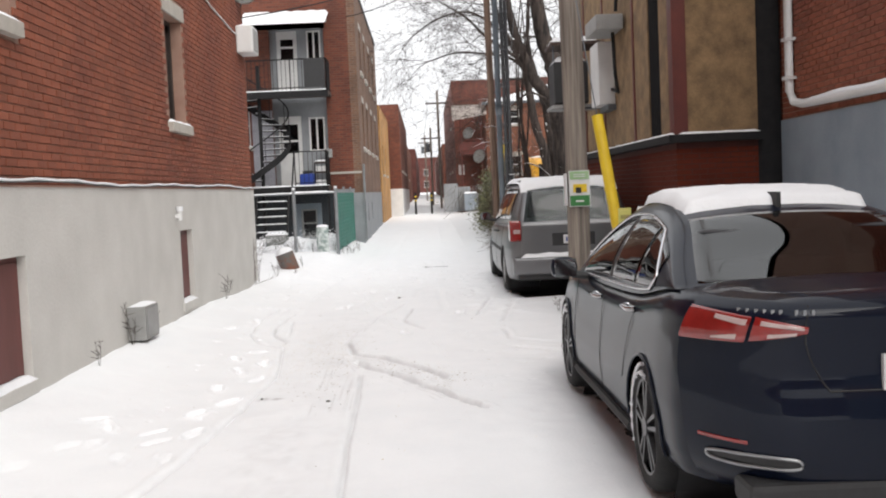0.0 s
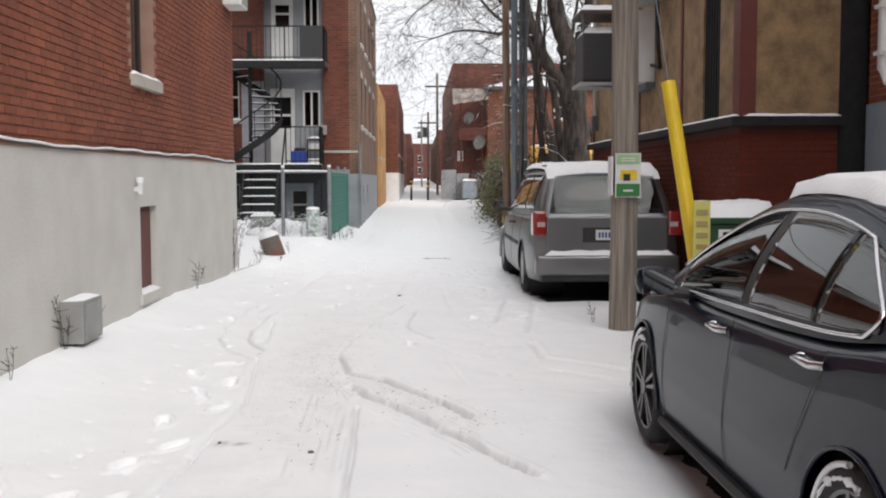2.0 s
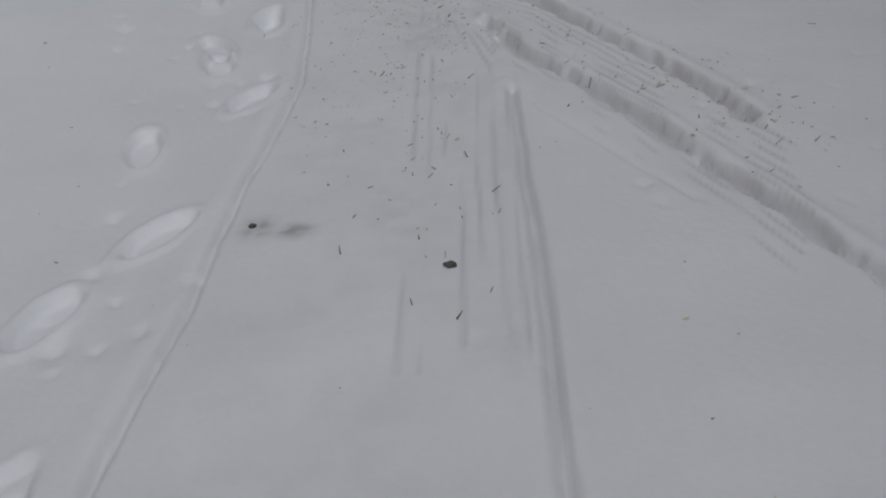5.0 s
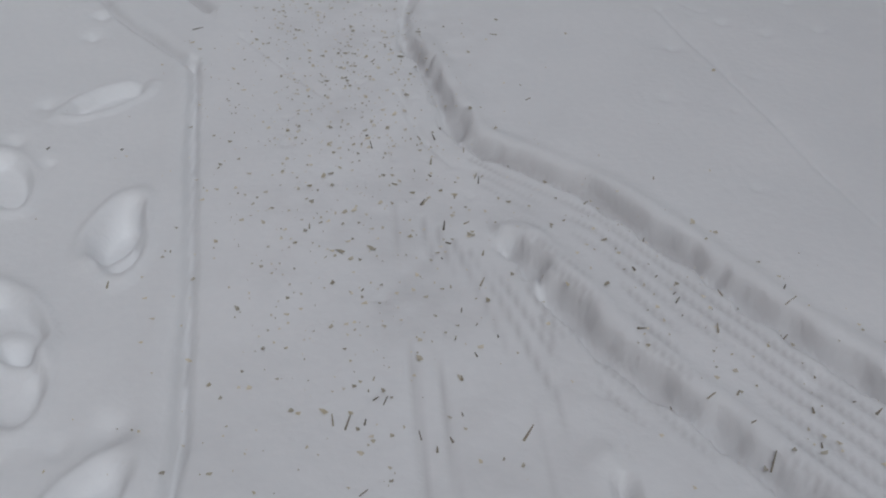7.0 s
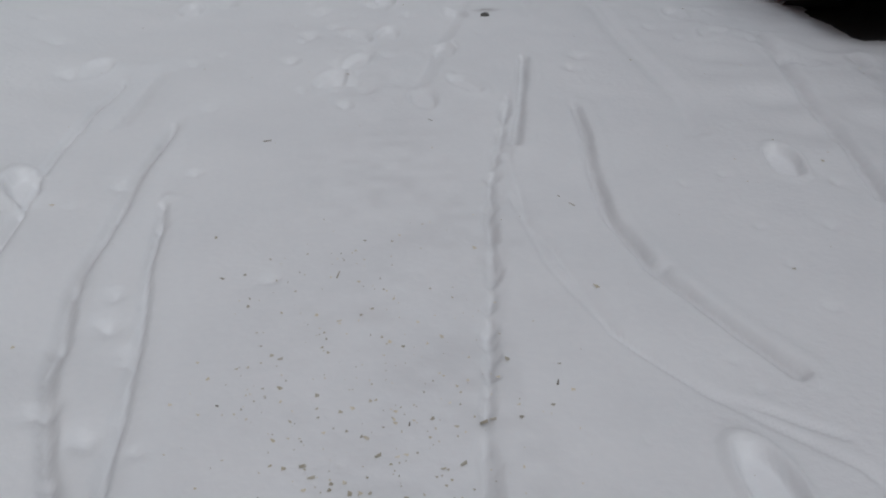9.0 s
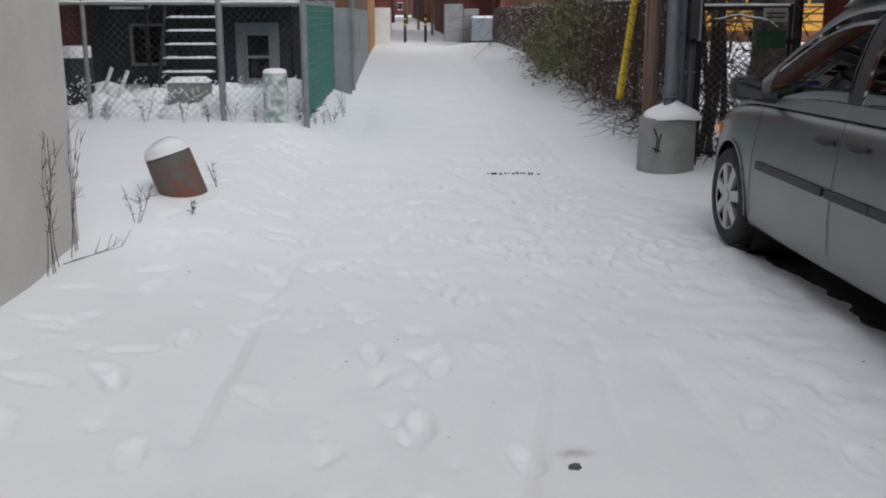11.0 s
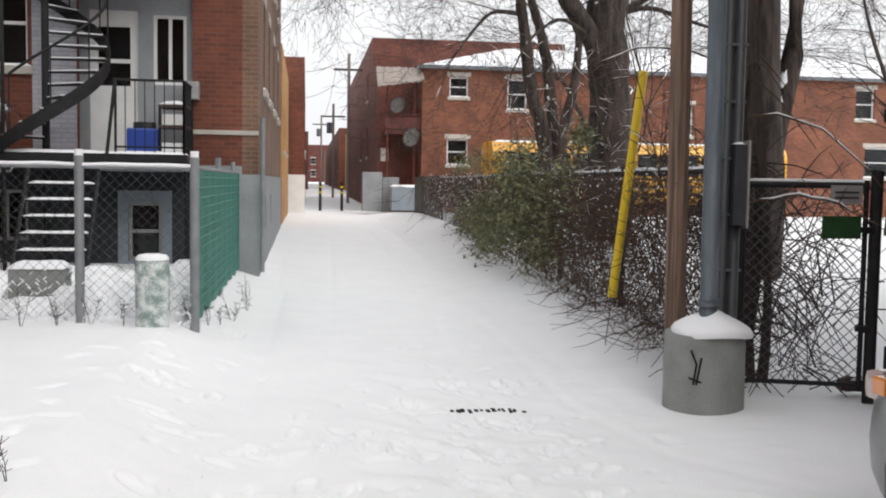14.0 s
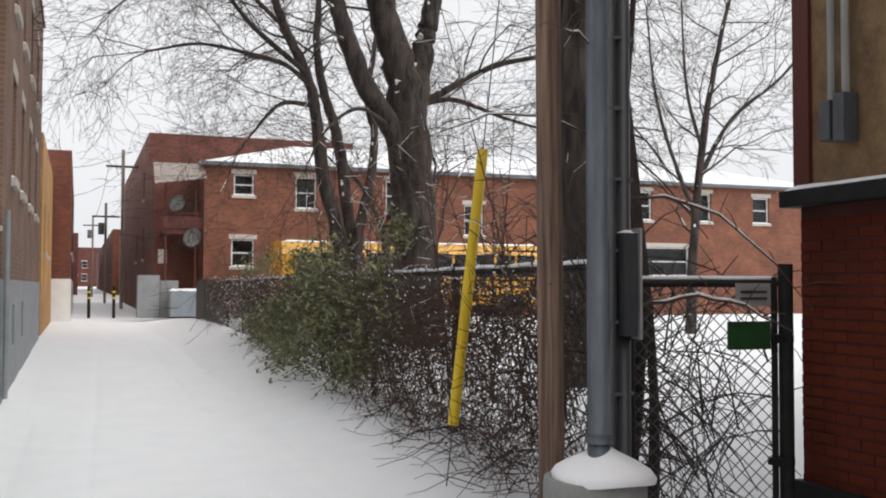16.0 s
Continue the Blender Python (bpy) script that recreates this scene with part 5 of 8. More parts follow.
def wheel(parent, x, y, r, out, spokes, width=0.22, snow=False, rf=0.66, sw=(0.035, 0.05), material=None):
    """A tyre with its rim; out: the side that faces away from the car."""
    bm = bmesh.new()
    prof = [(rf - 0.02, 0.5), (rf + 0.07, 0.56), (0.9, 0.54), (0.97, 0.44), (1.0, 0.3), (1.0, -0.3), (0.97, -0.44), (0.9, -0.54), (rf - 0.02, -0.5)]
    n = 40
    rings = [[bm.verts.new((x + out * width * (b - 0.5), y + r * a * math.cos(2 * math.pi * k / n), r + r * a * math.sin(2 * math.pi * k / n))) for k in range(n)] for a, b in prof]
    for p, q in zip(rings, rings[1:]):
        for k in range(n):
            bm.faces.new((p[k], p[(k + 1) % n], q[(k + 1) % n], q[k]))
    bmesh.ops.recalc_face_normals(bm, faces=bm.faces)
    w = part("wheel", bm, M_TYRE, parent, smooth=True)
    bm = bmesh.new()
    face = x + out * width * -0.04
    tube(bm, [(face - out * 0.12, y, r), (face - out * 0.02, y, r)], r * (rf - 0.02), 32)
    part("well", bm, M_TRIMBLACK, w)
    bm = bmesh.new()
    for k in range(n):
        a0, a1 = 2 * math.pi * k / n, 2 * math.pi * (k + 1) / n
        q = lambda a, s, d: bm.verts.new((face + out * d, y + r * s * math.cos(a), r + r * s * math.sin(a)))
        bm.faces.new((q(a0, rf + 0.01, 0.012), q(a1, rf + 0.01, 0.012), q(a1, rf - 0.06, 0.004), q(a0, rf - 0.06, 0.004)))
    for k in range(spokes):
        for dd in (-0.12, 0.12) if spokes <= 6 else (0,):
            a = 2 * math.pi * k / spokes + 0.3
            c, s = math.cos(a), math.sin(a)
            for r0, r1, w0, w1 in ((0.1, rf, *sw),):
                vs = []
                for rr, ww, off in ((r0, w0, dd * 0.3), (r1, w1, dd)):
                    for e in (-1, 1):
                        t = e * ww * r + off * r
                        vs.append((y + rr * r * c - t * s, r + rr * r * s + t * c))
                f0 = [bm.verts.new((face + out * (0.012 if i < 2 else 0.008), *v)) for i, v in enumerate(vs)]
                f1 = [bm.verts.new((face - out * 0.03, *v)) for v in vs]
                bm.faces.new((f0[0], f0[1], f0[3], f0[2]))
                for i, j in ((0, 1), (1, 3), (3, 2), (2, 0)):
                    bm.faces.new((f0[i], f0[j], f1[j], f1[i]))
    tube(bm, [(face - out * 0.03, y, r), (face + out * 0.018, y, r)], r * 0.15, 16)
    bmesh.ops.recalc_face_normals(bm, faces=bm.faces)
    part("rim", bm, material or M_RIM, w)
    if snow:
        bm = bmesh.new()
        tube(bm, [(x + out * 0.014, y + r * 0.84 * math.cos(a), r + r * 0.84 * math.sin(a)) for a in np.arange(-0.5, 1.9, 0.08)], 0.012, 6, radii=[0.002 + 0.03 * abs(noise.noise(Vector((k * 0.6, x, y)))) for k in range(30)])
        tube(bm, [(x + out * 0.0, y + r * 0.97 * math.cos(a), r + r * 0.97 * math.sin(a)) for a in np.arange(-0.2, 1.5, 0.12)], 0.012, 6)
        part("snow", bm, M_SNOW, w, smooth=True)
    return w


def car(name, label, cx, y0, spec, paint):
    """A car that heads along y. spec: length, half width by y, sill, shoulder and roof lines, axles, wheel radius, glass stretches."""
    L = spec["length"]
    t = thing(name, (cx, y0 + L / 2, 0), label, "car")
    ys = np.linspace(0, L, int(L / 0.045) + 1)
    half = lambda y: curve_at(spec["half"], y)
    sill, deck = lambda y: curve_at(spec["sill"], y), lambda y: curve_at(spec["deck"], y)

    def section(y):
        w, b, d = half(y), sill(y), deck(y)
        h = d - b
        c = [(0, b), (w * 0.8, b), (w * 0.95, b + 0.05), (w * 0.985, b + 0.18 * h), (w, b + 0.4 * h), (w * 0.993, b + 0.56 * h), (w * 0.974, b + 0.74 * h), (w * 0.945, b + 0.92 * h), (w * 0.885, d - 0.006), (w * 0.6, d + 0.022), (0, d + 0.035)]
        out = []
        for (p, q), m in zip(zip(c, c[1:]), (2, 1, 4, 6, 6, 4, 3, 2, 3, 4)):
            out += [(p[0] + (q[0] - p[0]) * i / m, p[1] + (q[1] - p[1]) * i / m) for i in range(m)]
        return out + [c[-1]]

    def side(y, z):
        pts = [p for p in section(y)]
        best = max((p for p in pts if abs(p[1] - z) < 0.06), default=(half(y), z))
        return best[0]
    bm = bmesh.new()
    grid = []
    for y in ys:
        s = section(y)
        row = [bm.verts.new((cx - x, y0 + y, z)) for x, z in s]
        row += [bm.verts.new((cx + x, y0 + y, z)) for x, z in s[-2:0:-1]]
        grid.append(row)
    n = len(grid[0])
    R = spec["arch"]
    ax = [y0 + a for a in spec["axles"]]
    zc = spec["wheel"]

    def in_arch(f):
        c = f.calc_center_median()
        return abs(c.x - cx) > spec["w"] * 0.62 and any(math.hypot(c.y - a, c.z - zc) < R for a in ax)
    for a, b in zip(grid, grid[1:]):
        for k in range(n):
            bm.faces.new((a[k], a[(k + 1) % n], b[(k + 1) % n], b[k]))
    bm.faces.new(grid[0])
    bm.faces.new(grid[-1][::-1])
    bmesh.ops.recalc_face_normals(bm, faces=bm.faces)
    bmesh.ops.delete(bm, geom=[f for f in bm.faces if in_arch(f)], context="FACES")
    for e in [e for e in bm.edges if e.is_boundary]:
        for v in e.verts:
            a = min(ax, key=lambda q: abs(q - v.co.y))
            d = Vector((v.co.y - a, v.co.z - zc))
            if abs(v.co.x - cx) > spec["w"] * 0.75 and 0.7 * R < d.length < 1.35 * R:
                d = d.normalized() * R
                v.co.y, v.co.z = a + d.x, zc + d.y
    body = part("body", bm, paint, t, smooth=True)
    for a in ax:
        for s in (-1, 1):
            bm = bmesh.new()
            tube(bm, [(cx + s * spec["w"] * 0.45, a, zc), (cx + s * spec["w"] * 0.9, a, zc)], R + 0.03, 28, caps=True)
            for f in [f for f in bm.faces if len(f.verts) > 10 and abs(f.calc_center_median().x - cx) > spec["w"] * 0.7]:
                bm.faces.remove(f)
            part("wheel_housing", bm, M_TRIMBLACK, t)
    for a in ax:
        for s in (-1, 1):
            arch = bmesh.new()
            tube(arch, [(cx + s * (side(a - y0 + R * math.cos(q), zc + R * math.sin(q)) + 0.002), a + R * math.cos(q), zc + R * math.sin(q)) for q in np.linspace(-0.15, math.pi + 0.15, 26)], 0.009, 6)
            part("arch_lip", arch, spec.get("lip", paint), t, smooth=True)
        for s in (-1, 1):
            wheel(t, cx + s * (spec["w"] - 0.02), a, zc, s, spec["spokes"], snow=spec.get("wheel_snow", False), rf=spec["rim"], sw=spec["spoke"], material=spec["alloy"])
    # cabin: roof, pillars and glass cut from one skin
    ya, yb = spec["cabin"]
    roof = lambda y: curve_at(spec["roof"], y)
    hmax = max(roof(y) - deck(y) for y in np.linspace(ya, yb, 40))
    gy_ = np.linspace(ya, yb, 90)

    def skin(y, j):
        wb = half(y) * 0.9
        d = deck(y) - 0.005
        h = max(roof(y) - d, 0.004)
        q = h / hmax
        wt = wb - spec["lean"] * q
        if j <= 8:
            v = j / 8
            bow = 0.03 * math.sin(v * math.pi) * q
            return (-(wb + (wt - wb) * v ** 1.3) - bow, d + h * v * 0.96)
        if j >= 22:
            x, z = skin(y, 30 - j)
            return (-x, z)
        u = (j - 8) / 14
        return (wt * (2 * u - 1), d + h * (0.96 + 0.16 * math.sin(u * math.pi) ** 0.6 * min(q, 1) * 0.5 / max(hmax, 0.3)))
    groups = {}

    def what(y, j):
        if 9 <= j < 21:
            if y < spec["rear_glass"][1] and y > spec["rear_glass"][0]:
                return "rear_window"
            if spec["windscreen"][0] < y < spec["windscreen"][1]:
                return "windscreen"
            return "roof"
        s = "l" if j < 15 else "r"
        k = j if j < 15 else 29 - j
        if 1 <= k < 7:
            for i, (a, b) in enumerate(spec["side_glass"]):
                if a < y < b:
                    return "side_window" + s + str(i)
            if any(a - 0.1 < y < b + 0.1 for a, b in spec["side_glass"]) and spec["side_glass"][0][0] < y < spec["side_glass"][-1][1]:
                return "pillar"
        return "roof"
    for a, b in zip(gy_, gy_[1:]):
        for j in range(30):
            g = groups.setdefault(what((a + b) / 2, j), bmesh.new())
            pts = [(a, j), (b, j), (b, j + 1), (a, j + 1)]
            g.faces.new([g.verts.new((cx + skin(y, k)[0], y0 + y, skin(y, k)[1])) for y, k in pts])
    for key, g in groups.items():
        bmesh.ops.remove_doubles(g, verts=g.verts, dist=0.0005)
        bmesh.ops.recalc_face_normals(g, faces=g.faces)
        if key == "roof":
            part("roof", g, paint, t, smooth=True)
        elif key == "pillar":
            part("pillar", g, M_TRIMBLACK, t, smooth=True)
        else:
            bmesh.ops.solidify(g, geom=g.faces, thickness=0.006)
            part(key.rstrip("lr0123"), g, M_CARGLASS, t, smooth=True)
    # seats behind the glass
    for y in spec["seats"]:
        for s in (-0.42, 0.42):
            st = part("seat", boxes((cx + s - 0.24, cx + s + 0.24, y0 + y, y0 + y + 0.16, deck(y) - 0.1, deck(y) + 0.14), bevel=0.05), M_SEAT, t)
            part("headrest", boxes((cx + s - 0.13, cx + s + 0.13, y0 + y + 0.02, y0 + y + 0.12, deck(y) + 0.15, deck(y) + 0.32), bevel=0.04), M_SEAT, st)
    return t, side, skin, deck, half


def seam(bm, cx, y0, side, y, z0, z1, s, lean=0.0):
    pts = [(cx + s * (side(y + lean * (z - z0), z) + 0.001), y0 + y + lean * (z - z0), z) for z in np.linspace(z0, z1, 14)]
    tube(bm, pts, 0.0017, 4, caps=False)


def handle(parent, cx, y0, side, y, z, s, material):
    x = cx + s * side(y, z)
    h = part("door_handle", tubes(([(x, y0 + y - 0.1, z), (x + s * 0.035, y0 + y - 0.07, z), (x + s * 0.035, y0 + y + 0.07, z), (x, y0 + y + 0.1, z)], 0.016), n=8), material, parent, smooth=True)
    return h


def mirror(parent, x, y, z, s, paint):
    m = part("mirror", boxes((min(x + s * 0.06, x + s * 0.26), max(x + s * 0.06, x + s * 0.26), y - 0.05, y + 0.09, z - 0.06, z + 0.09), bevel=0.062), paint, parent, smooth=True)
    part("stalk", tubes(([(x - s * 0.05, y + 0.02, z - 0.06), (x + s * 0.1, y + 0.02, z - 0.04)], 0.03)), M_TRIMBLACK, m)
    part("mirror_glass", boxes((min(x + s * 0.08, x + s * 0.24), max(x + s * 0.08, x + s * 0.24), y - 0.056, y - 0.051, z - 0.05, z + 0.08)), M_MIRROR, m)


SEDAN = dict(length=4.93, w=0.925, wheel=0.345, arch=0.385, axles=(1.1, 3.93), spokes=5, rim=0.76, spoke=(0.022, 0.04), alloy=M_RIMDARK, wheel_snow=True,
             half=[(0, 0.45), (0.07, 0.57), (0.15, 0.67), (0.27, 0.77), (0.42, 0.875), (0.55, 0.91), (0.9, 0.925), (2.5, 0.92), (3.9, 0.925), (4.4, 0.88), (4.75, 0.76), (4.93, 0.6)],
             sill=[(0, 0.42), (0.15, 0.3), (0.5, 0.22), (4.2, 0.2), (4.7, 0.24), (4.93, 0.36)],
             deck=[(0, 1.06), (0.1, 1.1), (0.4, 1.11), (0.75, 1.12), (1.5, 1.02), (2.6, 0.97), (3.6, 0.965), (4.2, 0.88), (4.7, 0.74), (4.93, 0.6)],
             roof=[(0.66, 1.11), (1.0, 1.24), (1.45, 1.41), (1.9, 1.495), (2.3, 1.515), (2.7, 1.48), (3.2, 1.29), (3.76, 0.965)],
             cabin=(0.66, 3.76), lean=0.27, rear_glass=(0.72, 1.5), windscreen=(2.85, 3.7), side_glass=[(1.12, 1.6), (1.64, 2.32), (2.42, 3.4)], seats=(1.25, 2.35))
sx, sy = 2.03, 4.11


def rear_face(u, z, o=0.0):
    """The moulded tail of the sedan: boot lip above, tucked number-plate band, full bumper below."""
    prof = curve_at([(0.24, -0.1), (0.32, 0.03), (0.45, 0.07), (0.6, 0.072), (0.7, 0.06), (0.78, 0.042), (0.9, 0.042), (1.02, 0.052), (1.08, 0.05), (1.11, 0.0)], z)
    w = curve_at([(0.24, 0.78), (0.4, 0.87), (0.6, 0.9), (0.9, 0.9), (1.05, 0.85), (1.11, 0.8)], z)
    k = abs(u)
    return (sx + math.copysign(1, u) * k * w + math.copysign(o, u) * (k > 0.8), sy - prof - o + 0.06 * k * k + 0.36 * max(0, k - 0.55) ** 2 / 0.2025, z)


sed, s_side, s_skin, s_deck, s_half = car("sedan", "dark blue sedan with a snow-covered roof", sx, sy, SEDAN, M_PAINT_BLUE)
for s in (-1, 1):
    for y, z0, z1, ln_ in ((2.38, 0.3, 0.97, 0), (3.42, 0.3, 0.95, 0), (1.62, 0.52, 1.0, -0.5)):
        bm = bmesh.new()
        seam(bm, sx, sy, s_side, y, z0, z1, s, ln_)
        part("door_seam", bm, M_TRIMBLACK, sed)
for s in (-1, 1):
    handle(sed, sx, sy, s_side, 1.5, 0.94, s, M_CHROME)
    handle(sed, sx, sy, s_side, 2.56, 0.9, s, M_CHROME)
    mirror(sed, sx + s * 0.86, sy + 3.2, 1.03, s, M_PAINT_BLUE)
    arc = [(3.5 - 2.3 * k / 24, 0.6) for k in range(25)] + [(1.2 - 0.13 * math.sin(math.pi * k / 13) + 0.3 * (k / 13) ** 2, 0.6 + 6.6 * k / 13) for k in range(1, 14)] + [(1.5 + 2.0 * k / 24, 7.2) for k in range(1, 25)]
    part("window_trim", tubes(([(sx + s * (-s_skin(y, j)[0] + 0.007), sy + y, s_skin(y, j)[1]) for y, j in arc], 0.01), n=6), M_CHROME, sed, "chrome window trim", smooth=True)
    part("sill_trim", tubes(([(sx + s * 0.9, sy + 1.5, 0.25), (sx + s * 0.9, sy + 3.5, 0.24)], 0.03), n=6), M_TRIMBLACK, sed)
    # tail lamps: red lenses split by the boot seam, each with two pale bars
    def lens(u0, u1, lo0, lo1, hi0, hi1, o):
        bm = bmesh.new()
        g = []
        for i in range(11):
            k = i / 10
            u, lo, hi = u0 + (u1 - u0) * k, lo0 + (lo1 - lo0) * k, hi0 + (hi1 - hi0) * k
            g.append([bm.verts.new(rear_face(s * u, lo + (hi - lo) * q, o * (1 if 0.05 < q < 0.95 else 0.5))) for q in (0, 0.1, 0.35, 0.65, 0.9, 1)])
        for a, b in zip(g, g[1:]):
            for k in range(5):
                bm.faces.new((a[k], b[k], b[k + 1], a[k + 1]))
        return bm
    lamp_ = part("tail_lamp", lens(0.78, 1.0, 0.945, 0.94, 1.055, 1.085, 0.014), M_TAIL, sed, "red wrap-around tail lamp", smooth=True)
    part("clear_bar", lens(0.79, 0.9, 1.015, 1.04, 1.045, 1.06, 0.017), M_TAILW, lamp_, smooth=True)
    part("clear_bar", lens(0.79, 0.89, 0.955, 0.955, 0.985, 0.965, 0.017), M_TAILW, lamp_, smooth=True)
    inner = part("tail_lamp", lens(0.53, 0.765, 0.985, 0.95, 1.015, 1.055, 0.014), M_TAIL, sed, "red inner tail lamp on the boot", smooth=True)
    part("clear_bar", lens(0.55, 0.74, 1.0, 1.018, 1.012, 1.042, 0.017), M_TAILW, inner, smooth=True)
    part("clear_bar", lens(0.58, 0.7, 0.978, 0.965, 0.992, 0.985, 0.017), M_TAILW, inner, smooth=True)
    part("reflector", lens(0.78, 0.95, 0.505, 0.51, 0.522, 0.527, 0.006), M_TAIL, sed)
    part("exhaust_outlet", lens(0.58, 0.92, 0.41, 0.425, 0.455, 0.46, 0.004), M_TRIMBLACK, sed)
    bm = bmesh.new()
    tube(bm, [rear_face(s * (0.75 + 0.18 * math.copysign(abs(math.cos(a)) ** 0.6, math.cos(a))), 0.437 + 0.026 * math.copysign(abs(math.sin(a)) ** 0.6, math.sin(a)), 0.008) for a in np.linspace(0, 2 * math.pi, 29)], 0.0075, 6)
    part("exhaust_tip", bm, M_RIM, sed, smooth=True)
bm = bmesh.new()
g_ = [[bm.verts.new(rear_face(u, z)) for z in np.linspace(0.26, 1.11, 40)] for u in np.linspace(-1, 1, 49)]
for a, b in zip(g_, g_[1:]):
    for k in range(39):
        bm.faces.new((a[k], b[k], b[k + 1], a[k + 1]))
bmesh.ops.recalc_face_normals(bm, faces=bm.faces)
part("rear_fascia", bm, M_PAINT_BLUE, sed, smooth=True)
part("bumper_skirt", boxes((sx - 0.72, sx + 0.72, sy - 0.06, sy + 0.2, 0.24, 0.36), bevel=0.03), M_TRIMBLACK, sed)
lid = bmesh.new()
for u0 in (-0.55, 0.55):
    tube(lid, [rear_face(u0 * (1 - 0.25 * (k / 9) ** 2), 1.1 - 0.36 * k / 9, 0.002) for k in range(10)], 0.004, 4)
tube(lid, [rear_face(u, 0.74, 0.002) for u in np.linspace(-0.41, 0.41, 16)], 0.004, 4)
part("boot_seam", lid, M_TRIMBLACK, sed)
pl = part("plate", boxes((sx - 0.155, sx + 0.155, sy - 0.062, sy - 0.03, 0.74, 0.89)), M_PLATE, sed, "white plate with blue bars")
part("plate_bars", boxes(*[(sx - 0.12 + i * 0.042, sx - 0.095 + i * 0.042, sy - 0.066, sy - 0.063, 0.78, 0.85) for i in range(6)]), M_INK, pl)
bm = bmesh.new()
for x in [1.33 + 0.027 * i for i in range(6)] + [1.52 + 0.033 * i for i in range(3)]:
    q = rear_face((x - sx) / 0.83, 1.075, 0.003)
    box(bm, x, x + 0.014, q[1] - 0.003, q[1] + 0.004, 1.064, 1.086)
box(bm, sx - 0.06, sx + 0.06, sy - 0.055, sy - 0.04, 1.045, 1.075)
part("badge", bm, M_RIM, sed, "small metal lettering shown as bars")
bm = bmesh.new()
box(bm, sx - 0.012, sx + 0.012, sy + 1.55, sy + 1.72, 1.44, 1.56)
part("antenna", bm, M_TRIMBLACK, sed)
bm = snow_cap(bmesh.new(), sx - 0.53, sx + 0.55, sy + 1.6, sy + 2.72, 0, 0.085, seed=4, step=0.035)
for v in bm.verts:
    y = v.co.y - sy
    v.co.z += curve_at(SEDAN["roof"], y) + 0.012 - 0.03 * abs(v.co.x - sx)
part("snow", bm, M_SNOW, sed, "snow slab on the roof", smooth=True)
for i in range(3):
    part("wiper", tubes(([(sx - 0.3 + i * 0.3, sy + 3.62, 1.0), (sx + i * 0.3, sy + 3.5, 1.06)], 0.008)), M_TRIMBLACK, sed)

VAN = dict(length=5.15, w=0.985, wheel=0.345, arch=0.40, axles=(1.12, 4.2), spokes=7, rim=0.7, spoke=(0.1, 0.115), alloy=M_HUBCAP, lip=M_PAINT_SILVER,
           half=[(0, 0.88), (0.1, 0.93), (0.4, 0.97), (1.0, 0.985), (4.2, 0.98), (4.7, 0.9), (5.0, 0.76), (5.15, 0.6)],
           sill=[(0, 0.4), (0.12, 0.28), (0.5, 0.2), (4.5, 0.19), (5.0, 0.28), (5.15, 0.4)],
           deck=[(0, 1.06), (0.3, 1.09), (2.0, 1.06), (3.6, 1.03), (4.2, 1.0), (4.7, 0.9), (5.0, 0.78), (5.15, 0.64)],
           roof=[(0.03, 1.08), (0.12, 1.3), (0.26, 1.56), (0.45, 1.69), (1.0, 1.725), (2.4, 1.73), (3.0, 1.68), (3.5, 1.46), (4.3, 1.0)],
           cabin=(0.03, 4.3), lean=0.2, rear_glass=(0.06, 0.3), windscreen=(3.1, 4.22), side_glass=[(0.5, 1.35), (1.45, 2.45), (2.55, 3.75)], seats=(1.0, 2.6))
vx, vy = 2.2, 14.82
van, v_side, v_skin, v_deck, v_half = car("minivan", "silver minivan with snow on its roof and bumper", vx, vy, VAN, M_PAINT_SILVER)
for s in (-1, 1):
    for y in (1.42, 2.5, 3.72):
        bm = bmesh.new()
        seam(bm, vx, vy, v_side, y, 0.32, 1.04, s)
        part("door_seam", bm, M_TRIMBLACK, van)
for s in (-1, 1):
    handle(van, vx, vy, v_side, 2.3, 0.93, s, M_TRIMBLACK)
    handle(van, vx, vy, v_side, 2.68, 0.92, s, M_TRIMBLACK)
    mirror(van, vx + s * 0.93, vy + 3.6, 1.13, s, M_TRIMBLACK)
    part("rub_strip", boxes(*[(vx + s * (v_side(y, 0.6)) - 0.012, vx + s * (v_side(y, 0.6)) + 0.012, vy + y, vy + y + 0.5, 0.63, 0.68) for y in (1.6, 2.05, 2.6, 3.1)]), M_TRIMBLACK, van)
    tl = part("tail_lamp", boxes((min(vx + s * 0.78, vx + s * 0.955), max(vx + s * 0.78, vx + s * 0.955), vy - 0.03, vy + 0.2, 0.84, 1.16), bevel=0.03), M_TAIL, van, "red tail lamp")
    part("lens_band", boxes((min(vx + s * 0.8, vx + s * 0.9), max(vx + s * 0.8, vx + s * 0.9), vy - 0.036, vy - 0.028, 0.96, 1.02)), M_TAILW, tl)
    part("head_lamp", boxes((min(vx + s * 0.6, vx + s * 0.82), max(vx + s * 0.6, vx + s * 0.82), vy + 4.72, vy + 4.98, 0.66, 0.8), bevel=0.04), M_TAILW, van, "clear head lamp")
    part("side_marker", boxes((min(vx + s * 0.8, vx + s * (v_half(4.76) + 0.004)), max(vx + s * 0.8, vx + s * (v_half(4.76) + 0.004)), vy + 4.7, vy + 4.8, 0.72, 0.8), bevel=0.01), M_AMBER, van)
    part("roof_rail", tubes(([(vx + s * 0.7, vy + 0.6, 1.74), (vx + s * 0.68, vy + 2.6, 1.745)], 0.016)), M_TRIMBLACK, van)
part("tailgate", boxes((vx - 0.78, vx + 0.78, vy - 0.03, vy + 0.06, 0.62, 1.09), bevel=0.02), M_PAINT_SILVER, van)
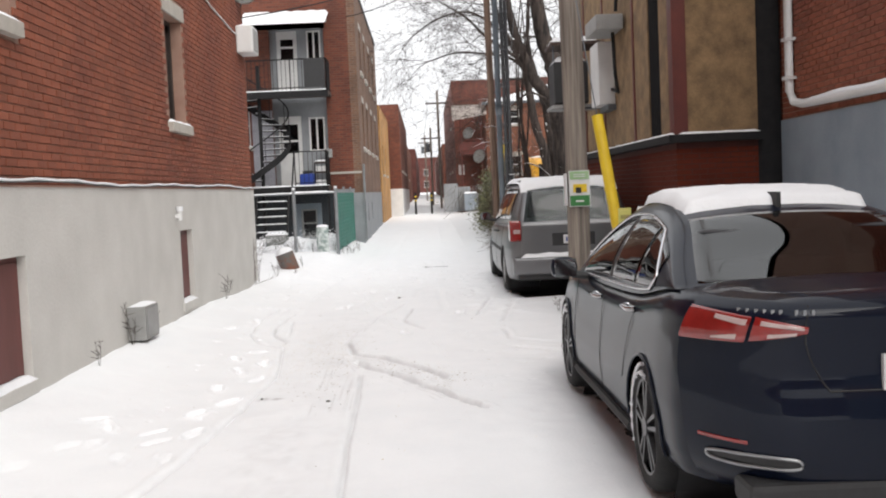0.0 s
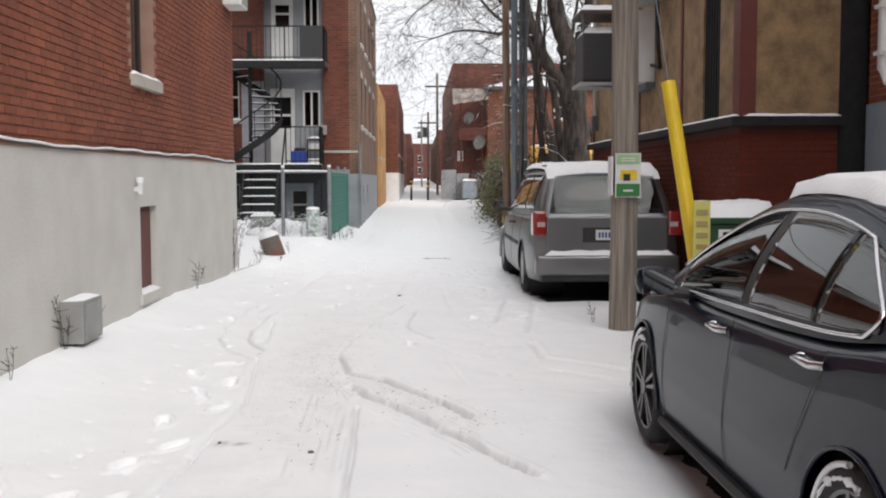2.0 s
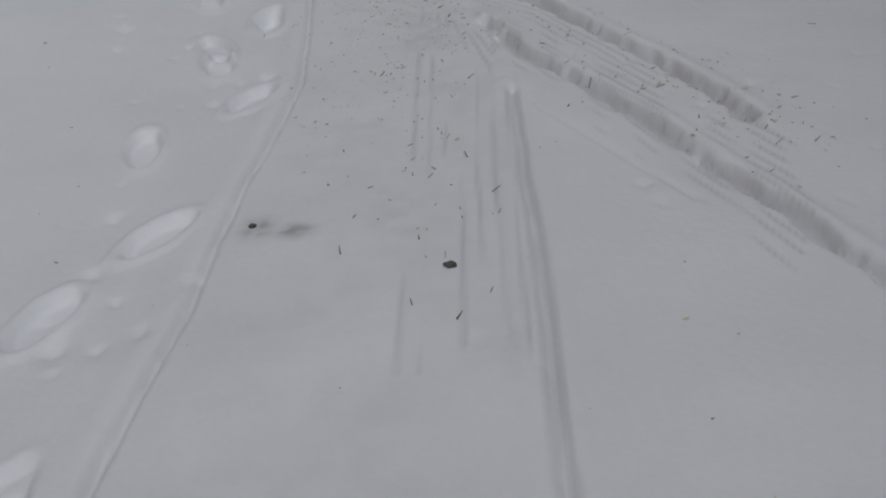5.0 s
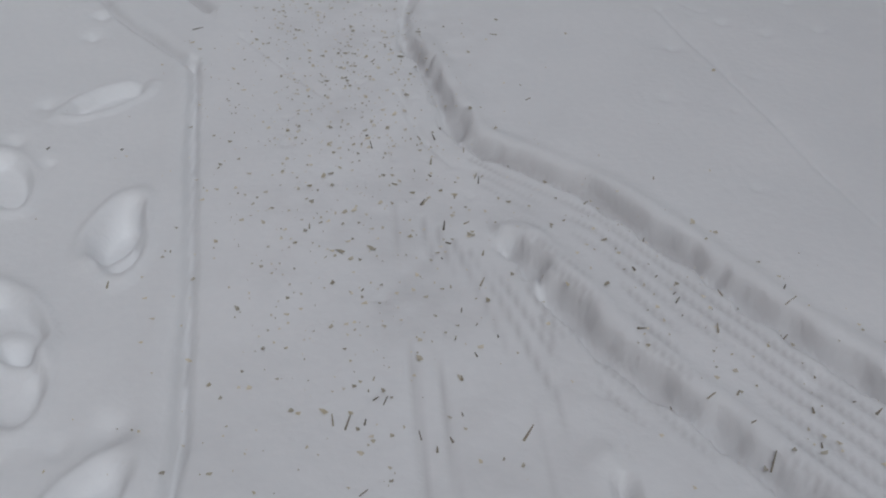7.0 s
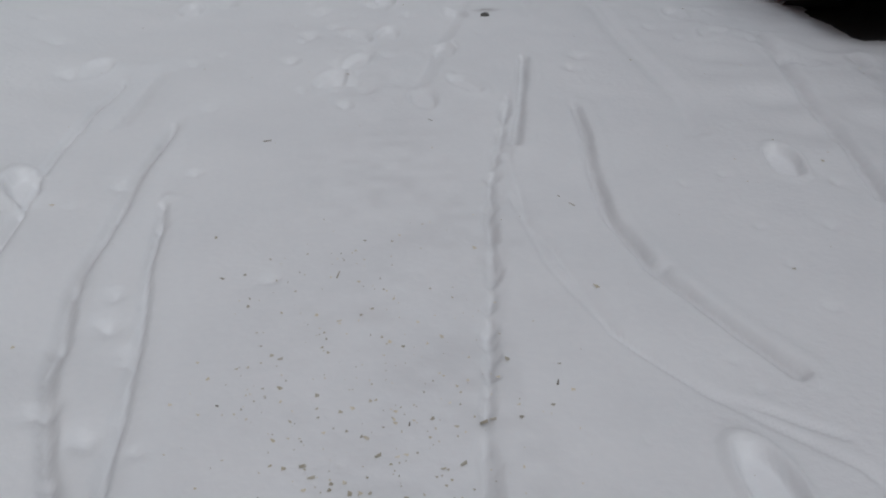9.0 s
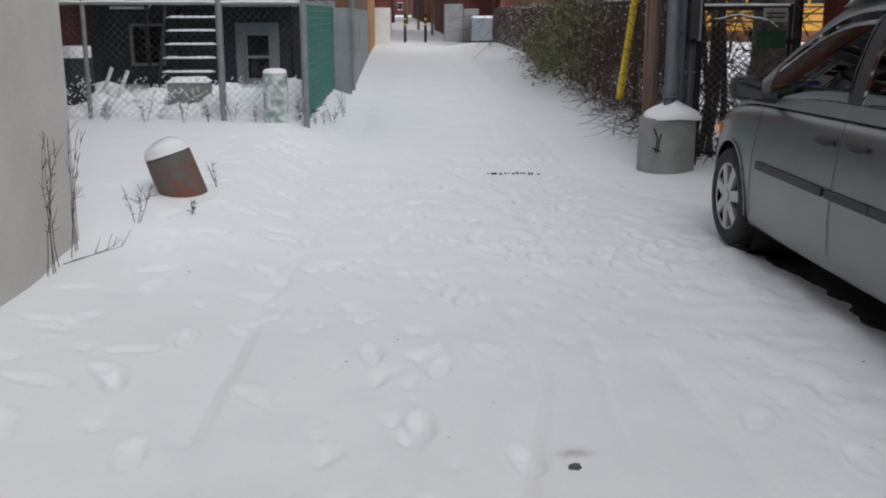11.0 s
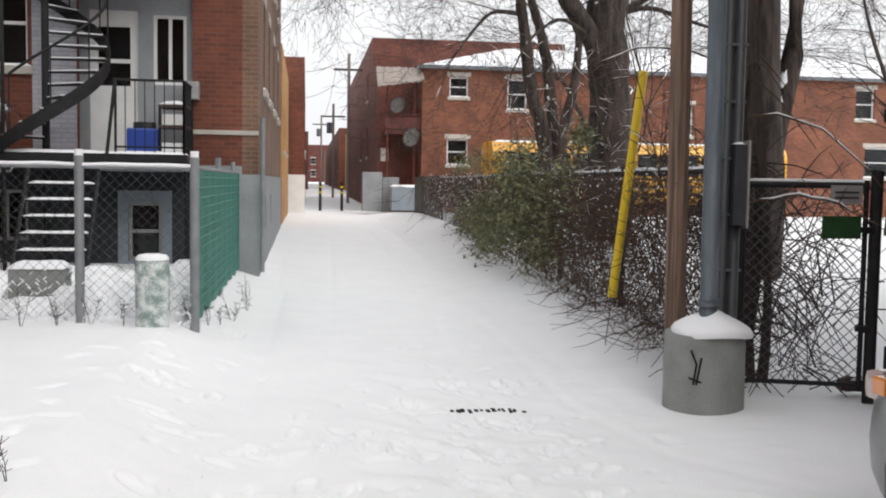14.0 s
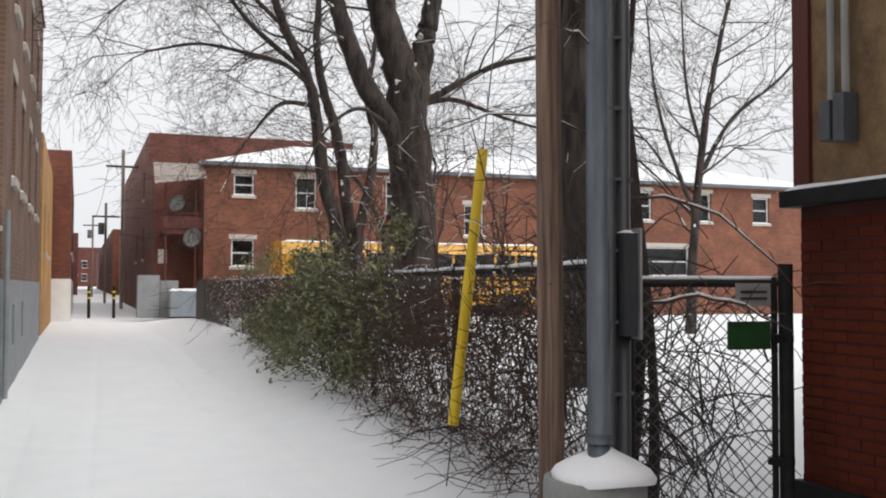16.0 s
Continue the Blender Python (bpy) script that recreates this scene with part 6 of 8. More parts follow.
bm = bmesh.new()
bm.faces.new([bm.verts.new(v) for v in ((vx - 0.74, vy + 0.035, 1.13), (vx + 0.74, vy + 0.035, 1.13), (vx + 0.64, vy + 0.255, 1.6), (vx - 0.64, vy + 0.255, 1.6))])
bmesh.ops.solidify(bm, geom=bm.faces, thickness=0.008)
part("back_glass", bm, M_CARGLASS, van)
part("rear_bumper", boxes((vx - 0.92, vx + 0.92, vy - 0.1, vy + 0.16, 0.34, 0.6), bevel=0.04), M_PAINT_SILVER, van, smooth=True)
part("bumper_skirt", boxes((vx - 0.85, vx + 0.85, vy - 0.06, vy + 0.14, 0.26, 0.36), bevel=0.02), M_TRIMBLACK, van)
part("bumper_snow", snow_cap(bmesh.new(), vx - 0.8, vx + 0.85, vy - 0.1, vy + 0.0, 0.597, 0.07, seed=2), M_SNOW, van, smooth=True)
rec = part("plate_recess", boxes((vx - 0.32, vx + 0.32, vy - 0.04, vy - 0.028, 0.76, 0.95), bevel=0.006), M_TRIMBLACK, van)
part("plate", boxes((vx - 0.155, vx + 0.155, vy - 0.05, vy - 0.041, 0.79, 0.92)), M_PLATE, rec, "plate with dark bars")
part("plate_bars", boxes(*[(vx - 0.12 + i * 0.042, vx - 0.095 + i * 0.042, vy - 0.054, vy - 0.051, 0.82, 0.89) for i in range(6)]), M_INK, rec)
bm = snow_cap(bmesh.new(), vx - 0.74, vx + 0.74, vy + 0.28, vy + 3.1, 0, 0.08, seed=8, step=0.06)
for v in bm.verts:
    v.co.z += curve_at(VAN["roof"], v.co.y - vy) + 0.005 - 0.025 * abs(v.co.x - vx)
part("snow", bm, M_SNOW, van, "snow on the roof", smooth=True)
part("hood_snow", snow_cap(bmesh.new(), vx - 0.5, vx + 0.5, vy + 4.2, vy + 4.6, 1.0, 0.05), M_SNOW, van, smooth=True)

# school bus beyond the fence
bus = thing("school_bus", (10.8, 50.2, 0.5), "yellow school bus parked behind the fence", "bus")
bx0, bx1, by0, by1 = 5.3, 16.3, 50.0, 52.4
bm = bmesh.new()
prof = [(by0, 1.0), (by0, 2.72), (by0 + 0.12, 2.98), (by0 + 0.4, 3.14), (by0 + 1.2, 3.2), (by1 - 0.4, 3.14), (by1 - 0.12, 2.98), (by1, 2.72), (by1, 1.0)]
for q, s in ((bx0, bx1),):
    a, b = [bm.verts.new((q, y, z)) for y, z in prof], [bm.verts.new((s, y, z)) for y, z in prof]
    for i in range(len(prof)):
        bm.faces.new((a[i], b[i], b[(i + 1) % len(prof)], a[(i + 1) % len(prof)]))
    bm.faces.new(a[::-1])
    bm.faces.new(b)
bmesh.ops.recalc_face_normals(bm, faces=bm.faces)
part("body", bm, M_BUS, bus)
for i in range(13):
    x = bx0 + 0.5 + i * 0.8
    # dark sheet behind each pane, painted as the bus's unlit inside
    w = part("window", boxes((x, x + 0.7, by0 - 0.02, by0 - 0.005, 2.0, 2.78)), M_ROOM_SHADE, bus)
    part("pane", boxes((x, x + 0.7, by0 - 0.032, by0 - 0.024, 2.02, 2.76)), M_GLASS, w)
for z in (1.3, 1.6, 1.85):
    part("stripe", boxes((bx0, bx1, by0 - 0.015, by0, z, z + 0.06)), M_TRIMBLACK, bus)
for x in (7.2, 13.6):
    part("wheel", tubes(([(x, by0 - 0.02, 0.9), (x, by0 + 0.3, 0.9)], 0.48), n=24), M_TYRE, bus)
    part("wheel", tubes(([(x, by1 - 0.3, 0.9), (x, by1 + 0.02, 0.9)], 0.48), n=24), M_TYRE, bus)
part("snow", snow_cap(bmesh.new(), bx0 + 0.1, bx1 - 0.1, by0 + 0.5, by1 - 0.3, 3.12, 0.1, step=0.2), M_SNOW, bus, smooth=True)

# ---- poles and posts ----
p1 = thing("utility_pole", (1.92, 12.5, 0), "weathered grey wooden utility pole with a green poster", "pole")
bm = bmesh.new()
tube(bm, [(1.92 + 0.01 * math.sin(z), 12.5, z) for z in np.arange(-0.2, 9.2, 0.5)], 0.142, 18, 0.125)
part("shaft", bm, M_POLE, p1, smooth=True)
ps = part("poster", boxes((1.8, 2.06, 12.33, 12.345, 1.38, 1.83)), M_PLATE, p1, "green and white poster")
part("green_panel", boxes((1.81, 2.05, 12.322, 12.33, 1.39, 1.52)), M_SIGN, ps)
part("green_panel", boxes((1.81, 2.05, 12.322, 12.33, 1.72, 1.82)), mat("pale green print", (0.35, 0.5, 0.3), (0.25, 0.42, 0.2), 6, 0.5, bump=0), ps)
part("picture", boxes((1.85, 2.02, 12.322, 12.33, 1.56, 1.66)), M_YELLOW, ps)
part("picture", boxes((1.88, 1.95, 12.318, 12.322, 1.55, 1.62)), M_TRIMBLACK, ps)
part("text_bar", boxes(*[(1.86, 2.0, 12.318, 12.322, 1.75 + i * 0.025, 1.76 + i * 0.025) for i in range(2)], (1.88, 1.98, 12.318, 12.322, 1.44, 1.46)), M_PLATE, ps)
part("poster", boxes((1.765, 1.78, 12.35, 12.55, 1.4, 1.8)), M_PLATE, p1)


def guard(foot, head, label, name="guy_guard", r=0.05, tag=False):
    t = thing(name, foot, label, "guy-wire guard", "guy guards")
    f, h = Vector(foot), Vector(head)
    d = (h - f).normalized()
    a = d.cross(Vector((0, 1, 0))).normalized()
    b = d.cross(a)
    bm = bmesh.new()
    prof = [(r * math.cos(q), r * math.sin(q)) for q in np.linspace(radians(-60), radians(240), 13)]
    prof += [(0.86 * x, 0.86 * y) for x, y in prof[::-1]]
    lo, hi = [bm.verts.new(f + a * x + b * y) for x, y in prof], [bm.verts.new(h + a * x + b * y) for x, y in prof]
    for i in range(len(prof)):
        j = (i + 1) % len(prof)
        bm.faces.new((lo[i], lo[j], hi[j], hi[i]))
    bm.faces.new(hi)
    bm.faces.new(lo[::-1])
    bmesh.ops.recalc_face_normals(bm, faces=bm.faces)
    part("sleeve", bm, M_YELLOW, t, smooth=False)
    part("wire", tubes(([f - d * 0.6, h + d * 6], 0.006), n=5), M_METAL, t)
    for k in (0.2, 0.5, 0.8):
        c = f.lerp(h, k)
        part("band", tubes(([c - d * 0.01, c + d * 0.01], r * 1.06)), M_YELLOW, t)
    return t


g1 = guard((2.09, 9.85, 0.0), (1.83, 10.35, 2.36), "yellow plastic guy-wire guard with a paper notice", r=0.058)
g1b = part("second_sleeve", tubes(([(2.15, 9.9, 0.0), (1.87, 10.42, 2.2)], 0.03)), M_YELLOW, g1)
nt_ = part("notice", boxes((1.93, 2.06, 9.9, 9.91, 0.95, 1.4)), mat("yellow paper", (0.65, 0.6, 0.2), (0.55, 0.55, 0.15), 6, 0.7, bump=0), g1)
part("text_bar", boxes(*[(1.95, 2.04, 9.893, 9.898, 1.02 + i * 0.09, 1.06 + i * 0.09) for i in range(4)]), mat("green print", (0.3, 0.4, 0.08), (0.45, 0.2, 0.15), 6, 0.7, bump=0), nt_)
guard((1.745, 24.79, 0.55), (2.02, 24.85, 2.74), "yellow plastic guy-wire guard leaning over the hedge", r=0.044)

cb = thing("pole_footing", (1.76, 22.55, 0), "round concrete footing capped with snow", "footing")
bm = bmesh.new()
tube(bm, [(1.76, 22.55, -0.15), (1.76, 22.55, 0.52), (1.76, 22.55, 0.55)], 0.3, 32, 0.29)
part("drum", bm, M_CONCRETE, cb, smooth=False)
bm = bmesh.new()
rings = [[bm.verts.new((1.8 + q * math.cos(a) * 0.98, 22.52 + q * math.sin(a), z + 0.01 * math.sin(3 * a))) for a in (2 * math.pi * k / 24 for k in range(24))] for q, z in ((0.3, 0.54), (0.305, 0.565), (0.28, 0.6), (0.22, 0.635), (0.13, 0.675), (0.06, 0.71))]
for p, q in zip(rings, rings[1:]):
    for k in range(24):
        bm.faces.new((p[k], p[(k + 1) % 24], q[(k + 1) % 24], q[k]))
bm.faces.new(rings[-1])
part("snow", bm, M_SNOW, cb, "snow heaped on the footing", smooth=True)
part("painted_mark", tubes(([(1.58, 22.306, 0.2), (1.6, 22.3, 0.35), (1.56, 22.315, 0.45)], 0.008), ([(1.6, 22.3, 0.2), (1.63, 22.285, 0.4)], 0.008), ([(1.55, 22.32, 0.25), (1.63, 22.28, 0.22)], 0.008), n=5), M_BLACK, cb)
p2 = thing("utility_pole", (1.56, 22.88, 0), "brown wooden utility pole with grey conduits", "pole")
bm = bmesh.new()
tube(bm, [(1.65 - 0.008 * z, 22.87, z) for z in np.arange(-0.1, 9.5, 0.5)], 0.082, 14, 0.072)
part("shaft", bm, M_POLE2, p2, smooth=True)
cd = part("conduit", tubes(([(1.76, 22.5, 0.5), (1.755, 22.5, 3.4), (1.75, 22.5, 9)], 0.066), ([(1.757, 22.5, 3.3), (1.757, 22.5, 3.55)], 0.078), ([(1.76, 22.5, 0.75), (1.76, 22.5, 0.8)], 0.078), n=16), M_PIPE, p2, "grey steel conduit", smooth=True)
part("duct", tubes(([(1.9, 22.62, 0.5), (1.9, 22.62, 9)], 0.042), ([(1.99, 22.62, 0.5), (1.99, 22.62, 9)], 0.045), n=12), M_DUCT, p2, smooth=True)
for z in np.arange(1.0, 9, 0.42):
    part("clip", boxes((1.84, 2.04, 22.58, 22.68, z, z + 0.02)), M_METAL, p2)
part("cabinet", boxes((1.94, 2.03, 22.52, 22.64, 1.35, 1.95)), M_DUCT, p2)
part("plate", boxes((2.034, 2.05, 22.5, 22.66, 1.33, 1.98)), M_GREYBOX, p2)
part("snow", snow_cap(bmesh.new(), 1.93, 2.04, 22.52, 22.64, 1.952, 0.02), M_SNOW, p2, smooth=True)
for (x, y, h) in ((1.25, 75.0, 9.2), (0.75, 90.0, 7.4), (0.3, 120.0, 8.5)):
    p = thing("utility_pole", (x, y, 0.5), "distant dark wooden utility pole", "pole", "far poles")
    part("shaft", tubes(([(x, y, 0.3), (x, y, h)], 0.09)), M_POLE, p)
    part("crossarm", boxes((x - 0.9, x + 0.9, y - 0.06, y + 0.06, h - 1.0, h - 0.88)), M_DARKWOOD, p)
    if y > 80:
        part("transformer", tubes(([(x - 0.3, y - 0.2, h - 2.2), (x - 0.3, y - 0.2, h - 1.4)], 0.2)), M_METAL, p)
ow = thing("overhead_wires", (1.25, 75, 8.3), "thin dark overhead wires between poles and houses", "wires")
for (a, b) in (((0.5, 75, 8.3), (0.1, 90, 6.5)), ((2.0, 75, 8.3), (1.2, 90, 6.5)), ((1.25, 75, 8.9), (-3, 58, 6.2)), ((1.25, 75, 8.0), (-2, 70, 6.0)), ((-3.3, 18.6, 5.0), (1.9, 22.9, 7.6)), ((-2.2, 31.3, 7.2), (1.58, 22.9, 7.4))):
    a, b = Vector(a), Vector(b)
    part("wire", tubes(([a.lerp(b, k / 8) - Vector((0, 0, 0.35 * math.sin(math.pi * k / 8))) for k in range(9)], 0.012), n=4), M_BLACK, ow)
for i, x in enumerate((-1.56, -0.58, 0.4)):
    bl = thing("bollard", (x, 61, 0.5), "dark steel bollard with yellow bands", "bollard", "bollards")
    part("post", tubes(([(x, 61, 0.3), (x, 61, 1.62)], 0.065), n=12), M_BLACK, bl)
    part("band", tubes(([(x, 61, 1.1), (x, 61, 1.18)], 0.069), ([(x, 61, 1.35), (x, 61, 1.43)], 0.069), n=12), M_YELLOW, bl)
cabn = thing("utility_cabinet", (1.7, 56.8, 0.5), "pale grey louvred utility cabinet", "cabinet")
part("body", boxes((1.1, 1.9, 56.5, 57.3, 0.45, 2.05), (1.92, 2.6, 56.6, 57.4, 0.45, 1.85), bevel=0.02), M_LIGHTGREY, cabn)
for i in range(9):
    part("louvre", boxes((1.92, 2.58, 56.57, 56.6, 0.6 + i * 0.12, 0.66 + i * 0.12)), M_GREYBOX, cabn)
dump = thing("dumpster", (2.9, 56, 0.5), "blue grey steel dumpster with snow", "dumpster")
part("body", boxes((2.2, 3.4, 55.4, 56.4, 0.5, 1.45), bevel=0.03), M_GREYPAINT, dump)
part("snow", snow_cap(bmesh.new(), 2.2, 3.4, 55.4, 56.4, 1.45, 0.1), M_SNOW, dump, smooth=True)
b4 = thing("green_bin", (3.05, 12.4, 0), "dark green steel bin under snow with a white label", "bin")
part("body", boxes((2.72, 3.38, 12.1, 12.9, 0.06, 1.12), bevel=0.02), M_BINGREEN, b4)
part("lid", boxes((2.69, 3.41, 12.06, 12.94, 1.12, 1.18), bevel=0.015), M_BINGREEN, b4)
part("snow", snow_cap(bmesh.new(), 2.69, 3.41, 12.06, 12.94, 1.18, 0.17), M_SNOW, b4, smooth=True)
lb = part("label", boxes((2.8, 3.1, 12.085, 12.097, 0.95, 1.06)), M_PLATE, b4)
part("label_bars", boxes((2.84, 2.9, 12.08, 12.085, 0.975, 1.035), (2.92, 2.98, 12.08, 12.085, 0.975, 1.035), (3.0, 3.06, 12.08, 12.085, 0.975, 1.035)), M_BLACK, lb)

# ---- fences ----


def chain(x0, y0, x1, y1, z0, z1, pitch, r):
    """Diagonal wires of a chain-link panel."""
    bm = bmesh.new()
    p, q = Vector((x0, y0, 0)), Vector((x1, y1, 0))
    w, h = (q - p).length, z1 - z0
    at = lambda u, z: p.lerp(q, u / w) + Vector((0, 0, z0 + z))
    k = -h
    while k < w:
        a, b = max(k, 0), min(k + h, w)
        if b > a:
            tube(bm, [at(a, a - k), at(b, b - k)], r, 4, caps=False)
            tube(bm, [at(a, h - (a - k)), at(b, h - (b - k))], r, 4, caps=False)
        k += pitch
    return bm


yf = thing("yard_fence", (-4.5, 25.3, 0.3), "galvanised chain-link yard fence edged with snow", "fence")
part("mesh", chain(-8.5, 25.3, -2.27, 25.38, 0.3, 1.74, 0.1, 0.0017), M_WIRE, yf)
rf_ = random.Random(17)
bm = bmesh.new()
for _ in range(1500):
    k, z = rf_.randrange(62), 0.22 + 0.6 * rf_.random() ** 1.7
    u = k * 0.1 + (z - 0.3) * rf_.choice((-1, 1))
    g = 1 if rf_.random() < 0.5 else -1
    ln = rf_.uniform(0.015, 0.045)
    x = -8.5 + (u % 6.2)
    tube(bm, [(x, 25.29, z), (x + ln, 25.29, z + g * ln)], rf_.uniform(0.004, 0.009), 4, 0.003)
part("caught_snow", bm, M_SNOW, yf)
for x in (-8.4, -6.75, -5.05, -3.34, -2.27):
    big = 0.045 if x > -4 else 0.03
    part("post", tubes(([(x, 25.32, 0.0), (x, 25.32, 1.84)], big), n=12), M_GALV, yf)
    part("cap", tubes(([(x, 25.32, 1.84), (x, 25.32, 1.9)], big * 0.9), n=10), M_SNOW, yf)
part("top_rail", tubes(([(-8.5, 25.3, 1.74), (-2.27, 25.32, 1.74)], 0.022)), M_GALV, yf)
bm = bmesh.new()
tube(bm, [(x, 25.31, 1.76 + 0.006 * math.sin(x * 9) * math.sin(x * 2.3)) for x in np.arange(-8.5, -2.25, 0.12)], 0.02, 6)
part("snow", bm, M_SNOW, yf, smooth=True)
gf = thing("green_fence", (-2.25, 29, 0.3), "chain-link fence hung with green privacy mesh", "fence")
bm = bmesh.new()
for i in range(80):
    y0, y1 = 25.5 + i * 0.1, 25.6 + i * 0.1
    o0, o1 = 0.015 * math.sin(i * 0.8), 0.015 * math.sin((i + 1) * 0.8)
    bm.faces.new([bm.verts.new(v) for v in ((-2.25 + o0, y0, 0.25), (-2.25 + o1, y1, 0.25), (-2.25 + o1, y1, 1.72), (-2.25 + o0, y0, 1.72))])
bmesh.ops.remove_doubles(bm, verts=bm.verts, dist=0.001)
bmesh.ops.solidify(bm, geom=bm.faces, thickness=0.006)
part("screen", bm, M_MESHGREEN, gf)
for z in np.arange(0.35, 1.7, 0.1):
    part("slat_line", tubes(([(-2.243, 25.5, z), (-2.243, 33.5, z)], 0.012), n=4), M_MESHGREEN, gf)
for y in (28.0, 30.5, 33.5):
    part("post", tubes(([(-2.28, y, 0), (-2.28, y, 1.9)], 0.035), n=10), M_GALV, gf)
part("top_rail", tubes(([(-2.26, 25.4, 1.74), (-2.26, 33.5, 1.74)], 0.02)), M_GALV, gf)
part("corner_pipe", tubes(([(-1.88, 31.25, 0.2), (-1.88, 31.25, 2.6)], 0.035)), M_GALV, gf)

gate = thing("chain_link_gate", (2.6, 22.6, 0.1), "black chain-link gate between the pole and the house", "gate")
part("mesh", chain(2.1, 22.78, 3.0, 22.5, 0.12, 1.66, 0.085, 0.0034), M_WIRE, gate)
part("post", tubes(([(3.05, 22.48, 0), (3.05, 22.48, 1.78)], 0.045), n=12), M_BLACK, gate)
part("post", tubes(([(2.98, 22.5, 0.1), (2.98, 22.5, 1.7)], 0.02), n=8), M_BLACK, gate)
part("post", tubes(([(2.12, 22.78, 0), (2.12, 22.78, 1.75)], 0.04), n=12), M_BLACK, gate)
part("rail", tubes(([(2.1, 22.78, 1.66), (3.0, 22.5, 1.66)], 0.025)), M_BLACK, gate)
part("rail", tubes(([(2.1, 22.78, 0.14), (3.0, 22.5, 0.14)], 0.018)), M_BLACK, gate)
for z in (0.55, 1.3):
    part("hinge", boxes((2.95, 3.08, 22.44, 22.54, z, z + 0.05), bevel=0.006), M_BLACK, gate)
part("rail_snow", tubes(([(2.14, 22.77, 1.69), (2.5, 22.66, 1.692), (2.98, 22.51, 1.69)], 0.016), n=6), M_SNOW, gate, smooth=True)
gs = thing("gate_sign", (2.78, 22.55, 1.2), "green and white sign wired to the gate", "sign")
part("panel", boxes((2.62, 2.93, 22.47, 22.48, 1.26, 1.43)), mat("dark green print", (0.02, 0.085, 0.025), (0.008, 0.03, 0.011), 9, 0.5, bump=0), gs)
part("panel", boxes((2.68, 2.93, 22.47, 22.48, 1.52, 1.66)), M_GREYBOX, gs)
part("text_bar", boxes((2.71, 2.9, 22.464, 22.47, 1.6, 1.615), (2.71, 2.9, 22.464, 22.47, 1.56, 1.575)), M_TRIMBLACK, gs)

FX = lambda y: 2.2 + (y - 23.2) * 0.6 / 29.0
bf = thing("boundary_fence", (2.5, 38, 0.3), "black chain-link fence overgrown with bare vines", "fence")
part("mesh", chain(FX(23.2), 23.2, FX(52), 52, 0.2, 1.76, 0.11, 0.0032), M_WIREBLACK, bf)
for y in np.arange(23.2, 52.1, 2.88):
    part("post", tubes(([(FX(y), y, 0), (FX(y), y, 1.85)], 0.035), n=10), M_BLACK, bf)
part("top_rail", tubes(([(FX(23.2), 23.2, 1.77), (FX(52), 52, 1.77)], 0.025)), M_BLACK, bf)
bm = bmesh.new()
tube(bm, [(FX(y), y, 1.80 + 0.008 * math.sin(y * 7)) for y in np.arange(23.2, 52, 0.25)], 0.02, 6)
part("snow", bm, M_SNOW, bf, smooth=True)
bf2 = thing("boundary_fence", (3, 53, 0.5), "dark slatted fence at the end of the hedge", "fence")
part("slats", boxes(*[(FX(y) - 0.02, FX(y), y, y + 0.1, 0.4, 1.85) for y in np.arange(44, 52, 0.14)]), M_TRIMBLACK, bf2)

# ---- hedge, vines and trees ----


def tangle(n, seed, ys, zs, depth, length, r0=0.006, lean=0.3):
    """Bare stems tangled along the fence."""
    r = random.Random(seed)
    bm = bmesh.new()
    for _ in range(n):
        y = r.uniform(*ys)
        p = Vector((FX(y) + r.uniform(-depth, depth * 0.4), y, r.uniform(*zs)))
        d = Vector((r.uniform(-0.8, 0.4), r.uniform(-1, 1), r.uniform(-0.3, 1.0))).normalized()
        pts = [p.copy()]
        for _ in range(r.randint(3, 5)):
            d = (d + Vector((r.uniform(-0.4, 0.4), r.uniform(-0.4, 0.4), r.uniform(-0.45, 0.3)))).normalized()
            p = p + d * length / 4 * r.uniform(0.6, 1.3)
            p.z = max(p.z, 0.12)
            pts.append(p.copy())
        tube(bm, pts, r0 * r.uniform(0.6, 1.5), 3, 0.002, caps=False)
    return bm


def leaves(n, seed, place, size, flat=0.5):
    r = random.Random(seed)
    vs, fs = [], []
    for _ in range(n):
        c = Vector(place(r))
        a = Vector((r.uniform(-1, 1), r.uniform(-1, 1), r.uniform(-1, flat))).normalized()
        b = a.cross(Vector((r.uniform(-1, 1), r.uniform(-1, 1), r.uniform(-1, 1)))).normalized()
        s = size * r.uniform(0.6, 1.4)
        i = len(vs)
        k = a.cross(b) * s * 0.15
        vs += [c - a * s, c + b * s * 0.45 + k, c + a * s, c - b * s * 0.45 + k]
        fs += [(i, i + 1, i + 2), (i, i + 2, i + 3)]
    return vs, fs


hedge = thing("hedge", (2.1, 34, 0.3), "overgrown hedge of bare stems and dull green leaves along a fence", "hedge", kind="stuff")
part("stems", tangle(1500, 11, (23.3, 29), (0.15, 1.55), 0.3, 0.5, 0.004), M_STEM, hedge)
part("stems", tangle(900, 12, (23.3, 44), (1.0, 1.75), 0.14, 0.5, 0.006), M_STEM, hedge)
part("stems", tangle(750, 14, (26, 38), (0.25, 1.65), 0.3, 0.6, 0.0055), M_STEM, hedge)
part("stems", tangle(150, 13, (23.4, 27.5), (0.15, 0.45), 0.55, 0.5, 0.0045), M_STEM, hedge)
rc = random.Random(40)
CLUMPS = []
for _ in range(64):
    y = rc.triangular(26.8, 41, 30.8)
    bulge = 0.6 * math.sin(math.pi * min(1, max(0, (y - 26) / 12)))
    z = rc.triangular(0.3, 2.6, 1.0)
    CLUMPS.append((FX(y) - bulge * rc.uniform(0.1, 1.0) * (1 - 0.4 * abs(z - 0.9)), y, z, rc.uniform(0.1, 0.3)))


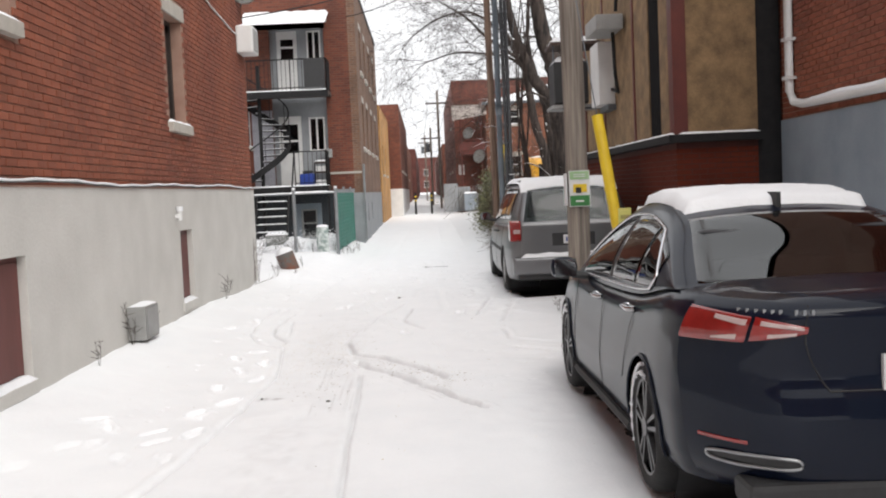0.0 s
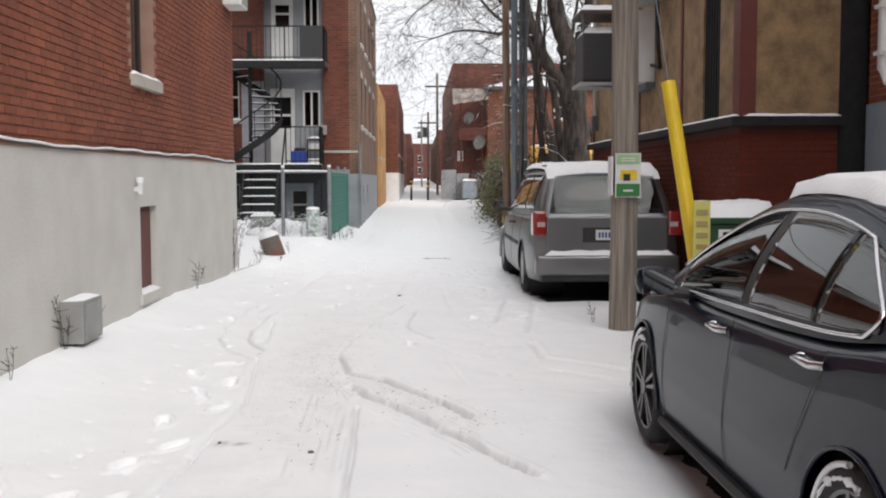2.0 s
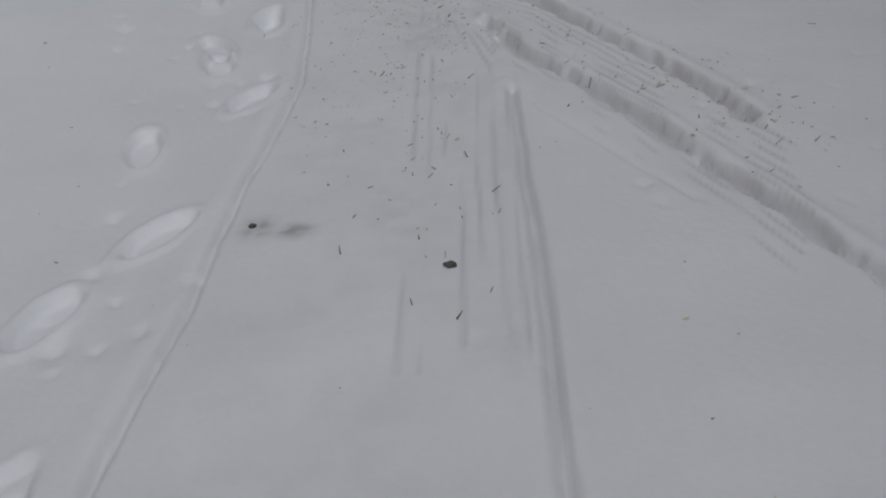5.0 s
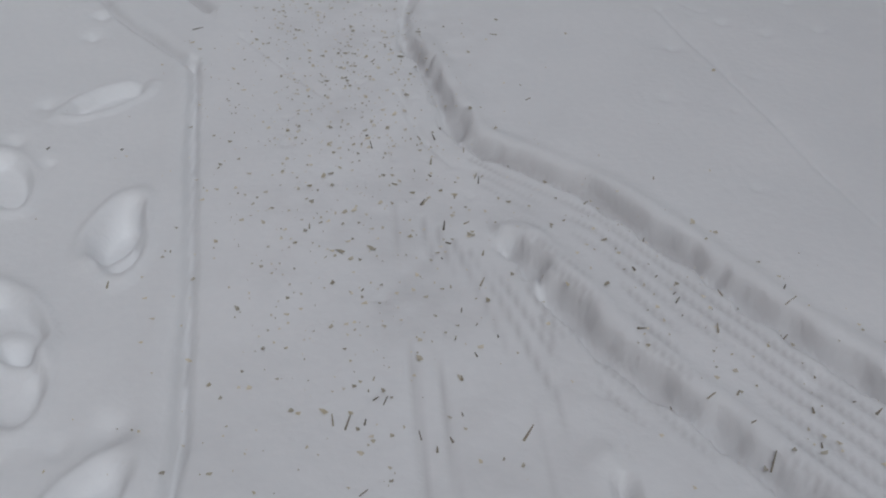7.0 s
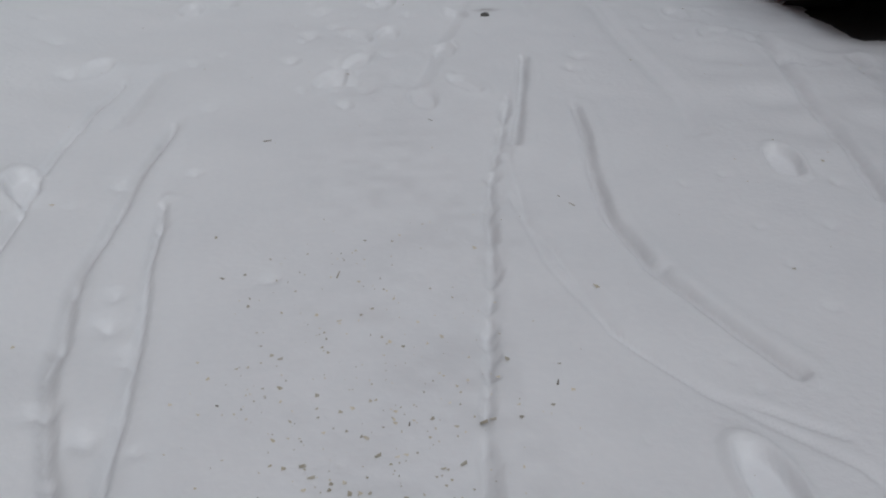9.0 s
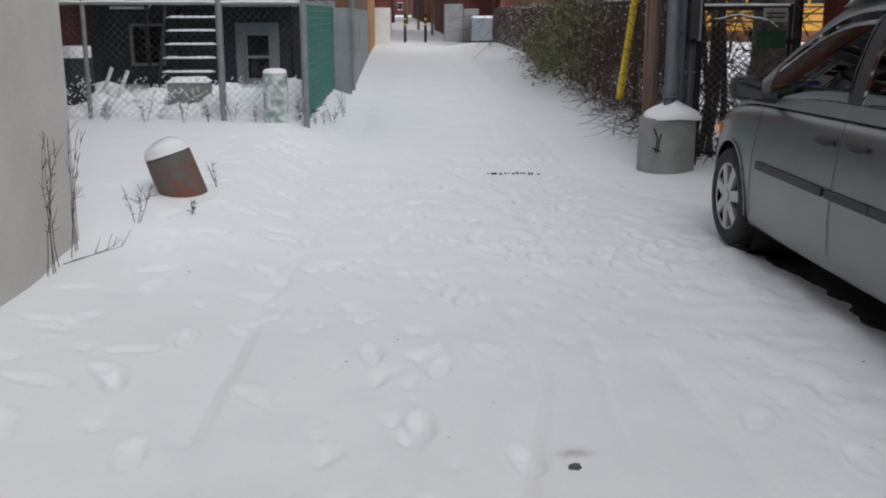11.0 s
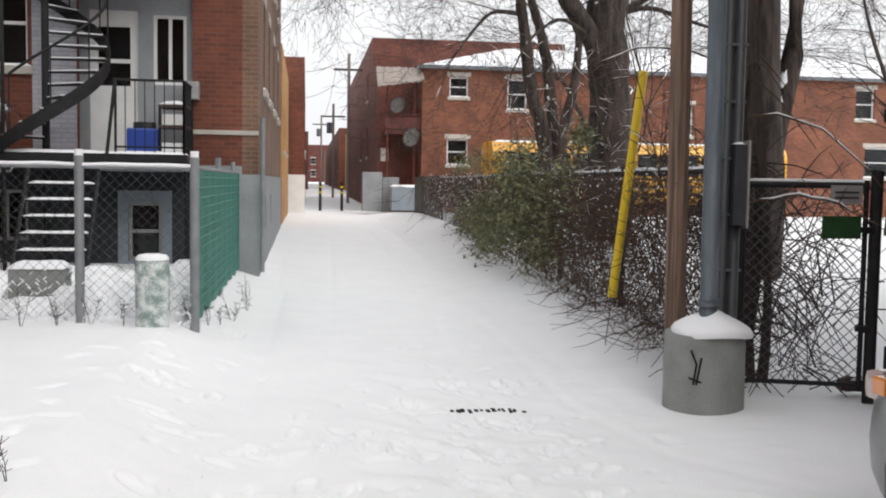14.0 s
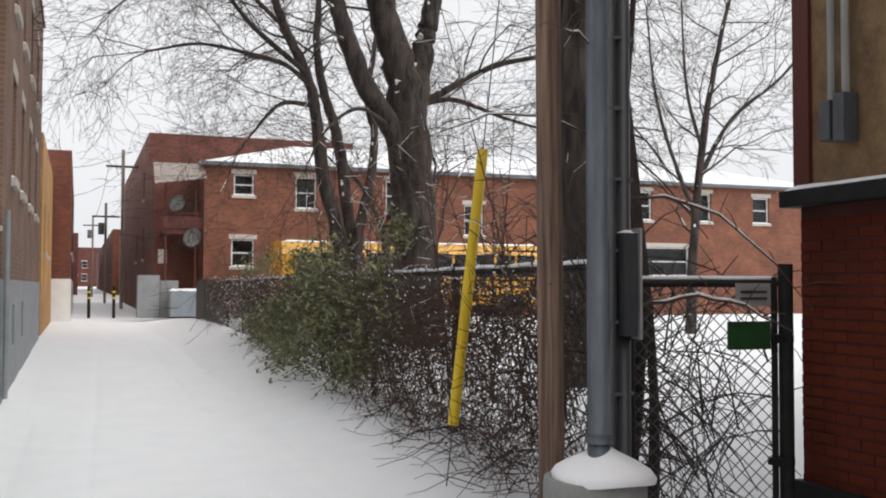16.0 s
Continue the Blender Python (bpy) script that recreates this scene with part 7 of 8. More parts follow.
def leafy(r):
    x, y, z, q = r.choice(CLUMPS)
    return (x + r.gauss(0, q * 0.65), y + r.gauss(0, q * 1.1), max(0.15, z + r.gauss(0, q * 0.75)))


from_lists("leaves", *leaves(15500, 21, leafy, 0.04), M_LEAF, hedge)
from_lists("dry_leaves", *leaves(5000, 22, lambda r: (FX(23.5) + r.uniform(-0.35, 0.25), r.triangular(23.3, 34, 24.5), r.triangular(0.12, 1.72, 1.2)), 0.022), M_DRYLEAF, hedge)
from_lists("top_leaves", *leaves(3200, 24, lambda r: (FX(33) + r.gauss(0, 0.07), r.uniform(23.3, 46), r.triangular(1.0, 1.85, 1.6)), 0.028), M_DRYLEAF, hedge)
from_lists("snow_flecks", *leaves(3800, 23, lambda r: (FX(26) + r.uniform(-0.4, 0.2), r.uniform(23.3, 42), r.uniform(0.3, 1.85)), 0.014), M_SNOW, hedge)


# tall bare shoots standing up out of the hedge, dusted with snow
rs = random.Random(64)
shoots, dust = bmesh.new(), bmesh.new()
for k in range(30):
    y = rs.uniform(24.2, 31)
    p = Vector((FX(y) + rs.uniform(-0.25, 0.5), y, 0.6))
    d = Vector((rs.uniform(-0.35, 0.25), rs.uniform(-0.3, 0.3), 1)).normalized()
    bow = Vector((rs.uniform(-0.5, 0.3), rs.uniform(-0.3, 0.2), -0.12))
    h = rs.uniform(1.8, 3.6)
    pts = [p + d * h * q / 8 + bow * (q / 8) ** 2 for q in range(9)]
    tube(shoots, pts, rs.uniform(0.008, 0.014), 5, 0.003)
    for q in range(3, 9):
        for _ in range(3):
            e = Vector((rs.uniform(-1, 1), rs.uniform(-1, 1), rs.uniform(-0.2, 0.9))).normalized() * rs.uniform(0.2, 0.55)
            a = pts[q].lerp(pts[q - 1], rs.random())
            tube(shoots, [a, a + e * 0.5 + Vector((0, 0, 0.02)), a + e + Vector((0, 0, -0.03))], 0.0045, 3, 0.002, caps=False)
            if rs.random() < 0.4:
                tube(dust, [a + e * w + Vector((0, 0, 0.008)) for w in (0.15, 0.4, 0.6)], 0.003, 4, 0.002)
part("shoots", shoots, M_STEM, hedge)
part("shoot_snow", dust, M_SNOW, hedge)


def tree(name, label, base, height, r0, seed, stems, depth=6, spread_=0.55, snow=True, droop=0.0, guides=()):
    """A bare tree: stems that fork down to fine twigs, with snow lying on the limbs."""
    t = thing(name, base, label, "tree", "bare trees")
    r = random.Random(seed)
    thick, thin, white = bmesh.new(), bmesh.new(), bmesh.new()

    def grow(p, d, length, rad, level, root=None):
        pts = [root, p.copy()] if root else [p.copy()]
        steps = 4 if level < 3 else 3
        for _ in range(steps):
            k = 0.10 if level == 0 else 0.22
            d = (d + Vector((r.uniform(-k, k), r.uniform(-k, k), r.uniform(-k, k) + (0.05 if level < 3 else -droop)))).normalized()
            p = p + d * length / steps
            pts.append(p.copy())
        end = max(0.003, rad * (0.74 if level < 2 else 0.55))
        tube(thick if level < 3 else thin, pts, rad, 12 if level == 0 else 8 if level < 2 else 6 if level < 3 else 3, end, caps=level < 3)
        if snow and 0 < level < 4 and abs(d.z) < 0.92 and r.random() < 0.8:
            up = (Vector((0, -0.25, 1)) if abs(d.z) < 0.85 else Vector((-0.6, -0.6, 0.3))).normalized() * rad * (0.75 if abs(d.z) < 0.85 else 0.62)
            i = r.randint(0, len(pts) - 2)
            a, b = pts[i], pts[i + 1]
            tube(white, [a.lerp(b, k / 7) + up * r.uniform(0.8, 1.1) for k in range(8)], rad, 6, radii=[rad * (0.55 if abs(d.z) < 0.85 else 0.42) * f * r.uniform(0.6, 1.1) for f in (0.05, 0.6, 1.0, 0.8, 1.0, 0.7, 0.8, 0.05)])
        if level >= depth:
            return
        n = r.choice((2, 2, 3)) if level < 2 else r.choice((3, 3, 4)) if level < 5 else 2
        for j in range(n):
            a = Vector((r.uniform(-1, 1), r.uniform(-1, 1), r.uniform(-0.4, 0.5)))
            a = (a - d * a.dot(d)).normalized()
            nd = (d + a * spread_ * r.uniform(0.6, 1.5)).normalized()
            at = pts[-1] if j < 2 else pts[r.randint(1, len(pts) - 2)]
            grow(at, nd, length * r.uniform(0.62, 0.86), max(0.0045, end * (0.96 if j == 0 else 0.72)), level + 1, at - d * end * 1.5 if j < 2 and level < 4 else None)
    for ang, lean, share in stems:
        d = Vector((math.cos(radians(ang)) * lean, math.sin(radians(ang)) * lean, 1)).normalized()
        grow(Vector(base) - Vector((0, 0, 0.2)), d, height * 0.4, r0 * share, 0)
    for path, ra, rb, first, every in guides:
        row = [Vector(p) for p in path]
        row = [row[0] * 2 - row[1], *row, row[-1] * 2 - row[-2]]
        pts = []
        for i in range(1, len(row) - 2):
            a, b, c, d = row[i - 1:i + 3]
            for k in range(6):
                u = k / 6
                pts.append(0.5 * (2 * b + (c - a) * u + (2 * a - 5 * b + 4 * c - d) * u * u + (3 * b - a - 3 * c + d) * u ** 3))
        pts.append(row[-2])
        pts = [p + Vector((r.uniform(-1, 1), r.uniform(-1, 1), 0)) * ra * 0.08 for p in pts]
        n = len(pts)
        rad = [ra + (rb - ra) * i / (n - 1) for i in range(n)]
        tube(thick, pts, ra, 14 if ra > 0.2 else 8, radii=[q * r.uniform(0.93, 1.07) for q in rad])
        run = 0.0
        for i in range(1, n):
            step = pts[i] - pts[i - 1]
            run += step.length
            if i / n > first and run > every:
                run = 0.0
                d = step.normalized()
                a = Vector((r.uniform(-1.2, 1), r.uniform(-1, 1), r.uniform(-0.3, 0.6)))
                a = (a - d * a.dot(d)).normalized()
                grow(pts[i], (d * 0.6 + a).normalized(), r.uniform(0.9, 1.5), min(0.04, rad[i] * 0.4), 3)
            if snow and i > 2 and r.random() < 0.42:
                white_r = rad[i] * (0.4 if abs(step.normalized().z) < 0.8 else 0.3)
                off = Vector((-0.55, -0.6, 0.35 if abs(step.normalized().z) > 0.8 else 1.0)).normalized() * rad[i] * 0.8
                tube(white, [pts[i - 1].lerp(pts[i], k / 5) + off * r.uniform(0.85, 1.1) for k in range(6)], white_r, 6, radii=[white_r * f * r.uniform(0.5, 1.1) for f in (0.1, 0.7, 1, 0.9, 0.7, 0.1)])
        for _ in range(3):
            d = ((pts[-1] - pts[-3]).normalized() + Vector((r.uniform(-0.5, 0.5), r.uniform(-0.5, 0.5), r.uniform(-0.2, 0.4)))).normalized()
            grow(pts[-1], d, 1.3, rb * 0.8, 3)
    part("trunk", thick, M_BARK, t, smooth=True)
    part("twig_mass", thin, M_TWIG, t)["kind"] = "stuff"
    if snow:
        part("snow", white, M_SNOW, t, smooth=True)["kind"] = "stuff"
    return t


FORKED = [
    ([(5.35, 42, 0.3), (5.22, 42, 2.75), (4.81, 42, 4.18), (4.58, 41.9, 5.6), (4.35, 41.8, 6.74), (3.7, 41.6, 7.97), (3.3, 41.5, 9.0), (2.8, 41.4, 10.8)], 0.23, 0.07, 0.5, 0.45),
    ([(5.5, 42.1, 0.3), (5.49, 42.1, 2.75), (5.32, 42.2, 4.63), (5.09, 42.2, 5.78), (4.84, 42.3, 6.63), (4.64, 42.3, 7.77), (4.72, 42.4, 9.0), (4.9, 42.6, 11)], 0.2, 0.06, 0.5, 0.5),
    ([(5.6, 41.9, 0.3), (5.62, 41.8, 2.76), (5.9, 41.7, 4.21), (6.0, 41.6, 5.54), (5.8, 41.6, 6.4), (6.1, 41.5, 8.6)], 0.17, 0.06, 0.6, 0.5),
    ([(4.45, 41.8, 6.6), (3.7, 41.6, 7.1), (2.58, 41.2, 7.24), (1.49, 40.8, 7.25), (0.4, 40.4, 6.9)], 0.075, 0.025, 0.1, 0.24),
    ([(4.45, 41.9, 6.2), (3.57, 41.5, 6.11), (2.88, 41.2, 5.36), (2.45, 41, 4.75)], 0.07, 0.018, 0.2, 0.24),
    ([(4.2, 41.7, 7.0), (2.85, 41.3, 7.9), (2.0, 41, 8.7), (1.0, 40.8, 9.3)], 0.08, 0.025, 0.1, 0.24),
    ([(3.6, 41.6, 8.1), (2.2, 41, 8.9), (0.8, 40.6, 8.6), (-0.2, 40.2, 7.9)], 0.06, 0.02, 0.1, 0.24),
]
LARGE = [
    ([(5.25, 36, 0.2), (5.21, 36, 2.06), (5.14, 36, 3.96), (4.96, 36, 5.63), (4.66, 36, 6.62), (4.35, 36, 8.0), (4.2, 36, 10.5)], 0.52, 0.2, 0.7, 0.6),
    ([(4.95, 36, 3.7), (4.75, 35.9, 4.61), (4.09, 35.8, 5.57), (3.64, 35.7, 6.63), (3.44, 35.7, 7.3), (3.0, 35.6, 9.5)], 0.25, 0.12, 0.5, 0.5),
    ([(5.1, 36, 4.6), (5.22, 36, 5.54), (5.37, 36, 6.46), (5.61, 36.1, 7.39), (6.1, 36.2, 10)], 0.3, 0.14, 0.6, 0.5),
    ([(5.4, 36, 5.3), (5.85, 35.9, 5.58), (6.84, 35.8, 6.12), (8.0, 35.7, 6.45), (9.2, 35.6, 7.2)], 0.09, 0.03, 0.2, 0.3),
    ([(5.4, 36, 5.3), (6.0, 35.8, 5.35), (6.97, 35.6, 5.02), (7.9, 35.5, 4.8)], 0.065, 0.02, 0.2, 0.3),
    ([(4.7, 35.8, 4.7), (3.9, 35.5, 5.0), (3.2, 35.2, 4.5), (2.8, 35, 3.8)], 0.05, 0.015, 0.2, 0.3),
]
YOUNG = [
    ([(12.95, 38, 0.3), (12.99, 38, 2.04), (13.26, 38, 4.81), (13.69, 38, 7.08), (14.3, 38, 9.4)], 0.15, 0.04, 0.3, 0.35),
    ([(13.2, 38, 4.3), (14.1, 37.9, 5.8), (15.6, 37.8, 7.0), (16.8, 37.8, 8.4)], 0.07, 0.02, 0.15, 0.3),
    ([(13.1, 38, 3.4), (12.4, 37.8, 4.6), (11.8, 37.7, 6.2), (11.5, 37.6, 8.2)], 0.06, 0.02, 0.15, 0.3),
    ([(13.3, 38, 5.0), (12.8, 37.9, 6.5), (12.6, 37.8, 8.6)], 0.05, 0.02, 0.2, 0.3),
]
tree("forked_tree", "bare forked tree with snow on its limbs", (5.45, 42, 0.3), 9.5, 0.3, 4, [], depth=7, spread_=0.85, droop=0.05, guides=FORKED)
tree("large_tree", "large bare tree with a thick dark trunk and snowy bark", (5.2, 36, 0.2), 11.0, 0.5, 9, [], depth=7, spread_=0.85, droop=0.03, guides=LARGE)
tree("young_tree", "young bare tree with upswept branches", (12.95, 38, 0.3), 8.0, 0.15, 22, [], depth=7, spread_=0.6, guides=YOUNG)
tree("vine_tree", "massive dark forked tree trunk with snow on its bark", (5.35, 29.3, 0.1), 16.0, 0.42, 15, [(185, 0.1, 0.85), (80, 0.05, 0.75)], depth=6, spread_=0.4)
tree("young_tree", "young bare tree with upswept branches", (8.2, 46, 0.4), 8.0, 0.15, 31, [(180, 0.15, 1.0), (20, 0.1, 0.6)], depth=7, spread_=0.55)
bm = bmesh.new()
r = random.Random(8)
for k in range(7):
    a0, x, y = r.uniform(0, 6), 2.35 + 0.12 * r.random(), 23.2 + 0.3 * r.random()
    tube(bm, [(x + 0.12 * math.sin(a0 + z * 1.1), y + 0.1 * math.cos(a0 + z), z) for z in np.arange(0, 4.5 + 2 * r.random(), 0.3)], 0.035, 6, 0.012)
for k in range(16):
    z = r.uniform(0.4, 4.5)
    x = 2.3
    d = Vector((r.uniform(-1, 1.4), r.uniform(-0.8, 0.2), r.uniform(-0.2, 0.4)))
    tube(bm, [Vector((x, 23.2, z)) + d * s * 0.16 + Vector((0, 0, -0.03 * s * s + 0.04 * math.sin(s + k))) for s in range(5)], 0.009, 4, 0.003)
solid("climbing_vines", bm, M_TWIG, "thick bare vines climbing beside the pole", "vines", kind="stuff")
for lo, hi, rise, rad in (((2.1, 22.9, 2.9), (1.2, 22.0, 2.95), 0.12, 0.009), ((2.12, 22.7, 1.5), (3.0, 22.35, 1.36), 0.14, 0.014), ((2.2, 22.9, 2.2), (3.15, 22.35, 1.5), 0.22, 0.011), ((2.2, 23.2, 2.6), (0.9, 23.4, 2.5), 0.2, 0.009), ((2.2, 23.3, 3.4), (1.1, 23.0, 3.7), 0.15, 0.008)):
    a, b = Vector(lo), Vector(hi)
    pts = [a.lerp(b, k / 10) + Vector((0, 0, rise * math.sin(math.pi * k / 10) + 0.012 * math.sin(k * 2.1 + rad * 900))) for k in range(11)]
    t = thing("leaning_branch", lo, "bare snowy branch arching over the fence", "branch", "leaning branches")
    bm = bmesh.new()
    tube(bm, pts, rad, 6, rad * 0.35)
    for k in range(3, 10):
        e = Vector((r.uniform(-1, 1), r.uniform(-1, 1), r.uniform(-0.4, 1))).normalized() * r.uniform(0.1, 0.28)
        tube(bm, [pts[k], pts[k] + e * 0.5 + Vector((0, 0, 0.02)), pts[k] + e], rad * 0.4, 4, 0.002)
    part("wood", bm, M_STEM, t)
    bm = bmesh.new()
    tube(bm, [q + Vector((0, 0, rad * 0.8)) for q in pts[1:9]], rad, 5, radii=[rad * f for f in (0.1, 0.7, 0.5, 0.8, 0.6, 0.7, 0.5, 0.1)])
    part("snow", bm, M_SNOW, t, smooth=True)
bm = bmesh.new()
for k in range(170):
    w = r.random() ** 1.6
    p = Vector((2.12 + 0.85 * w, 22.9 - 0.25 * w + r.uniform(0, 0.5), r.uniform(0.05, 1.5 - 0.5 * w)))
    d = Vector((r.uniform(-0.6, 1), r.uniform(-0.3, 0.3), r.uniform(-0.8, 1))).normalized()
    tube(bm, [p, p + d * 0.22 + Vector((0, 0, 0.05)), p + d * 0.45 + Vector((0, 0, 0.04)), p + d * 0.62 - Vector((0, 0, 0.03))], r.choice((0.004, 0.005, 0.008)), 4, 0.003, caps=False)
for k in range(150):
    w = r.random() ** 1.4
    p = Vector((2.25 + 1.7 * w, r.uniform(23.3, 26.5), r.uniform(0.3, 2.1 - 0.7 * w)))
    d = Vector((r.uniform(-1, 1), r.uniform(-0.5, 0.5), r.uniform(-0.5, 1))).normalized()
    tube(bm, [p, p + d * 0.25 + Vector((0, 0, 0.05)), p + d * 0.5 + Vector((0, 0, 0.04)), p + d * 0.75 - Vector((0, 0, 0.04))], r.choice((0.005, 0.007, 0.011)), 4, 0.003, caps=False)
solid("gate_brambles", bm, M_TWIG, "bare brambles behind the gate", "brambles", kind="stuff")

# ---- yard and alley clutter ----
lg = thing("log", (3.18, 22.75, 0.05), "short weathered log lying in snow beside the gate", "log")
bm = bmesh.new()
tube(bm, [(2.98 + 0.06 * k, 22.78 - 0.008 * k, 0.09 + 0.006 * math.sin(k)) for k in range(8)], 0.06, 12, radii=[0.05, 0.062, 0.058, 0.066, 0.06, 0.063, 0.058, 0.048])
for v in bm.verts:
    v.co += Vector((0, noise.noise(v.co * 14), noise.noise(v.co * 14 + Vector((3, 1, 0))))) * 0.014
part("wood", bm, M_DARKWOOD, lg, smooth=True)
part("snow", snow_cap(bmesh.new(), 3.04, 3.3, 22.7, 22.77, 0.135, 0.03, seed=5), M_SNOW, lg, smooth=True)
gas = thing("meter_post", (-2.62, 25.0, 0.15), "pale green weathered post box capped with snow", "post")
bm = bmesh.new()
tube(bm, [(-2.62, 25.0, 0.02), (-2.62, 25.0, 0.3), (-2.62, 25.0, 0.6), (-2.62, 25.0, 0.84), (-2.62, 25.0, 0.88)], 0.155, 24, radii=[0.15, 0.153, 0.156, 0.156, 0.148])
part("body", bm, M_GASGREEN, gas, smooth=True)
part("band", tubes(([(-2.62, 25.0, 0.7), (-2.62, 25.0, 0.73)], 0.161), n=24), M_GASGREEN, gas)
bm = bmesh.new()
tube(bm, [(-2.62, 25.0, 0.88), (-2.62, 25.0, 0.9), (-2.62, 25.0, 0.925), (-2.62, 25.0, 0.94)], 0.15, 18, radii=[0.152, 0.15, 0.125, 0.05])
part("snow", bm, M_SNOW, gas, smooth=True)
st = thing("leaning_bollard", (-2.83, 20.05, 0.1), "rusty leaning concrete bollard capped with snow", "bollard")
bm = bmesh.new()
tube(bm, [(-2.72, 20.05, 0.06), (-2.78, 20.04, 0.22), (-2.84, 20.035, 0.38), (-2.89, 20.03, 0.53)], 0.18, 24, radii=[0.165, 0.178, 0.182, 0.178])
part("drum", bm, M_TERRA, st, smooth=False)
bm = bmesh.new()
tube(bm, [(-2.889, 20.03, 0.535), (-2.9, 20.03, 0.57), (-2.912, 20.03, 0.61), (-2.925, 20.03, 0.65)], 0.17, 20, radii=[0.182, 0.178, 0.15, 0.06])
part("snow", bm, M_SNOW, st, smooth=True)


def weed(x, y, h, seed, label="dry weed stalk standing in the snow", spread_=0.35):
    r = random.Random(seed)
    bm = bmesh.new()
    z = float(base_height(np.array([x]), np.array([y]))[0])
    for _ in range(r.randint(2, 4)):
        d = Vector((r.uniform(-spread_, spread_), r.uniform(-spread_, spread_), 1)).normalized()
        p = Vector((x, y, z - 0.05))
        q = p + d * h * r.uniform(0.6, 1)
        tube(bm, [p, p.lerp(q, 0.5) + Vector((0.01, 0, 0)), q], 0.0028, 4, 0.0015)
        for k in range(9):
            a = p.lerp(q, r.uniform(0.35, 1))
            e = Vector((r.uniform(-1, 1), r.uniform(-1, 1), r.uniform(0, 0.8))).normalized() * h * r.uniform(0.06, 0.22)
            tube(bm, [a, a + e], 0.0026, 4, 0.0018)
    return solid("dry_weed", bm, M_TWIG, label, "weed", (x, y, z), "dry weeds")


for i, (x, y, h) in enumerate(((-2.95, 19.2, 0.42), (-2.62, 19.45, 0.2), (-2.55, 20.2, 0.3), (-3.05, 20.3, 0.3), (-3.1, 9.2, 0.35), (-3.14, 10.42, 0.55), (-3.14, 11.15, 0.5), (-3.12, 15.2, 0.6), (-2.9, 25.1, 0.4), (-2.2, 25.9, 0.35), (-2.0, 26.5, 0.4), (-4.3, 25.1, 0.5), (-5.4, 25.1, 0.5), (-3.8, 25.0, 0.45), (-6.3, 25.1, 0.35), (-5.9, 25.15, 0.4), (-4.8, 25.12, 0.4), (-3.5, 25.1, 0.35), (-3.2, 25.12, 0.45), (-2.5, 25.2, 0.5), (-2.35, 25.6, 0.4), (-2.1, 26.1, 0.3), (1.7, 13.0, 0.35), (2.2, 12.6, 0.35), (-1.9, 27.5, 0.45))):
    weed(x, y, h, i)
bm = bmesh.new()
r = random.Random(77)
for k in range(9):
    d = Vector((r.uniform(-0.04, 0.07) if k < 7 else 0.7, r.uniform(-0.25, 0.2), r.uniform(0.9, 1.5) if k < 7 else 0.2)).normalized()
    p = Vector((-3.17 + 0.04 * r.random(), 17.9 + 0.75 * r.random(), 0.1))
    pts = [p]
    for _ in range(6 if k < 7 else 3):
        d = (d + Vector((r.uniform(-0.12, 0.14), r.uniform(-0.2, 0.2), 0.04))).normalized()
        pts.append(pts[-1] + d * 0.13)
    tube(bm, pts, 0.0032, 5, 0.0015)
    for q in pts[2:]:
        for _ in range(2):
            e = Vector((r.uniform(-0.1, 0.4), r.uniform(-1, 1), r.uniform(0, 0.9))).normalized() * r.uniform(0.05, 0.13)
            tube(bm, [q, q + e], 0.0026, 3, 0.0014)
solid("bare_shrub", bm, M_STEM, "bare reddish shrub at the foot of the wall corner", "shrub", (-3.1, 18.2, 0))

yard = [("barrel", (-6.23, 26.6), 0.26, 0.3, 1.05, M_WHITE, "snowy white plastic barrel in the yard"), ("dark_bin", (-5.68, 26.9), 0.24, 0.3, 1.0, M_DARKGREY, "dark lidded bin in the yard")]
for nm, (x, y), rad, z0, z1, m, lab in yard:
    b = thing(nm, (x, y, z0), lab, "barrel")
    part("body", tubes(([(x, y, z0), (x, y, z0 + 0.3), (x, y, z1)], rad), n=18), m, b)
    part("rim", tubes(([(x, y, z1 - 0.06), (x, y, z1 - 0.02)], rad * 1.05), n=18), m, b)
    part("snow", tubes(([(x, y, z1), (x, y, z1 + 0.05), (x, y, z1 + 0.16)], rad * 0.95), n=16), M_SNOW, b)
ob_ = thing("orange_tub", (-6.0, 26.1, 0.25), "orange plastic tub in the snow", "tub")
part("body", boxes((-6.27, -5.82, 25.9, 26.3, 0.25, 0.6), bevel=0.03), M_ORANGE, ob_)
part("snow", snow_cap(bmesh.new(), -6.25, -5.84, 25.92, 26.28, 0.59, 0.06), M_SNOW, ob_, smooth=True)
pb = thing("planter", (-3.95, 26.4, 0.25), "weathered stone planter under snow", "planter")
part("box", boxes((-4.25, -3.7, 26.2, 26.6, 0.2, 0.68), bevel=0.02), M_CONCRETE, pb)
part("snow", snow_cap(bmesh.new(), -4.26, -3.69, 26.19, 26.61, 0.68, 0.08), M_SNOW, pb, smooth=True)
jug = thing("plastic_jug", (-5.93, 26.5, 0.3), "blue and yellow plastic jug beside the barrel", "jug")
part("body", boxes((-6.03, -5.83, 26.42, 26.58, 0.3, 0.72), bevel=0.03), M_YELLOW, jug)
part("sleeve", boxes((-6.04, -5.88, 26.41, 26.59, 0.62, 0.98), bevel=0.02), M_BLUE, jug, "blue printed sleeve")
part("snow", snow_cap(bmesh.new(), -6.04, -5.84, 26.42, 26.58, 0.975, 0.07), M_SNOW, jug, smooth=True)
ld = thing("folded_chair", (-5.35, 27.0, 0.25), "white plastic chair tipped over in the yard", "chair")
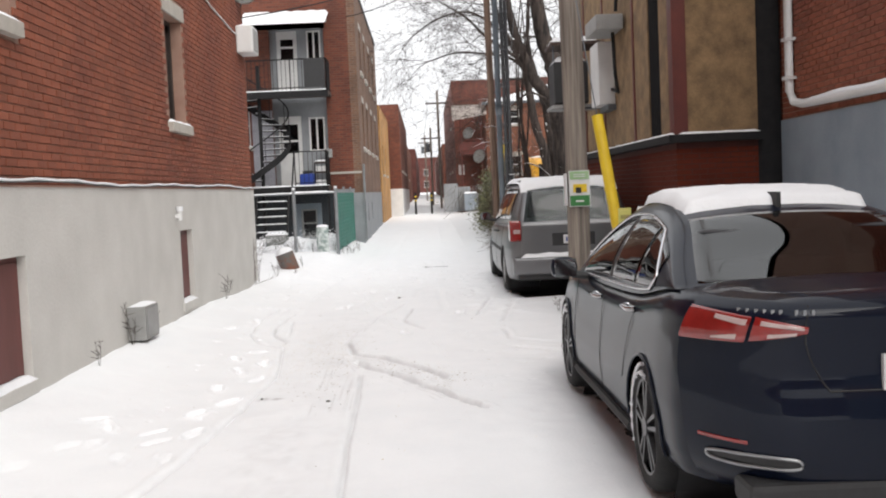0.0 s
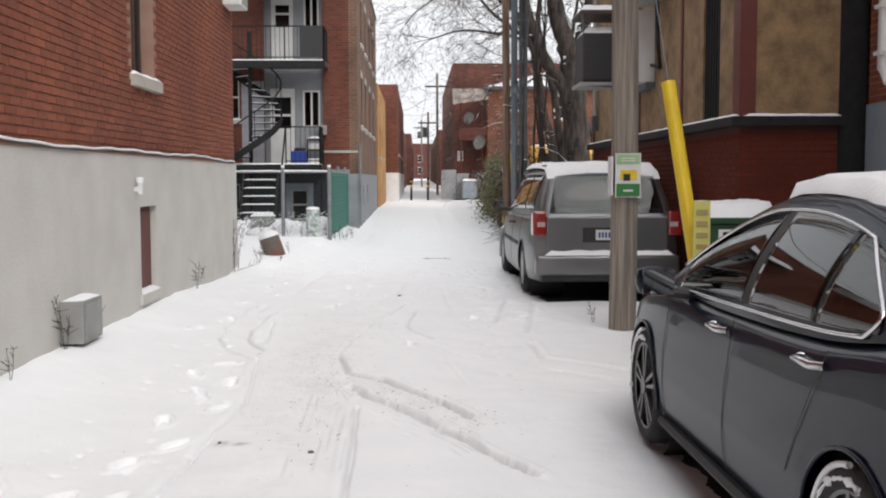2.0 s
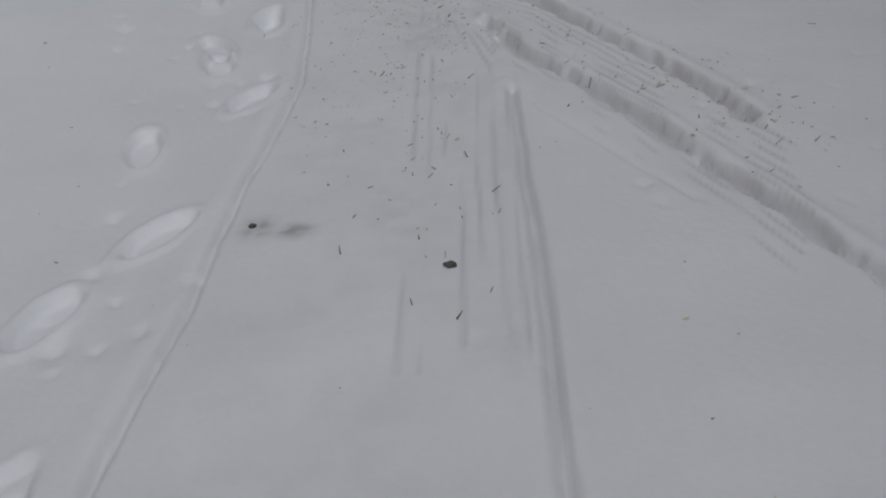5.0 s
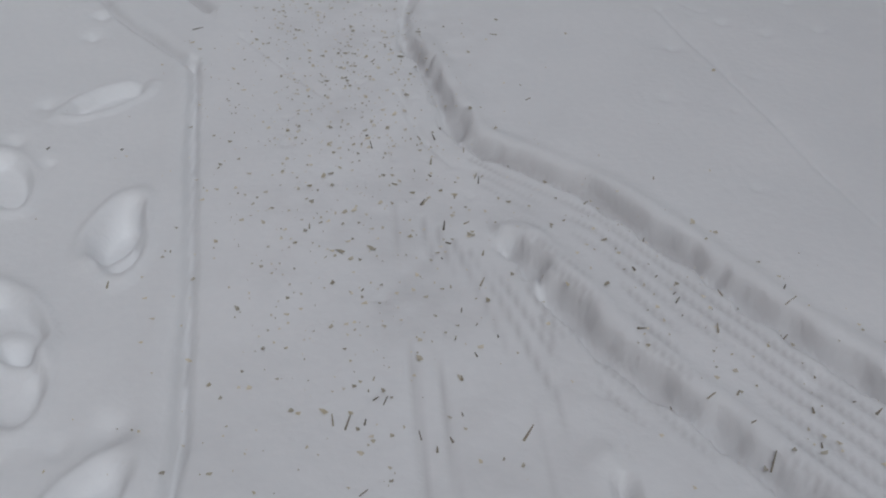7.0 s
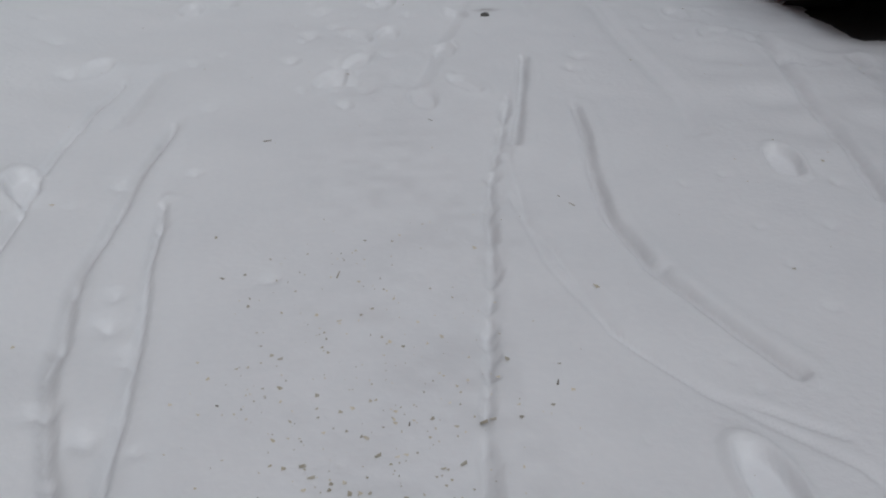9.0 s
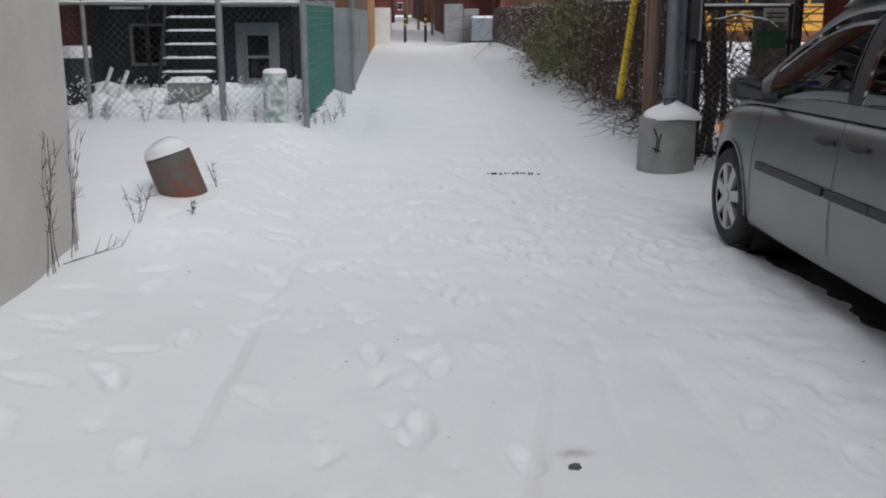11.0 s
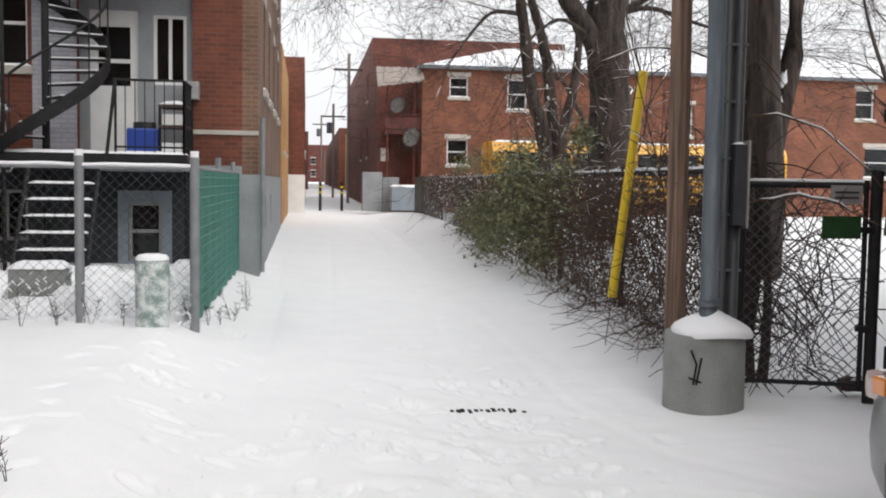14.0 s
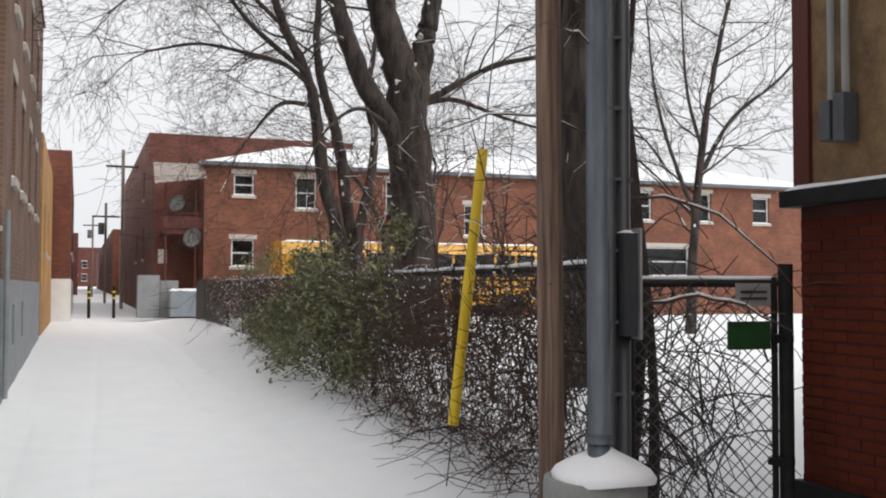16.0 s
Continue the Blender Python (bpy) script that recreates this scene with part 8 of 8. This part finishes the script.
part("frame", tubes(([(-5.45, 27, 0.25), (-5.20, 27, 0.85)], 0.03), ([(-5.25, 27.1, 0.25), (-5.00, 27.1, 0.8)], 0.03), ([(-5.50, 26.9, 0.35), (-5.05, 27.1, 0.35)], 0.03)), M_WHITE, ld)
part("seat", boxes((-5.40, -4.95, 26.85, 27.15, 0.32, 0.36)), M_WHITE, ld)
rh = random.Random(52)
bm = bmesh.new()
for _ in range(60):
    x, y = rh.uniform(-6.4, -2.6), rh.uniform(25.5, 29.0)
    q, h = rh.uniform(0.12, 0.4), rh.uniform(0.08, 0.3)
    m = Matrix.Translation((x, y, 0.29)) @ Matrix.Diagonal((q, q * 0.8, h, 1))
    bmesh.ops.create_icosphere(bm, subdivisions=2, radius=1.0, matrix=m)
for v in bm.verts:
    v.co += Vector((noise.noise(v.co * 4), noise.noise(v.co * 4 + Vector((9, 0, 0))), noise.noise(v.co * 5))) * 0.06
solid("snow_heaps", bm, M_SNOW, "lumpy snow lying over things in the yard", "snow", kind="stuff", smooth=True)
gr = thing("drain_grate", (0.2, 22.8, -0.1), "iron drain grate half buried in snow", "grate")
zz = float(ground_height(np.array([0.25]), np.array([22.85]))[0])
rg_ = random.Random(6)
for i in range(13):
    x = -0.12 + i * 0.045 + rg_.uniform(-0.012, 0.012)
    y0 = 22.78 + rg_.uniform(-0.03, 0.05)
    part("bar", boxes((x, x + rg_.uniform(0.014, 0.034), y0, y0 + rg_.uniform(0.04, 0.12), zz - 0.03, zz + rg_.uniform(0.0, 0.007)), bevel=0.002), M_BLACK, gr)

# scattered needles, chips and leaf bits on the trodden snow
r = random.Random(31)
vs, fs = [], []
for k in range(2300):
    if k < 1700:
        y = r.triangular(8.2, 13, 10.9)
        x = -1.16 + r.gauss(0, 0.2)
    elif k < 2000:
        w = r.random()
        x, y = -0.65 + 0.9 * w + r.gauss(0, 0.15), 10.0 - 1.6 * w + r.gauss(0, 0.12)
    else:
        x, y = r.uniform(-2.6, 1.2), r.uniform(6, 24)
    q = r.choice((0.002, 0.003, 0.004, 0.006, 0.008)) * r.uniform(0.5, 1.2)
    ln = q * r.choice((0.7, 0.9, 1.1, 1.4))
    a = r.gauss(0.2, 0.9)
    c, w = math.cos(a), math.sin(a)
    i = len(vs)
    vs += [Vector((x + u * q * c - v * ln * w, y + u * q * w + v * ln * c, 0)) for u, v in ((-0.6, -0.7), (0.5, -1), (0.7, 0.4), (-0.3, 1))]
    fs += [(i, i + 1, i + 2, i + 3)]
zs = ground_height(np.array([v.x for v in vs]), np.array([v.y for v in vs]))
for i in range(0, len(vs), 4):
    top = max(zs[i:i + 4]) + 0.002
    for k in range(4):
        vs[i + k].z = top + 0.002 * (k % 2)
M_CHIP = mat("wet leaf bits", (0.5, 0.45, 0.33), (0.66, 0.63, 0.56), 30, 0.8, bump=0, island=0.4)
from_lists("leaf_litter", vs, fs, M_CHIP, None, "olive leaf bits scattered on the snow", "litter", kind="stuff")
bm = bmesh.new()
for k in range(190):
    if k < 90:
        x, y, a = r.gauss(-0.93, 0.13), r.uniform(7.6, 10.4), r.gauss(0.15, 0.5)
    elif k < 150:
        w = r.random()
        x, y, a = -0.6 + 0.8 * w + r.gauss(0, 0.14), 9.9 - 1.5 * w + r.gauss(0, 0.12), r.gauss(0.6, 0.4)
    else:
        x, y, a = r.uniform(-2.4, 1.2), r.uniform(7, 20), r.uniform(-1.5, 1.5)
    ln = r.choice((0.004, 0.006, 0.008, 0.011, 0.02)) * r.uniform(0.6, 1.1)
    ends = [(x + math.sin(a) * ln * e, y + math.cos(a) * ln * e) for e in (-1, 1)]
    hs = ground_height(np.array([e[0] for e in ends]), np.array([e[1] for e in ends]))
    tube(bm, [(ends[0][0], ends[0][1], hs[0] + 0.002), (ends[1][0], ends[1][1], hs[1] + 0.002)], r.uniform(0.0012, 0.003), 5, 0.0012)
M_SPLINTER = mat("wet bark splinter", (0.22, 0.19, 0.15), (0.4, 0.36, 0.28), 25, 0.8, bump=0, island=0.5)
solid("wood_splinters", bm, M_SPLINTER, "brown bark splinters pressed into the snow", "litter", kind="stuff")
for px, py, q in ((-0.84, 7.82, 0.017), (-0.47, 15.48, 0.022), (-1.41, 8.07, 0.012)):
    z = float(ground_height(np.array([px]), np.array([py]))[0])
    bm = bmesh.new()
    bmesh.ops.create_icosphere(bm, subdivisions=2, radius=q, matrix=Matrix.Translation((px, py, z + q * 0.2)) @ Matrix.Diagonal((1, 0.8, 0.7, 1)))
    for v in bm.verts:
        v.co += Vector((noise.noise(v.co * 60), noise.noise(v.co * 60 + Vector((5, 0, 0))), noise.noise(v.co * 70))) * q * 0.4
    solid("stone", bm, mat("dark wet stone", (0.12, 0.115, 0.105), (0.05, 0.048, 0.045), 60, 0.6, bump=0.3), "small dark stone half sunk in the snow", "stone", (px, py, z), "stones", smooth=True)

# ---- laid bricks ----
lay_bricks(bld, "x", -3.25, 1, 4.2, 18.76, 1.85, 5.65, [(a - 0.01, b + 0.01, c - 0.14, d + 0.21) for a, b, c, d in WIN_A], (6.3, 9.2, 1.9, 3.35), M_PIECES, M_PIECE)
lay_bricks(b3, "x", CX, -1, CY0 + 0.005, CY1, 0.0, 2.15, [], (13.5, 15.8, 0.6, 2.1), M_PAINTED, M_PAINTED1, 0.006, seed=2)
lay_bricks(b3, "y", CY0, -1, CX, 4.56, 0.0, 2.15, [], (9, 9, 9, 9), M_PAINTED, M_PAINTED1, 0.006, seed=3)
lay_bricks(b3, "x", 4.888, -1, 2.0, 13.4, 2.42, 5.5, [(3.9, 5.1, 3.4, 5.45)], (99, 99, 9, 9), M_PIECES, M_PIECE, seed=4)
